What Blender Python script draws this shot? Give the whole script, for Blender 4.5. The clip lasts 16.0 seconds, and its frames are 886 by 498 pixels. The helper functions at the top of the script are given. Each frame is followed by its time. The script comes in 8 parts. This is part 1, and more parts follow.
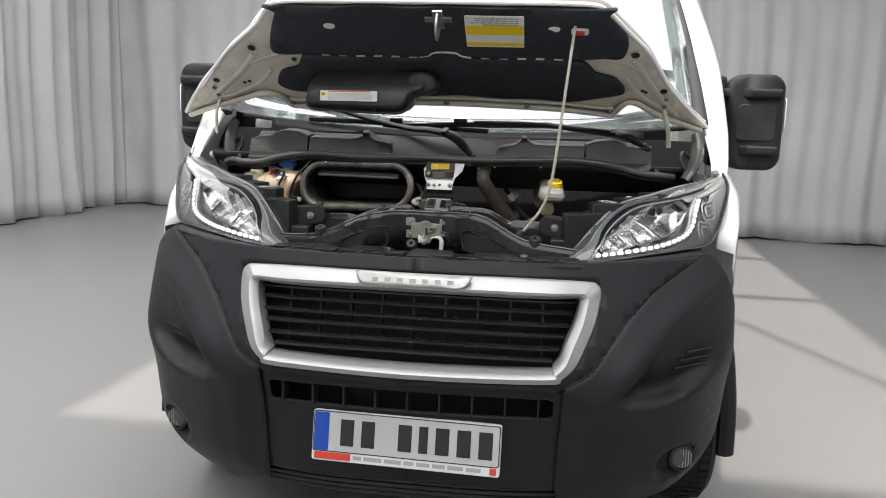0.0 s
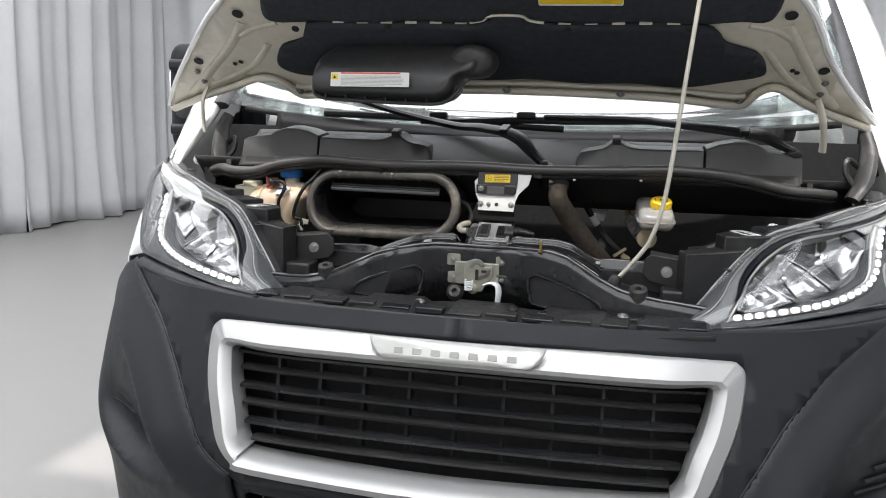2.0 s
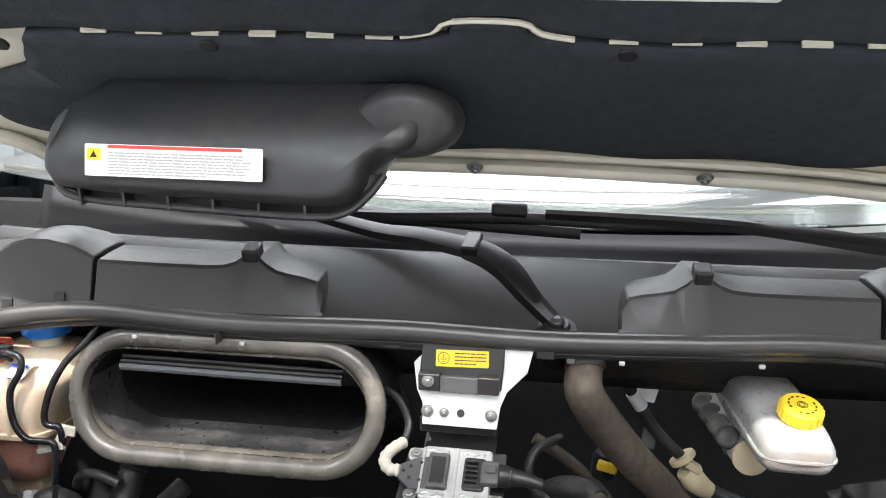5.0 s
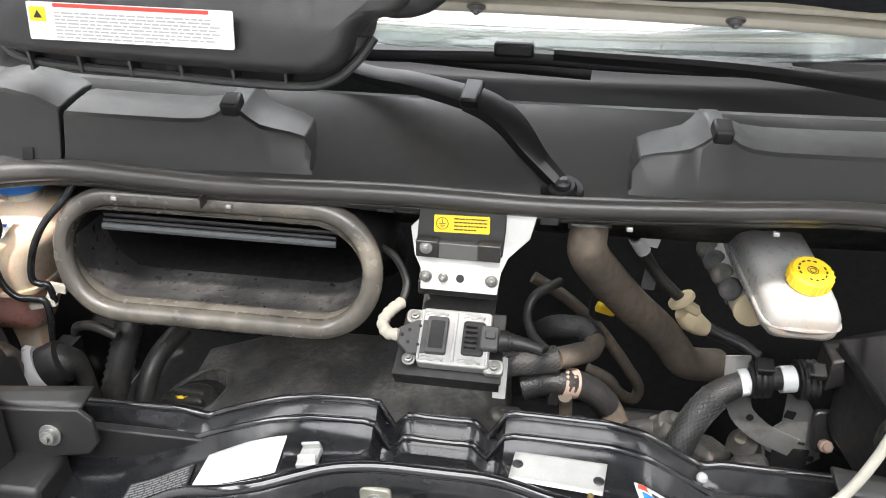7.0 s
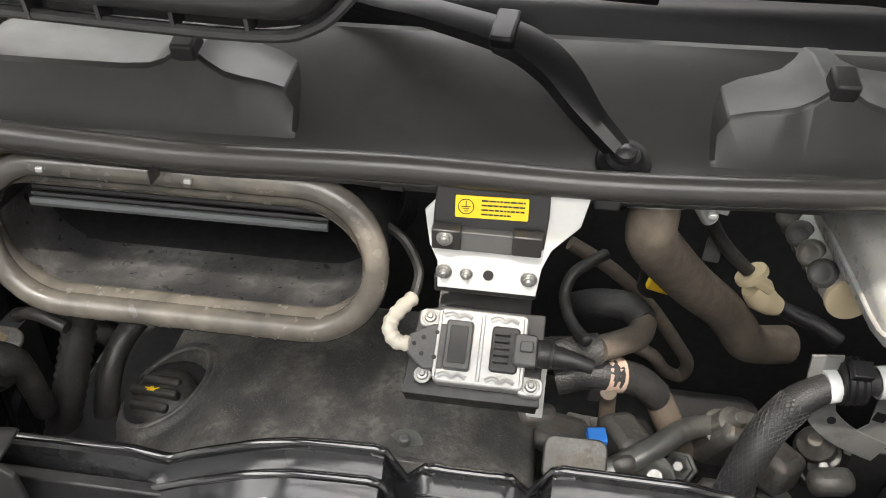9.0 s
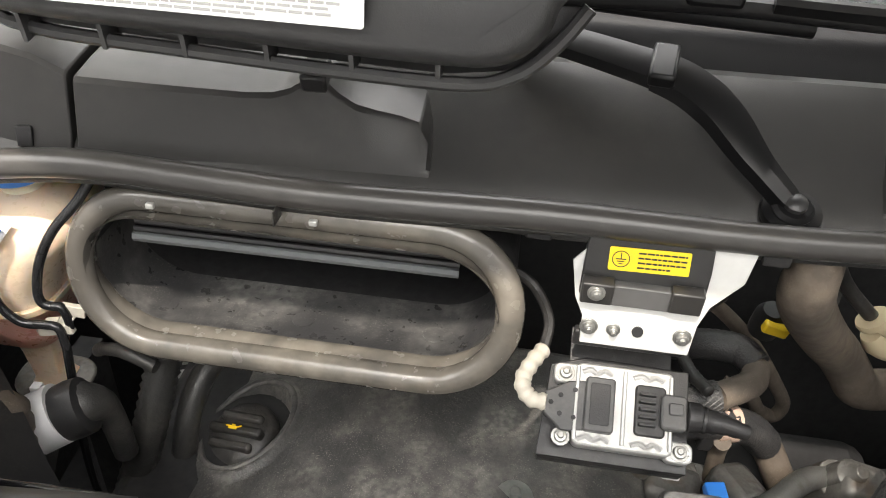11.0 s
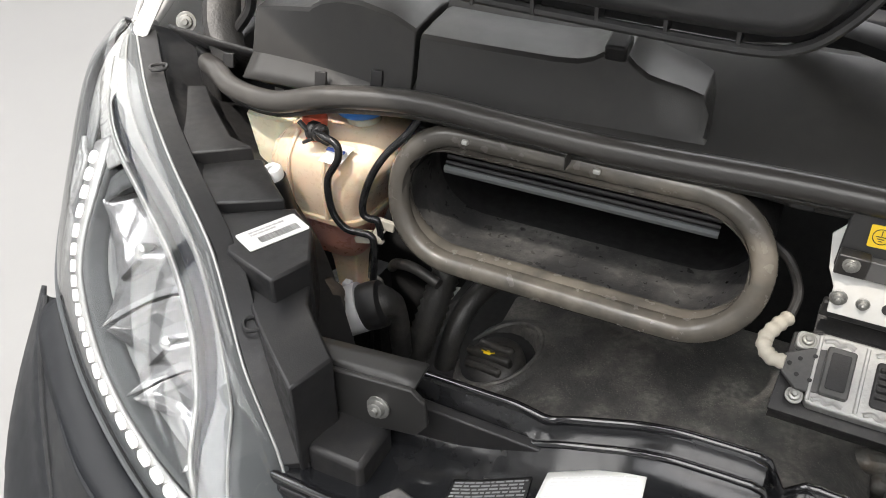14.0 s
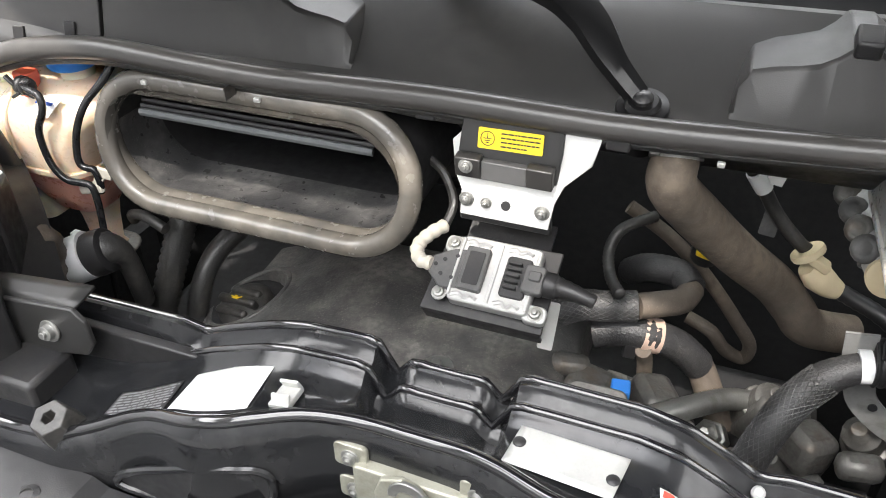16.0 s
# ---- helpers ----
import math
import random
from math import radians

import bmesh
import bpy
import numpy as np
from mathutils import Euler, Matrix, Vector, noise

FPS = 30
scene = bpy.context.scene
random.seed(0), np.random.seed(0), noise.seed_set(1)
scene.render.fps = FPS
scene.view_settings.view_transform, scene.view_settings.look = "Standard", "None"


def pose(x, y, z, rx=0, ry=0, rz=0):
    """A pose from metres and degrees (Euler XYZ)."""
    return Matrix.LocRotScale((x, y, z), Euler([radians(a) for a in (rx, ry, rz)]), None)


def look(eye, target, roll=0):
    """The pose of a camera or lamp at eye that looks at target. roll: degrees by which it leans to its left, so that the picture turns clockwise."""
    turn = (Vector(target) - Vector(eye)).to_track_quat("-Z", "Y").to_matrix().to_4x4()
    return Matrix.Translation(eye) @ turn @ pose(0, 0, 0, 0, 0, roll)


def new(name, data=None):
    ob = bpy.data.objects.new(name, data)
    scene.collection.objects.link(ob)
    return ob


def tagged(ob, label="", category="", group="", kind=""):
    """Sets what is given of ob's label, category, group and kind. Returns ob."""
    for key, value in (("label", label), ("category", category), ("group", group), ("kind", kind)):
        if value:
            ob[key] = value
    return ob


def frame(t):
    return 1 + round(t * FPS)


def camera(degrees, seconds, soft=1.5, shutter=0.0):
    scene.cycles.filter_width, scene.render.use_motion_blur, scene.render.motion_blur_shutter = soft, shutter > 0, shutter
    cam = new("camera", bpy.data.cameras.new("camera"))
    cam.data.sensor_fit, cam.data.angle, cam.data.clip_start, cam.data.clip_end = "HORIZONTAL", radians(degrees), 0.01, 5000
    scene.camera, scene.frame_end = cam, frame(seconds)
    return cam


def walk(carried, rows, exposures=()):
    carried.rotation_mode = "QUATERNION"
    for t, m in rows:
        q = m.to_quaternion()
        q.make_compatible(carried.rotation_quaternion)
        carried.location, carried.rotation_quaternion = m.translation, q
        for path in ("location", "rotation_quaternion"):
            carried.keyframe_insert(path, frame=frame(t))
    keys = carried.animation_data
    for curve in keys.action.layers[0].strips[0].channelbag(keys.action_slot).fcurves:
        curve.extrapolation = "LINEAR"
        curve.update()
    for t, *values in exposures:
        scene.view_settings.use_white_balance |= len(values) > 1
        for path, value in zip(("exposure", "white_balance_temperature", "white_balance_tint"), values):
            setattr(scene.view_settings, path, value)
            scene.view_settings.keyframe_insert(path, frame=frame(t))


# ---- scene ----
cam = camera(58.2, 16.0, soft=1.0)
EXPOSURES = ((0.0, -0.16, 6700, 12), (2.0, 0.10, 6560, 12), (3.5, 0.65, 6450, 11), (5.8, 1.3, 6550, 12), (6.5, 1.3, 6600, 12), (8.0, 1.0, 6850, 12), (10.5, 1.18, 7100, 12), (11.5, 1.20, 7050, 12), (12.5, 0.82, 6950, 12), (14.0, 0.53, 6850, 12), (15.0, 0.85, 6750, 12), (16.0, 1.4, 6700, 12))
PATH = [
    (0, (0.4618, -2.1486, 1.4507), (0.157, -0.318, 1.1375), 1.7),
    (0.5, (0.4006, -1.9962, 1.4526), (0.0168, -0.1816, 1.1375), 1.4),
    (1, (0.3696, -1.8231, 1.4846), (-0.0603, -0.0235, 1.1422), 1.2),
    (1.5, (0.3621, -1.6134, 1.4554), (-0.0678, 0.1872, 1.1196), 1.2),
    (2, (0.3292, -1.4092, 1.43), (-0.1026, 0.3942, 1.1139), 1.6),
    (2.5, (0.2388, -1.1731, 1.4432), (-0.1977, 0.6303, 1.1299), 1.3),
    (3, (0.2116, -0.9652, 1.4733), (-0.1967, 0.8448, 1.1619), 1.2),
    (3.5, (0.2012, -0.7488, 1.5053), (-0.0678, 1.0884, 1.2005), 1.7),
    (3.7, (0.1805, -0.6839, 1.5053), (-0.0754, 1.1562, 1.2061), 1.7),
    (5.8, (0.1006, -0.3518, 1.6266), (-0.1459, 1.4412, 1.1111), 1.3),
    (6, (0.1015, -0.349, 1.636), (-0.1422, 1.412, 1.0189), 1.3),
    (6.5, (0.0949, -0.3311, 1.6473), (-0.1337, 1.3622, 0.8609), 1.3),
    (7, (0.0864, -0.318, 1.6558), (-0.1158, 1.3349, 0.779), 1.6),
    (7.5, (0.0846, -0.2559, 1.6859), (-0.1055, 1.3528, 0.7282), 1.9),
    (8, (0.0705, -0.1976, 1.6699), (-0.129, 1.3706, 0.6492), 1.5),
    (8.2, (0.061, -0.1806, 1.6586), (-0.1365, 1.3725, 0.6144), 1.5),
    (10.3, (-0.017, -0.0263, 1.6229), (-0.2061, 1.4675, 0.4949), 1.4),
    (10.5, (-0.0471, -0.0301, 1.6313), (-0.2165, 1.4581, 0.4931), 2.0),
    (11, (-0.0848, -0.0517, 1.6342), (-0.2644, 1.461, 0.5297), 2.9),
    (11.5, (-0.1168, -0.0724, 1.6351), (-0.4178, 1.4177, 0.526), 2.1),
    (12, (-0.1375, -0.0753, 1.6342), (-0.5815, 1.3801, 0.5269), 1.1),
    (12.5, (-0.1497, -0.0931, 1.6379), (-0.7169, 1.3227, 0.5373), -0.1),
    (13, (-0.1534, -0.1279, 1.652), (-0.7828, 1.2681, 0.5589), -0.4),
    (13.5, (-0.1327, -0.1656, 1.6502), (-0.8129, 1.2126, 0.5655), -0.3),
    (14, (-0.0857, -0.1844, 1.6492), (-0.7781, 1.1797, 0.5533), -0.2),
    (14.5, (-0.0236, -0.19, 1.637), (-0.7066, 1.1778, 0.541), 0.2),
    (15, (0.0592, -0.1759, 1.6304), (-0.6125, 1.1985, 0.5344), 0.3),
    (15.5, (0.1269, -0.1665, 1.6248), (-0.5288, 1.2126, 0.526), -0.4),
    (16, (0.189, -0.1599, 1.6116), (-0.3802, 1.2662, 0.5241), -0.8),
]
walk(cam, [(t, look(e, g, r)) for t, e, g, r in PATH], EXPOSURES)

# ---- world, sun and large lights ----
SUN_DIR = Vector((0.12, 0.56, -1.0)).normalized()
world = bpy.data.worlds.new("sky")
scene.world = world
world.use_nodes = True
_n = world.node_tree.nodes
_sky = _n.new("ShaderNodeTexSky")
_sky.sky_type = "NISHITA"
_sky.sun_disc = False
_sky.sun_elevation = math.asin(-SUN_DIR.z)
_sky.sun_rotation = math.atan2(-SUN_DIR.x, -SUN_DIR.y)
world.node_tree.links.new(_sky.outputs[0], _n["Background"].inputs[0])
_n["Background"].inputs[1].default_value = 0.12
sun = new("sun", bpy.data.lights.new("sun", "SUN"))
sun.data.energy, sun.data.angle, sun.data.color = 4.0, radians(1.2), (1.0, 0.96, 0.90)
sun.matrix_world = look((0, 0, 9), Vector((0, 0, 9)) + SUN_DIR)
ROOF_Z = 5.2
ROOM = (-6.4, 7.0, -8.0, 8.9)
# skylights in the roof: x0, x1, y0, y1, lamp strength; the last three are added fill
SKYLIGHTS = ((-2.53, 1.90, -1.92, 5.4, 400), (-1.95, 2.6, -7.0, -2.08, 270), (-5.6, -3.2, -5.5, 6.0, 360), (3.9, 6.2, -5.5, 6.0, 190))
for x0, x1, y0, y1, e in SKYLIGHTS:
    lamp = new("sky_fill_lamp", bpy.data.lights.new("sky_fill_lamp", "AREA"))
    lamp.data.shape, lamp.data.size, lamp.data.size_y = "RECTANGLE", x1 - x0 - 0.1, y1 - y0 - 0.1
    lamp.data.energy, lamp.data.color = e, (0.95, 0.98, 1.0)
    lamp.matrix_world = look(((x0 + x1) / 2, (y0 + y1) / 2, ROOF_Z + 0.25), ((x0 + x1) / 2, (y0 + y1) / 2 + 0.0001, 0))

# ---- materials ----
def mat(name, color, rough=0.5, metal=0.0, vary=0.12, scale=6.0, bump=0.0, bscale=300.0, dust=None, coat=0.0, grime=None, rough_vary=0.1, spec=0.5, speck=None, wear=None):
    """Principled surface; vary: large tone changes; bump: fine relief; dust: (colour, amount, scale) in patches of their own; speck: fine grit; wear: streaks drawn out along x."""
    m = bpy.data.materials.new(name)
    m.use_nodes = True
    nt, nd = m.node_tree, m.node_tree.nodes
    bsdf = nd["Principled BSDF"]
    bsdf.inputs["Roughness"].default_value, bsdf.inputs["Metallic"].default_value = rough, metal
    bsdf.inputs["Coat Weight"].default_value = coat
    bsdf.inputs["Specular IOR Level"].default_value = spec
    bsdf.inputs["Coat Roughness"].default_value = 0.05
    co = nd.new("ShaderNodeTexCoord")
    def noise_tex(s, detail=4.0):
        t = nd.new("ShaderNodeTexNoise")
        t.inputs["Scale"].default_value, t.inputs["Detail"].default_value = s, detail
        nt.links.new(co.outputs["Object"], t.inputs["Vector"])
        return t
    def ramp(a, b, lo, hi, src):
        r = nd.new("ShaderNodeMapRange")
        r.inputs["From Min"].default_value, r.inputs["From Max"].default_value = a, b
        r.inputs["To Min"].default_value, r.inputs["To Max"].default_value = lo, hi
        nt.links.new(src, r.inputs["Value"])
        return r.outputs[0]
    def mix(f, a, b):
        x = nd.new("ShaderNodeMix")
        x.data_type = "RGBA"
        nt.links.new(f, x.inputs["Factor"])
        for k, v in ((6, a), (7, b)):
            if isinstance(v, tuple):
                x.inputs[k].default_value = (*v, 1)
            else:
                nt.links.new(v, x.inputs[k])
        return x.outputs[2]
    big = noise_tex(scale)
    c = mix(ramp(0.3, 0.7, 0, 1, big.outputs["Fac"]), tuple(v * (1 - vary) for v in color), tuple(min(1, v * (1 + vary)) for v in color))
    fine = noise_tex(scale * 14, 6)
    c = mix(ramp(0.35, 0.75, 0, vary, fine.outputs["Fac"]), c, tuple(v * 0.55 for v in color))
    if dust:
        dn = noise_tex(dust[2], 8)
        dn2 = noise_tex(dust[2] * 9, 6)
        f = nd.new("ShaderNodeMath")
        f.operation = "MULTIPLY"
        nt.links.new(ramp(0.43, 0.65, 0, dust[1], dn.outputs["Fac"]), f.inputs[0])
        nt.links.new(ramp(0.35, 0.65, 0.2, 1, dn2.outputs["Fac"]), f.inputs[1])
        c = mix(f.outputs[0], c, dust[0])
    if wear:
        mp = nd.new("ShaderNodeMapping")
        mp.inputs["Scale"].default_value = (0.12, 1.0, 1.0)
        wn = noise_tex(wear[2], 6)
        nt.links.new(co.outputs["Object"], mp.inputs["Vector"])
        nt.links.new(mp.outputs[0], wn.inputs["Vector"])
        c = mix(ramp(0.50, 0.62, 0, wear[1], wn.outputs["Fac"]), c, wear[0])
    if speck:
        sn = noise_tex(speck[2], 2)
        sb = noise_tex(speck[2] * 0.06, 3)
        f = nd.new("ShaderNodeMath")
        f.operation = "MULTIPLY"
        nt.links.new(ramp(0.60, 0.68, 0, speck[1], sn.outputs["Fac"]), f.inputs[0])
        nt.links.new(ramp(0.40, 0.60, 0.15, 1, sb.outputs["Fac"]), f.inputs[1])
        c = mix(f.outputs[0], c, speck[0])
    if grime:
        gn = noise_tex(grime[2], 10)
        c = mix(ramp(0.55, 0.75, 0, grime[1], gn.outputs["Fac"]), c, grime[0])
    nt.links.new(c, bsdf.inputs["Base Color"])
    nt.links.new(ramp(0.3, 0.7, max(0.02, rough - rough_vary), min(1, rough + rough_vary), fine.outputs["Fac"]), bsdf.inputs["Roughness"])
    if bump:
        b = nd.new("ShaderNodeBump")
        b.inputs["Strength"].default_value, b.inputs["Distance"].default_value = bump, 0.002
        nt.links.new(noise_tex(bscale, 3).outputs["Fac"], b.inputs["Height"])
        nt.links.new(b.outputs[0], bsdf.inputs["Normal"])
    return m

def clear_mat(name, tint, rough=0.01, gloss=0.04):
    """Clear sheet: see-through, with a gloss that grows towards grazing view."""
    m = bpy.data.materials.new(name)
    m.use_nodes = True
    nt, nd = m.node_tree, m.node_tree.nodes
    nd.remove(nd["Principled BSDF"])
    t, g, f, x = (nd.new("ShaderNode" + k) for k in ("BsdfTransparent", "BsdfGlossy", "LayerWeight", "MixShader"))
    p, r = nd.new("ShaderNodeMath"), nd.new("ShaderNodeMapRange")
    t.inputs[0].default_value = (*tint, 1)
    g.inputs["Roughness"].default_value = rough
    f.inputs[0].default_value = 0.5
    p.operation = "POWER"
    p.inputs[1].default_value = 5.0
    r.inputs["To Min"].default_value, r.inputs["To Max"].default_value = gloss, 1.0
    nt.links.new(f.outputs["Facing"], p.inputs[0])
    nt.links.new(p.outputs[0], r.inputs["Value"])
    nt.links.new(r.outputs[0], x.inputs[0])
    nt.links.new(t.outputs[0], x.inputs[1])
    nt.links.new(g.outputs[0], x.inputs[2])
    nt.links.new(x.outputs[0], nd["Material Output"].inputs[0])
    return m

def glow_mat(name, color, strength):
    m = bpy.data.materials.new(name)
    m.use_nodes = True
    b = m.node_tree.nodes["Principled BSDF"]
    b.inputs["Base Color"].default_value = (*color, 1)
    b.inputs["Emission Color"].default_value = (*color, 1)
    b.inputs["Emission Strength"].default_value = strength
    return m

def milky_mat(name, color, sss=0.6, stain=0.75):
    m = mat(name, color, 0.32, vary=0.10, scale=9, grime=((color[0] * 0.8, color[1] * 0.5, color[2] * 0.35), stain, 6))
    b = m.node_tree.nodes["Principled BSDF"]
    b.inputs["Subsurface Weight"].default_value = sss
    b.inputs["Subsurface Radius"].default_value = (0.03, 0.018, 0.01)
    return m

DUST = (0.20, 0.18, 0.155)
M_BUMPER = mat("textured_dark_plastic", (0.0135, 0.0148, 0.0172), 0.48, vary=0.10, scale=3, bump=0.12, bscale=900, rough_vary=0.05, spec=0.27)
M_COWL = mat("cowl_plastic", (0.024, 0.0235, 0.023), 0.38, vary=0.08, scale=4, bump=0.08, bscale=1000, dust=(DUST, 0.05, 6), rough_vary=0.04, spec=0.4)
M_BLACK = mat("black_plastic", (0.016, 0.016, 0.017), 0.40, bump=0.1, bscale=700, spec=0.4, dust=(DUST, 0.07, 12), speck=((0.22, 0.20, 0.17), 0.08, 600))
# near-black for recesses, holes and hidden masses: their shade put into the colour
M_DARK = mat("dark_recess_shade", (0.011, 0.011, 0.0118), 0.7, vary=0.2)
M_GLOSS = mat("black_painted_steel", (0.010, 0.0104, 0.0115), 0.17, vary=0.15, dust=((0.15, 0.145, 0.14), 0.10, 8), rough_vary=0.07, spec=0.42)
M_RUBBER = mat("dusty_rubber", (0.020, 0.0198, 0.0195), 0.45, dust=((0.20, 0.18, 0.155), 0.20, 16), bump=0.25, bscale=350)
M_SEALING = mat("foam_rubber_seal", (0.040, 0.038, 0.036), 0.30, vary=0.08, scale=8, dust=((0.20, 0.18, 0.155), 0.08, 7), rough_vary=0.02)
M_LIP = mat("worn_lip_rubber", (0.072, 0.067, 0.060), 0.24, vary=0.10, scale=5, dust=((0.31, 0.275, 0.225), 0.5, 3.5), rough_vary=0.05, grime=((0.20, 0.13, 0.07), 0.10, 18), spec=0.6)
M_HOSE = mat("dusty_hose", (0.072, 0.058, 0.046), 0.75, vary=0.2, dust=((0.205, 0.16, 0.118), 0.65, 7), bump=0.2, bscale=420, speck=((0.30, 0.25, 0.20), 0.2, 500))
M_ENGINE = mat("engine_cover_plastic", (0.054, 0.053, 0.052), 0.46, vary=0.3, scale=9, dust=((0.36, 0.335, 0.305), 0.5, 14), bump=0.5, bscale=260, speck=((0.5, 0.46, 0.40), 0.3, 620), grime=((0.022, 0.021, 0.020), 0.65, 20))
M_WHITE = mat("white_car_paint", (0.80, 0.80, 0.79), 0.25, vary=0.02, coat=0.8, rough_vary=0.03)
M_CREAM = mat("bare_white_underside_paint", (0.66, 0.62, 0.52), 0.38, vary=0.06, scale=5, dust=((0.42, 0.36, 0.26), 0.35, 6), coat=0.2)
M_MAT = mat("insulation_felt", (0.020, 0.0235, 0.030), 0.85, vary=0.12, scale=5, bump=0.25, bscale=500)
M_DUCT = mat("duct_plastic", (0.019, 0.0195, 0.0205), 0.42, vary=0.10, bump=0.08, bscale=900, dust=(DUST, 0.08, 6))
M_SILVER = mat("satin_silver_trim", (0.42, 0.42, 0.413), 0.42, metal=0.6, vary=0.03, rough_vary=0.04)
M_REFLECT = mat("faceted_reflector", (0.50, 0.50, 0.51), 0.16, metal=0.75, vary=0.03, rough_vary=0.03)
M_CHROME = mat("chrome", (0.92, 0.92, 0.92), 0.06, metal=1.0, vary=0.02, rough_vary=0.02)
M_ALU = mat("cast_aluminium", (0.40, 0.40, 0.39), 0.42, metal=0.4, vary=0.12, scale=20, bump=0.2, bscale=300, grime=((0.2, 0.18, 0.15), 0.4, 40))
M_BRACKET = mat("bright_zinc_bracket", (0.58, 0.58, 0.56), 0.42, metal=0.35, vary=0.05, scale=14, grime=((0.35, 0.28, 0.18), 0.3, 18))
M_STEEL = mat("grey_zinc_steel", (0.30, 0.30, 0.285), 0.38, metal=0.8, vary=0.12, scale=30, grime=((0.10, 0.085, 0.06), 0.5, 40))
M_RUSTY = mat("dull_bracket_steel", (0.15, 0.145, 0.135), 0.48, metal=0.5, vary=0.25, scale=20, grime=((0.11, 0.075, 0.045), 0.7, 34), dust=((0.06, 0.055, 0.05), 0.7, 22), bump=0.2, bscale=200)
M_BARE = mat("bare_bracket_steel", (0.24, 0.24, 0.235), 0.45, metal=0.3, vary=0.12, scale=20, grime=((0.08, 0.07, 0.06), 0.5, 40))
M_GREYBAND = mat("grey_headlamp_band", (0.085, 0.09, 0.093), 0.38, vary=0.06, spec=0.3)
M_NAVY = mat("dark_headlamp_band", (0.010, 0.013, 0.019), 0.5, vary=0.05, spec=0.2)
M_PAPER = mat("white_label_paper", (0.72, 0.72, 0.70), 0.55, vary=0.03)
M_INK = mat("grey_print", (0.38, 0.38, 0.37), 0.7, vary=0.02)
M_INKB = mat("black_print", (0.02, 0.02, 0.02), 0.6, vary=0.02)
M_RED = mat("red_print", (0.62, 0.06, 0.04), 0.5, vary=0.05)
M_REDCAP = mat("red_plastic_fitting", (0.70, 0.13, 0.07), 0.4, vary=0.08)
M_YELLOW = mat("yellow_label", (0.85, 0.58, 0.02), 0.45, vary=0.03)
M_CAP = mat("yellow_cap_plastic", (0.86, 0.58, 0.03), 0.4, vary=0.05, grime=((0.4, 0.25, 0.03), 0.3, 25))
M_BLUE = mat("blue_cap_plastic", (0.02, 0.19, 0.62), 0.4, vary=0.06)
M_EUBLUE = mat("blue_plate_band", (0.01, 0.07, 0.42), 0.4, vary=0.03)
M_PLATE = mat("reflective_plate", (0.74, 0.75, 0.75), 0.35, vary=0.03)
M_TANK = milky_mat("aged_tank_plastic", (0.64, 0.51, 0.385), stain=0.45)
M_TANKLOW = milky_mat("tank_with_coolant", (0.74, 0.38, 0.30), 0.35, stain=0.3)
M_RESERVOIR = milky_mat("milky_reservoir_plastic", (0.34, 0.34, 0.325), 0.3)
M_FILLER = milky_mat("cream_filler_plastic", (0.64, 0.61, 0.48), 0.4)
M_CABLE = mat("cream_cable_tape", (0.43, 0.40, 0.34), 0.6, vary=0.1, scale=40)
M_BEIGE = mat("beige_sensor_plastic", (0.62, 0.52, 0.34), 0.5, vary=0.1)
M_PINK = mat("pink_hose_clip", (0.42, 0.30, 0.24), 0.5, vary=0.1)
M_RODPAINT = mat("worn_rod_paint", (0.50, 0.48, 0.41), 0.4, metal=0.3, vary=0.15, scale=30)
M_TYRE = mat("tyre_rubber", (0.018, 0.018, 0.018), 0.8, bump=0.3, bscale=120)
M_TAG = mat("grey_metal_tag", (0.46, 0.46, 0.44), 0.4, metal=0.4, vary=0.08, scale=30)
M_CURTAIN = mat("grey_curtain_cloth", (0.56, 0.562, 0.57), 0.85, vary=0.05, scale=1.5)
M_FLOOR = mat("grey_epoxy_floor", (0.275, 0.269, 0.259), 0.30, vary=0.03, scale=0.5, rough_vary=0.0)
M_ROOF = mat("white_roof_panel", (0.7, 0.7, 0.7), 0.7, vary=0.05, scale=1)
M_BRAID = mat("braided_sleeve", (0.022, 0.022, 0.023), 0.5, dust=((0.12, 0.11, 0.10), 0.25, 12), bump=0.5, bscale=400, speck=((0.16, 0.16, 0.155), 0.3, 700))
M_THROAT = mat("dusty_throat_plastic", (0.028, 0.028, 0.029), 0.34, vary=0.2, dust=((0.26, 0.25, 0.235), 0.45, 11), bump=0.15, bscale=300, speck=((0.35, 0.33, 0.30), 0.2, 600))
M_LATCH = mat("yellowed_zinc", (0.30, 0.295, 0.245), 0.42, metal=0.4, vary=0.15, scale=30, grime=((0.10, 0.085, 0.055), 0.5, 50))
M_LAMPGREY = mat("pale_grey_lamp_panel", (0.21, 0.215, 0.217), 0.35, vary=0.05, spec=0.3)
M_LAMPWHITE = mat("bright_lamp_chamfer", (0.44, 0.44, 0.435), 0.28, metal=0.3, vary=0.03)
# cowl plastic again, blackened: the shade of the well is in its colour
M_WELL_SHADE = mat("shaded_scuttle_plastic", (0.0045, 0.0045, 0.005), 0.40, vary=0.05, scale=3, bump=0.08, bscale=1000, rough_vary=0.03, spec=0.18)
M_WIPER = mat("black_wiper_paint", (0.005, 0.005, 0.0055), 0.34, vary=0.05, rough_vary=0.04, spec=0.3)
M_STRAND = mat("braid_strand", (0.055, 0.055, 0.054), 0.45, vary=0.2, scale=40)
M_CHAMFER = mat("white_lamp_chamfer", (0.42, 0.42, 0.415), 0.22, metal=0.5, vary=0.02, rough_vary=0.02)
M_TAGWHITE = mat("weathered_plate_white", (0.50, 0.505, 0.51), 0.4, vary=0.05, scale=12)
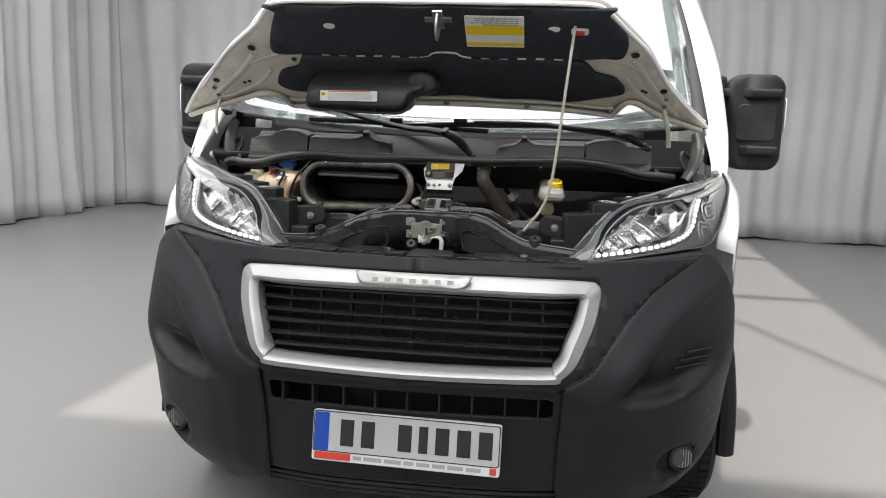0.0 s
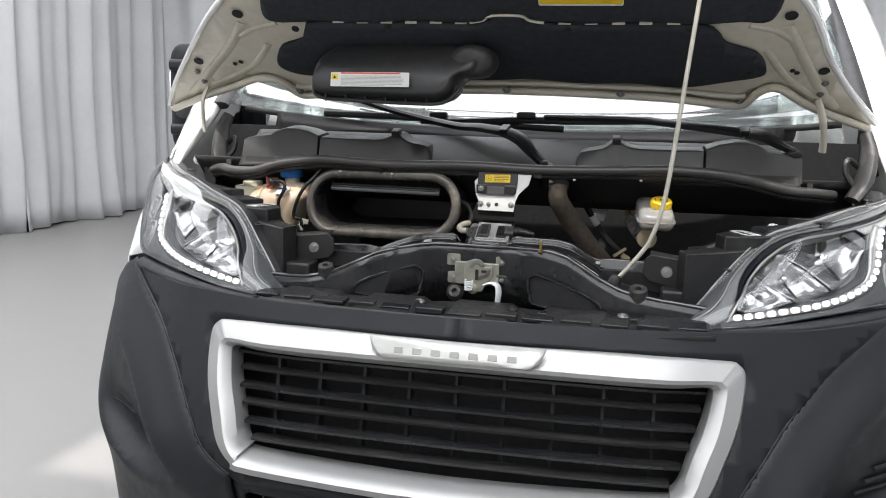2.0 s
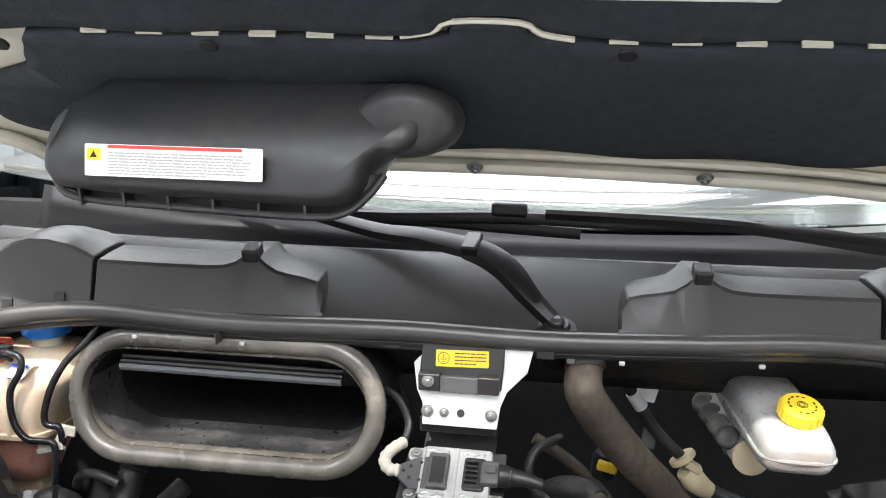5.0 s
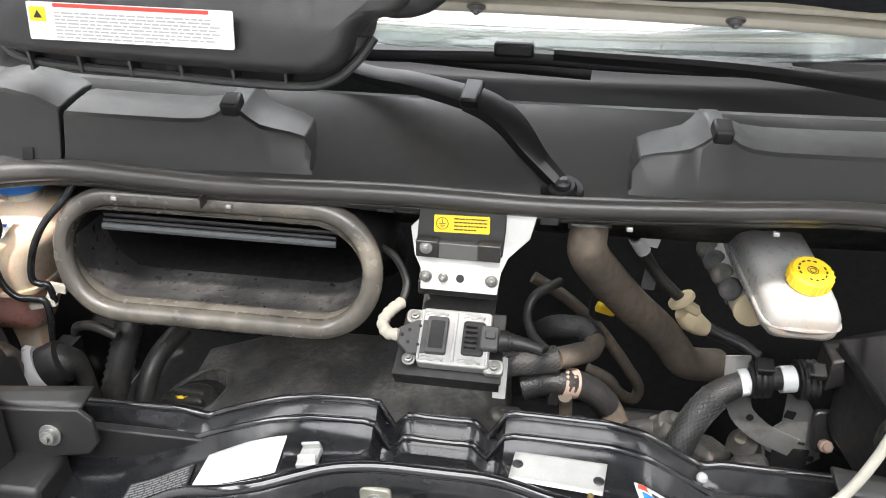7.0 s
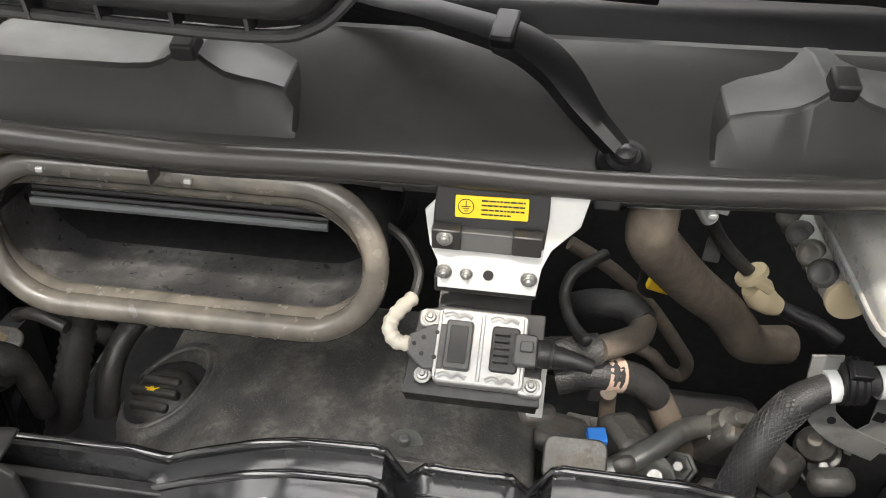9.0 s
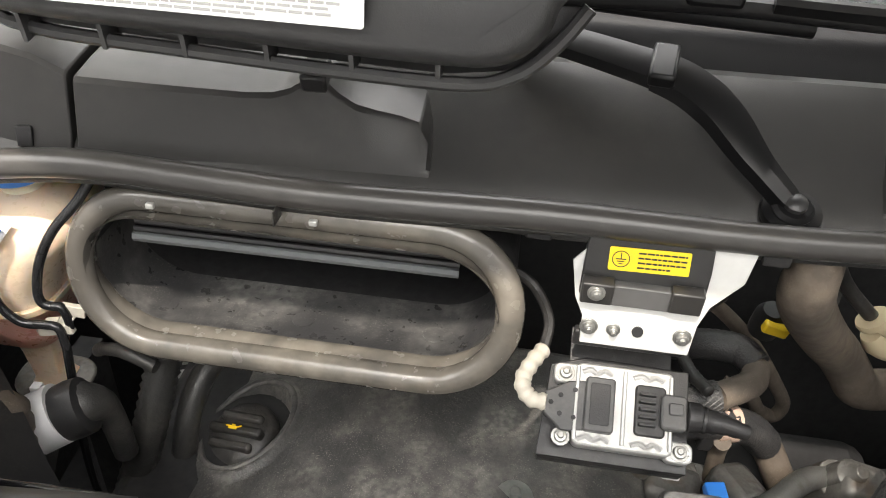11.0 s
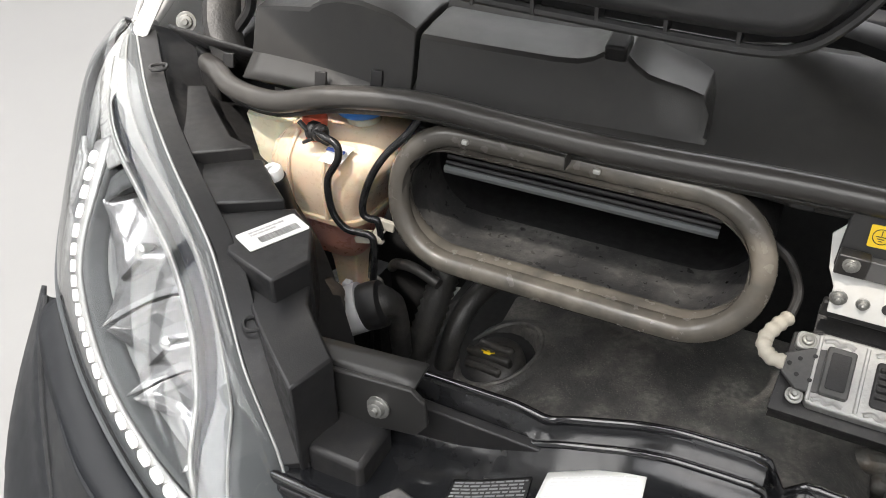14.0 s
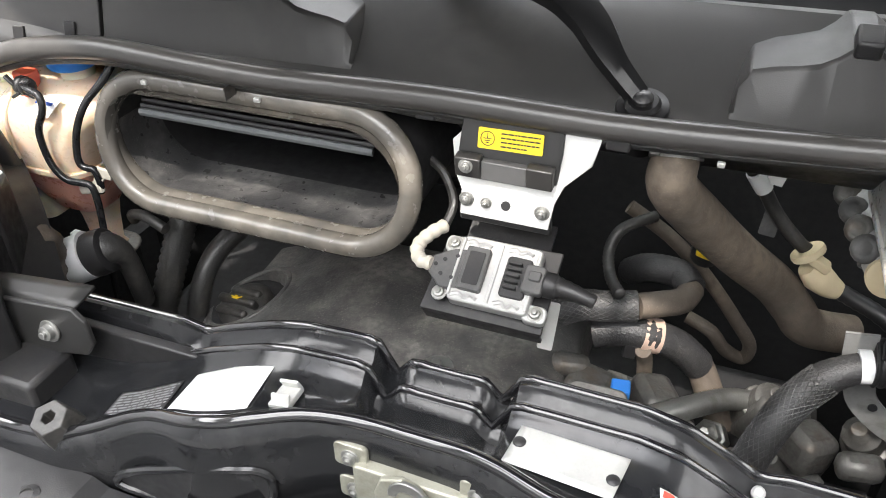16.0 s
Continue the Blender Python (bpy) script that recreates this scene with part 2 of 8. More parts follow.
M_PLUG = mat("grey_plug_plastic", (0.055, 0.055, 0.055), 0.5, vary=0.1, scale=30, dust=((0.2, 0.19, 0.17), 0.3, 30))
M_BEAD = mat("glossy_black_bead", (0.007, 0.007, 0.008), 0.10, vary=0.1, coat=0.8, rough_vary=0.04)
M_DASH = mat("dashboard_plastic", (0.05, 0.05, 0.052), 0.6, vary=0.1)
M_GLASS = clear_mat("windscreen_glass", (0.80, 0.86, 0.84), 0.01, 0.25)
M_LENS = clear_mat("headlamp_lens", (0.94, 0.945, 0.945), 0.02, 0.03)
M_LED = glow_mat("daytime_running_light", (1.0, 1.0, 0.98), 1.0)

# ---- shape helpers ----
CX = 0.028
TURN = radians(2.0)
# things in the engine bay: drawn in bay metres, then seated in the van by one scale about BAY_AT, a shift and, for some, the van's turn
BAY_SIZE, BAY_AT = 1 / 1.063, Vector((0.030, 0.0, 1.24))
ORIGIN = {}

def seated(p, shift, turn=0.0):
    """Where the bay point p stands in the hall."""
    return BAY_AT + (Matrix.Rotation(turn, 3, "Z") @ Vector(p) + Vector(shift) - BAY_AT) * BAY_SIZE

def unseated(p, shift):
    return BAY_AT + (Vector(p) - BAY_AT) / BAY_SIZE - Vector(shift)

def thing(name, label, category, group="", kind="", at=(0, 0, 0), shift=None, turn=0.0):
    ob = new(name)
    ORIGIN[ob.name] = Vector(at)
    ob.location = at
    if shift is not None:
        ob.location = seated(at, shift, turn)
        ob.rotation_euler.z = turn
        ob.scale = (BAY_SIZE,) * 3
    ob.empty_display_size = 0.05
    return tagged(ob, label, category, group, kind)

def part(name, bm, material, parent=None, label="", smooth=38, bevel=0.0, solid=0.0):
    """Links a bmesh as one mesh object, under a thing or a part."""
    me = bpy.data.meshes.new(name)
    bmesh.ops.recalc_face_normals(bm, faces=bm.faces)
    bm.to_mesh(me)
    bm.free()
    me.materials.append(material)
    me.shade_smooth()
    me.set_sharp_from_angle(angle=radians(smooth))
    ob = new(name, me)
    if parent:
        ob.parent = parent
        root = parent.parent or parent
        me.transform(Matrix.Translation(-ORIGIN[(root.parent or root).name]))
    if solid:
        s = ob.modifiers.new("thick", "SOLIDIFY")
        s.thickness, s.offset = solid, 0
    if bevel:
        b = ob.modifiers.new("edge", "BEVEL")
        b.width, b.segments, b.limit_method, b.angle_limit = bevel, 2, "ANGLE", radians(40)
    if label:
        tagged(ob, label)
    return ob

def axes(ux, uy):
    ux = Vector(ux).normalized()
    uz = ux.cross(Vector(uy)).normalized()
    return Matrix((ux, uz.cross(ux), uz)).transposed()

def box(bm, c, size, r=None):
    """A box at c; r: a 3x3 turn or degrees about x, y, z."""
    if r is None:
        r = Matrix.Identity(3)
    elif not isinstance(r, Matrix):
        r = Euler([radians(a) for a in r]).to_matrix()
    m = Matrix.Translation(c) @ r.to_4x4() @ Matrix.Diagonal((*size, 1))
    bmesh.ops.create_cube(bm, size=1, matrix=m)
    return bm

def prism(bm, pts, o, ux, uy, thick):
    """A plate: the outline pts in the plane (o, ux, uy), thick metres along the normal."""
    r, o = axes(ux, uy), Vector(o)
    a = [bm.verts.new(o + r @ Vector((p[0], p[1], 0))) for p in pts]
    b = [bm.verts.new(o + r @ Vector((p[0], p[1], thick))) for p in pts]
    bm.faces.new(a[::-1])
    bm.faces.new(b)
    for i in range(len(pts)):
        j = (i + 1) % len(pts)
        bm.faces.new((a[i], a[j], b[j], b[i]))
    return bm

def rrect(w, h, r, n=5):
    out = []
    for cx, cy, a0 in ((w / 2 - r, h / 2 - r, 0), (-w / 2 + r, h / 2 - r, 90), (-w / 2 + r, -h / 2 + r, 180), (w / 2 - r, -h / 2 + r, 270)):
        for k in range(n + 1):
            a = radians(a0 + 90 * k / n)
            out.append((cx + r * math.cos(a), cy + r * math.sin(a)))
    return out

def ngon(r, n, a0=0):
    return [(r * math.cos(a0 + 2 * math.pi * k / n), r * math.sin(a0 + 2 * math.pi * k / n)) for k in range(n)]

def spline(pts, k=6, closed=False):
    """Points of a smooth line through pts."""
    P = [Vector(p) for p in pts]
    n = len(P)
    out = []
    for i in range(n if closed else n - 1):
        if closed:
            a, b, c, d = P[i - 1], P[i], P[(i + 1) % n], P[(i + 2) % n]
        else:
            a, b, c, d = P[max(i - 1, 0)], P[i], P[i + 1], P[min(i + 2, n - 1)]
        for j in range(k):
            t = j / k
            out.append(0.5 * (2 * b + (c - a) * t + (2 * a - 5 * b + 4 * c - d) * t * t + (3 * b - a - 3 * c + d) * t ** 3))
    if not closed:
        out.append(P[-1])
    return out

def tube(bm, pts, r, n=12, k=6, closed=False, squash=1.0, ridges=0.0, every=2):
    """A round bar or hose through pts; r: one radius or one for each of pts; ridges: corrugation."""
    line = spline(pts, k, closed) if k > 1 else [Vector(p) for p in pts]
    m = len(line)
    if isinstance(r, (int, float)):
        rad = [r] * m
    else:
        rad = [float(np.interp(i / max(1, m - 1) * (len(r) - 1), range(len(r)), r)) for i in range(m)]
    rings, up = [], None
    for i, p in enumerate(line):
        t = (line[(i + 1) % m] - line[i - 1]) if closed else (line[min(i + 1, m - 1)] - line[max(i - 1, 0)])
        t.normalize()
        if up is None:
            up = t.orthogonal().normalized() if abs(t.z) > 0.9 else Vector((0, 0, 1))
        up = (up - t * up.dot(t)).normalized()
        side = t.cross(up)
        q = rad[i] * (1 + (ridges if (i // every) % 2 else 0))
        rings.append([bm.verts.new(p + q * (math.cos(a) * side + squash * math.sin(a) * up)) for a in (2 * math.pi * j / n for j in range(n))])
    for i in range(m if closed else m - 1):
        A, B = rings[i], rings[(i + 1) % m]
        for j in range(n):
            bm.faces.new((A[j], A[(j + 1) % n], B[(j + 1) % n], B[j]))
    if not closed:
        bm.faces.new(rings[0][::-1])
        bm.faces.new(rings[-1])
    return bm

def braid(bm, pts, r, strands=11, pitch=0.075, wire=0.0006):
    """Crossing strands wound round a hose through pts."""
    line = spline(pts, 12)
    up, rings, run = Vector((0, 0, 1)), [], 0.0
    for i, p in enumerate(line):
        t = (line[min(i + 1, len(line) - 1)] - line[max(i - 1, 0)]).normalized()
        up = (up - t * up.dot(t)).normalized()
        if i:
            run += (p - line[i - 1]).length
        rings.append((p, t.cross(up), up.copy(), run))
    for way in (1, -1):
        for k in range(strands):
            pts2 = []
            for p, a, b, d in rings:
                an = 2 * math.pi * (k / strands + way * d / pitch)
                pts2.append(p + r * (math.cos(an) * a + math.sin(an) * b))
            tube(bm, pts2, wire, 4, 1)
    return bm

def lathe(bm, prof, o, axis=(0, 0, 1), n=28):
    """Turned shape: prof of (radius, height) along axis from o."""
    z = Vector(axis).normalized()
    x = z.orthogonal().normalized()
    y = z.cross(x)
    rows = []
    for r, h in prof:
        rows.append([bm.verts.new(Vector(o) + z * h + max(r, 1e-4) * (math.cos(a) * x + math.sin(a) * y)) for a in (2 * math.pi * j / n for j in range(n))])
    for A, B in zip(rows, rows[1:]):
        for j in range(n):
            bm.faces.new((A[j], A[(j + 1) % n], B[(j + 1) % n], B[j]))
    bm.faces.new(rows[0][::-1])
    bm.faces.new(rows[-1])
    return bm

def sheet(bm, fn, nu, nv, u=(0, 1), v=(0, 1)):
    """A surface fn(u, v) on a grid."""
    g = [[bm.verts.new(fn(u[0] + (u[1] - u[0]) * i / nu, v[0] + (v[1] - v[0]) * j / nv)) for j in range(nv + 1)] for i in range(nu + 1)]
    for i in range(nu):
        for j in range(nv):
            bm.faces.new((g[i][j], g[i + 1][j], g[i + 1][j + 1], g[i][j + 1]))
    return bm

def loft(bm, sections, caps=True, closed=True):
    rows = [[bm.verts.new(p) for p in s] for s in sections]
    n = len(rows[0])
    for A, B in zip(rows, rows[1:]):
        for j in range(n if closed else n - 1):
            bm.faces.new((A[j], A[(j + 1) % n], B[(j + 1) % n], B[j]))
    if caps and closed:
        bm.faces.new(rows[0][::-1])
        bm.faces.new(rows[-1])
    return bm

def skin(bm, poly, fn, step=0.02):
    """The outline poly of (u, v), cut into a fine net and laid onto the surface fn(u, v)."""
    f = bm.faces.new([bm.verts.new((p[0], p[1], 0)) for p in poly])
    f.normal_update()
    if f.normal.z < 0:
        f.normal_flip()
    bmesh.ops.triangulate(bm, faces=[f])
    for ax in (0, 1):
        lo, hi = min(p[ax] for p in poly), max(p[ax] for p in poly)
        k = math.floor(lo / step) + 1
        while k * step < hi - 1e-6:
            co, no = Vector((0, 0, 0)), Vector((0, 0, 0))
            co[ax], no[ax] = k * step, 1
            bmesh.ops.bisect_plane(bm, geom=bm.verts[:] + bm.edges[:] + bm.faces[:], plane_co=co, plane_no=no, dist=1e-5)
            k += 1
    for v in bm.verts:
        v.co = fn(v.co.x, v.co.y)
    return bm

def smooth01(x):
    x = min(1.0, max(0.0, x))
    return x * x * (3 - 2 * x)

def inside(poly, x, y):
    """Signed distance to the outline, positive inside."""
    d, c = 1e9, False
    n = len(poly)
    for i in range(n):
        (x1, y1), (x2, y2) = poly[i], poly[(i + 1) % n]
        t = max(0, min(1, ((x - x1) * (x2 - x1) + (y - y1) * (y2 - y1)) / max(1e-9, (x2 - x1) ** 2 + (y2 - y1) ** 2)))
        d = min(d, math.hypot(x - x1 - t * (x2 - x1), y - y1 - t * (y2 - y1)))
        if (y1 > y) != (y2 > y) and x < (x2 - x1) * (y - y1) / (y2 - y1) + x1:
            c = not c
    return d if c else -d

def bolt(name, p, axis, r, h, parent, label=""):
    bm = bmesh.new()
    z = Vector(axis).normalized()
    lathe(bm, [(r * 1.5, 0), (r * 1.5, h * 0.25), (r, h * 0.25), (r * 0.95, h), (r * 0.5, h * 1.05), (r * 0.45, h * 1.5)], p, z, 12)
    return part(name, bm, M_STEEL, parent, label, bevel=0.0003)

def print_lines(name, o, ux, uy, w, h, rows, parent, material, fill=0.9, gap=0.45, seed=1, up=0.0008, word=1.0):
    """Printed text that cannot be read, as plain bars."""
    rnd = random.Random(seed)
    bm = bmesh.new()
    r = axes(ux, uy)
    for k in range(rows):
        y = h * (0.5 - (k + 0.5) / rows)
        x = -w / 2
        while x < w / 2 * (fill if k < rows - 1 or rows == 1 else fill * 0.4) - w * 0.03:
            l = w * rnd.uniform(0.05, 0.16) * word
            l = min(l, w / 2 - x)
            box(bm, Vector(o) + r @ Vector((x + l / 2, y, up)), (l, h / rows * (1 - gap), 0.0006), r)
            x += l + w * 0.02 * word
    return part(name, bm, material, parent)

# ---- the hall ----
def build_hall():
    x0, x1, y0, y1 = ROOM
    bm = bmesh.new()
    sheet(bm, lambda u, v: (x0 - 1 + (x1 - x0 + 2) * u, y0 - 1 + (y1 - y0 + 2) * v, 0), 8, 8)
    tagged(part("floor", bm, M_FLOOR), "pale grey polished epoxy floor", "floor", kind="structure")
    for name, c, s in (("wall_north", ((x0 + x1) / 2, y1 + 0.5, 2.7), (x1 - x0 + 1.4, 0.2, 5.4)), ("wall_south", ((x0 + x1) / 2, y0 - 0.5, 2.7), (x1 - x0 + 1.4, 0.2, 5.4)),
                       ("wall_west", (x0 - 0.5, (y0 + y1) / 2, 2.7), (0.2, y1 - y0 + 0.8, 5.4)), ("wall_east", (x1 + 0.5, (y0 + y1) / 2, 2.7), (0.2, y1 - y0 + 0.8, 5.4))):
        tagged(part(name, box(bmesh.new(), c, s), M_ROOF), "plain light wall behind the curtains", "wall", kind="structure")
    xs, ys = (-7.0, -5.6, -3.2, -2.53, -1.95, 1.90, 2.6, 3.9, 6.2, 7.6), (-8.6, -7.0, -5.5, -2.08, -1.92, 5.4, 6.0, 9.5)
    bm = bmesh.new()
    for a, b in zip(xs, xs[1:]):
        for c, d in zip(ys, ys[1:]):
            mx, my = (a + b) / 2, (c + d) / 2
            if not any(s[0] < mx < s[1] and s[2] < my < s[3] for s in SKYLIGHTS):
                box(bm, (mx, my, ROOF_Z + 0.1), (b - a, d - c, 0.2))
    # bars added out of view to draw lines in the windscreen's reflection
    for y in (1.86, 3.9):
        box(bm, (0.8, y, ROOF_Z + 0.06), (5.6, 0.10, 0.12))
    box(bm, (1.2, 0.6, ROOF_Z + 0.08), (0.05, 3.6, 0.06), (0, 0, 24))
    tagged(part("ceiling", bm, M_ROOF), "white roof with long skylights", "ceiling", kind="structure")
    # unseen opaque panels, added to keep the sun out of the fill openings
    for k, (a, b, c, d, _) in enumerate(SKYLIGHTS[1:]):
        tagged(part("window_%d" % (k + 1), box(bmesh.new(), ((a + b) / 2, (c + d) / 2, ROOF_Z + 0.42), (b - a + 0.3, d - c, 0.04)), M_PAPER), "white opaque panel added over a roof opening", "skylight", kind="structure")

def curtain(p, q, height, seed, folds, lean=0.0):
    """One hanging cloth from p to q."""
    rnd = random.Random(seed)
    p, q = Vector((*p, 0)), Vector((*q, 0))
    along = (q - p)
    w = along.length
    along.normalize()
    n = Vector((-along.y, along.x, 0))
    waves = [(rnd.uniform(0.35, 1.5) * folds / w, rnd.uniform(0, 6.28), rnd.uniform(0.3, 1)) for _ in range(4)]
    def fn(u, v):
        z = 0.015 + (height - 0.015) * v
        s = u * w
        d = sum(a * math.sin(6.28 * f * (s + 0.018 * math.sin(2.1 * z + ph)) + ph) for f, ph, a in waves)
        amp = 0.040 * (0.75 + 0.4 * math.sin(s * 1.3 + seed) + 0.25 * (1 - v))
        flare = 0.05 * max(0, 1 - v * 7) * math.sin(6.28 * s / w * 1.7 + seed)
        return p + along * (s + lean * z) + n * (amp * d + flare) + Vector((0, 0, z + (0.012 * math.sin(s * 5 + seed) if v < 0.02 else 0)))
    bm = bmesh.new()
    sheet(bm, fn, int(w * 36), 20)
    ob = part("curtain", bm, M_CURTAIN, smooth=80, solid=0.006)
    return tagged(ob, "grey floor-length cloth curtain hanging in soft folds", "curtain", "curtains round the hall")

def build_curtains():
    rnd = random.Random(4)
    k = 0
    for a, b in (((-6.25, -7.8), (-6.25, 8.75)), ((-6.25, 8.75), (6.9, 8.25)), ((6.9, 8.25), (6.9, -7.8)), ((6.9, -7.8), (-6.25, -7.8))):
        n = round(math.dist(a, b) / 2.6)
        for i in range(n):
            f, g = i / n, (i + 1) / n
            pa = (a[0] + (b[0] - a[0]) * f, a[1] + (b[1] - a[1]) * f)
            pb = (a[0] + (b[0] - a[0]) * g, a[1] + (b[1] - a[1]) * g)
            curtain(pa, pb, 4.9, k, rnd.uniform(4.5, 8), rnd.uniform(-0.012, 0.012))
            k += 1
        bm = bmesh.new()
        tube(bm, ((*a, 4.93), (*b, 4.93)), 0.03, 10, 1)
        box(bm, (*a, 5.07), (0.04, 0.04, 0.28))
        box(bm, (*b, 5.07), (0.04, 0.04, 0.28))
        tagged(part("curtain_rail", bm, M_STEEL), "steel curtain rail under the roof", "curtain rail", "curtain rails")

# ---- the van: body ----
van = thing("delivery_van", "white panel van with its bonnet propped open", "van")
van.rotation_euler.z = TURN
PLAN = spline([(a, y, 0) for a, y in zip((0, 0.2, 0.4, 0.55, 0.65, 0.8, 0.9, 0.96, 0.99, 1.0), (-0.122, -0.117, -0.098, -0.05, -0.005, 0.105, 0.235, 0.36, 0.50, 0.62))], 6)
PLAN_A, PLAN_Y = [p.x for p in PLAN], [p.y for p in PLAN]
RAKE = spline([(z, y, 0) for z, y in zip((0.28, 0.36, 0.45, 0.62, 0.74, 0.85, 1.07), (0.16, 0.09, 0.05, 0.03, 0.0, 0.03, 0.14))], 6)
RAKE_Z, RAKE_Y = [p.x for p in RAKE], [p.y for p in RAKE]

def front_y(x, z):
    """Depth of the bumper's face."""
    return float(np.interp(abs(x - CX), PLAN_A, PLAN_Y)) + float(np.interp(z, RAKE_Z, RAKE_Y))

SEAM = [(p.x, p.y) for p in spline([(a, z, 0) for a, z in ((0.835, 1.066), (0.72, 1.005), (0.66, 0.965), (0.60, 0.905), (0.545, 0.83), (0.495, 0.77), (0.43, 0.735))], 5)]

CREST = spline(((0.45, 0.745, 0), (0.52, 0.700, 0), (0.60, 0.672, 0), (0.70, 0.662, 0), (0.80, 0.690, 0), (0.90, 0.745, 0), (1.02, 0.83, 0)), 6)
CREST_A, CREST_Z = [p[0] for p in CREST], [p[1] for p in CREST]

def side_y(a, z):
    """Bumper corner with its swelling edge, deep pocket and lamp hollow; a: distance from the middle."""
    y = front_y(CX + a, z)
    d = inside(SEAM_SIDE, a, z)
    crest = float(np.interp(a, CREST_A, CREST_Z))
    # a step at the gap, a broad raised flank, then a crease behind which the corner falls back
    y -= 0.008 * smooth01(d / 0.006) + 0.030 * smooth01(d / 0.11) - 0.034 * smooth01((d - 0.100) / 0.045) * smooth01((z - crest) / 0.06) * (1 - smooth01((a - 0.80) / 0.16))
    y += 0.052 * (1 - smooth01((a - 0.76) / 0.16)) * smooth01((d - 0.085) / 0.08) * smooth01((z - crest) / 0.030) * (1 - smooth01((z - crest - 0.04) / 0.16))
    y += 0.05 * smooth01((0.066 - math.hypot((a - 0.79) * 0.9, (z - 0.465) * 1.15)) / 0.02)
    return y

SEAM_SIDE = (*SEAM, (0.43, 0.44), (0.45, 0.36), (0.62, 0.30), (0.80, 0.31), (0.93, 0.36), (1.0, 0.42), (1.3, 0.42), (1.3, 1.4), (0.85, 1.4))

def build_bumper():
    # centre band round the grille, from the lamps down to its lower corners
    for s in (1, -1):
        grille = ((0.0, 1.012), (0.30, 1.014), (0.48, 1.006), (0.515, 0.99), (0.50, 0.90), (0.455, 0.80), (0.41, 0.757), (0.36, 0.745), (0.0, 0.74))
        outer = ((0.0, 0.722), (0.40, 0.722), *reversed(SEAM[:-1]), (0.80, 1.058), (0.60, 1.052), (0.44, 1.052), (0.0, 1.05))
        bm = bmesh.new()
        skin(bm, [(s * p[0], p[1]) for p in (*grille, *outer)], lambda x, z: (CX + x, front_y(CX + x, z), z), 0.03)
        part("bumper_centre_band", bm, M_BUMPER, van, solid=0.008)
        bm = bmesh.new()
        side = (*SEAM, (0.43, 0.44), (0.45, 0.37), (0.62, 0.31), (0.80, 0.32), (0.93, 0.37), (0.985, 0.44), (1.0, 0.55), (1.0, 0.78), (0.985, 0.85), (0.955, 0.925), (0.92, 0.99), (0.88, 1.045))
        skin(bm, [(s * p[0], p[1]) for p in side], lambda x, z: (CX + x * (1 + (0.020 if s < 0 else 0.0) * smooth01((abs(x) - 0.5) / 0.4)) * float(np.interp(z, (0.30, 0.45, 0.75, 1.0), (0.93, 0.965, 0.985, 0.99))), side_y(abs(x), z), z), 0.011)
        corner = part("bumper_corner", bm, M_BUMPER, van, smooth=60, solid=0.006)
        bm = bmesh.new()
        sheet(bm, lambda u, v: Vector((CX + s * (0.985 + 0.03 * math.sin(math.pi * v) + 0.012 * u), 0.60 + 0.16 * u - 0.05 * v * u, 0.44 + 0.36 * v)), 6, 10)
        part("bumper_return", bm, M_BUMPER, van, smooth=60, solid=0.006)
        part("panel_gap", tube(bmesh.new(), [(CX + s * p.x * (1 + (0.020 if s < 0 else 0.0) * smooth01((p.x - 0.5) / 0.4)) * float(np.interp(p.y, (0.75, 1.0), (0.985, 0.99))), front_y(CX + p.x, p.y) - 0.0035, p.y) for p in (Vector((*q, 0)) for q in SEAM)], 0.0042, 8, 1), M_DARK, corner)
        # ribbed grille in the pocket
        for k in range(3):
            z = 0.755 + 0.022 * k
            a0, a1 = 0.735 + 0.018 * k, 0.84 + 0.012 * k
            bm = bmesh.new()
            tube(bm, [(CX + s * (a0 + (a1 - a0) * i / 4), side_y(a0 + (a1 - a0) * i / 4, z) - 0.001, z) for i in range(5)], 0.004, 8, 2)
            part("pocket_rib", bm, M_DARK, corner)
        # fog lamp
        p = Vector((CX + s * 0.79, side_y(0.79, 0.465) - 0.004, 0.465))
        ax = Vector((s * 0.35, -1, 0)).normalized()
        lamp = part("fog_lamp", lathe(bmesh.new(), [(0.042, -0.02), (0.042, 0.004), (0.037, 0.007), (0.037, -0.01), (0.001, -0.012)], p, ax), M_BLACK, van)
        part("lamp_glass", lathe(bmesh.new(), [(0.036, 0.0), (0.034, 0.004), (0.024, 0.009), (0.010, 0.0115), (0.001, 0.012)], p, ax), M_GREYBAND, lamp, "ribbed clear fog lamp glass")
        for k in range(-3, 4):
            bm = box(bmesh.new(), p + ax * 0.010 + Vector((0.008 * k, 0, 0)), (0.0025, 0.003, 1.7 * math.sqrt(0.033 ** 2 - (0.008 * k) ** 2)))
            part("lamp_rib", bm, M_SILVER, lamp)
        # ledge between bumper and headlamp
        lamp_at = lamp_point(s)
        def ledge(u, v):
            p = lamp_at(0.02 + 0.49 * u, 0.0, 0.0) + Vector((0, 0.01, -0.012))
            a = abs(p.x - CX)
            z = float(np.interp(a, (0.4, 0.8, 0.835, 0.88, 0.93, 0.96), (1.050, 1.056, 1.064, 1.054, 1.015, 0.99)))
            y = side_y(a, z) if a > 0.835 else front_y(CX + a, z)
            q = Vector((CX + s * a * (1 + (0.020 if s < 0 else 0.0) * smooth01((a - 0.5) / 0.4)), min(y, p.y - 0.004), z - 0.001))
            return q.lerp(p, v) + Vector((0, 0, 0.006 * math.sin(math.pi * v)))
        part("lamp_ledge", sheet(bmesh.new(), ledge, 40, 6), M_BUMPER, van, solid=0.004)
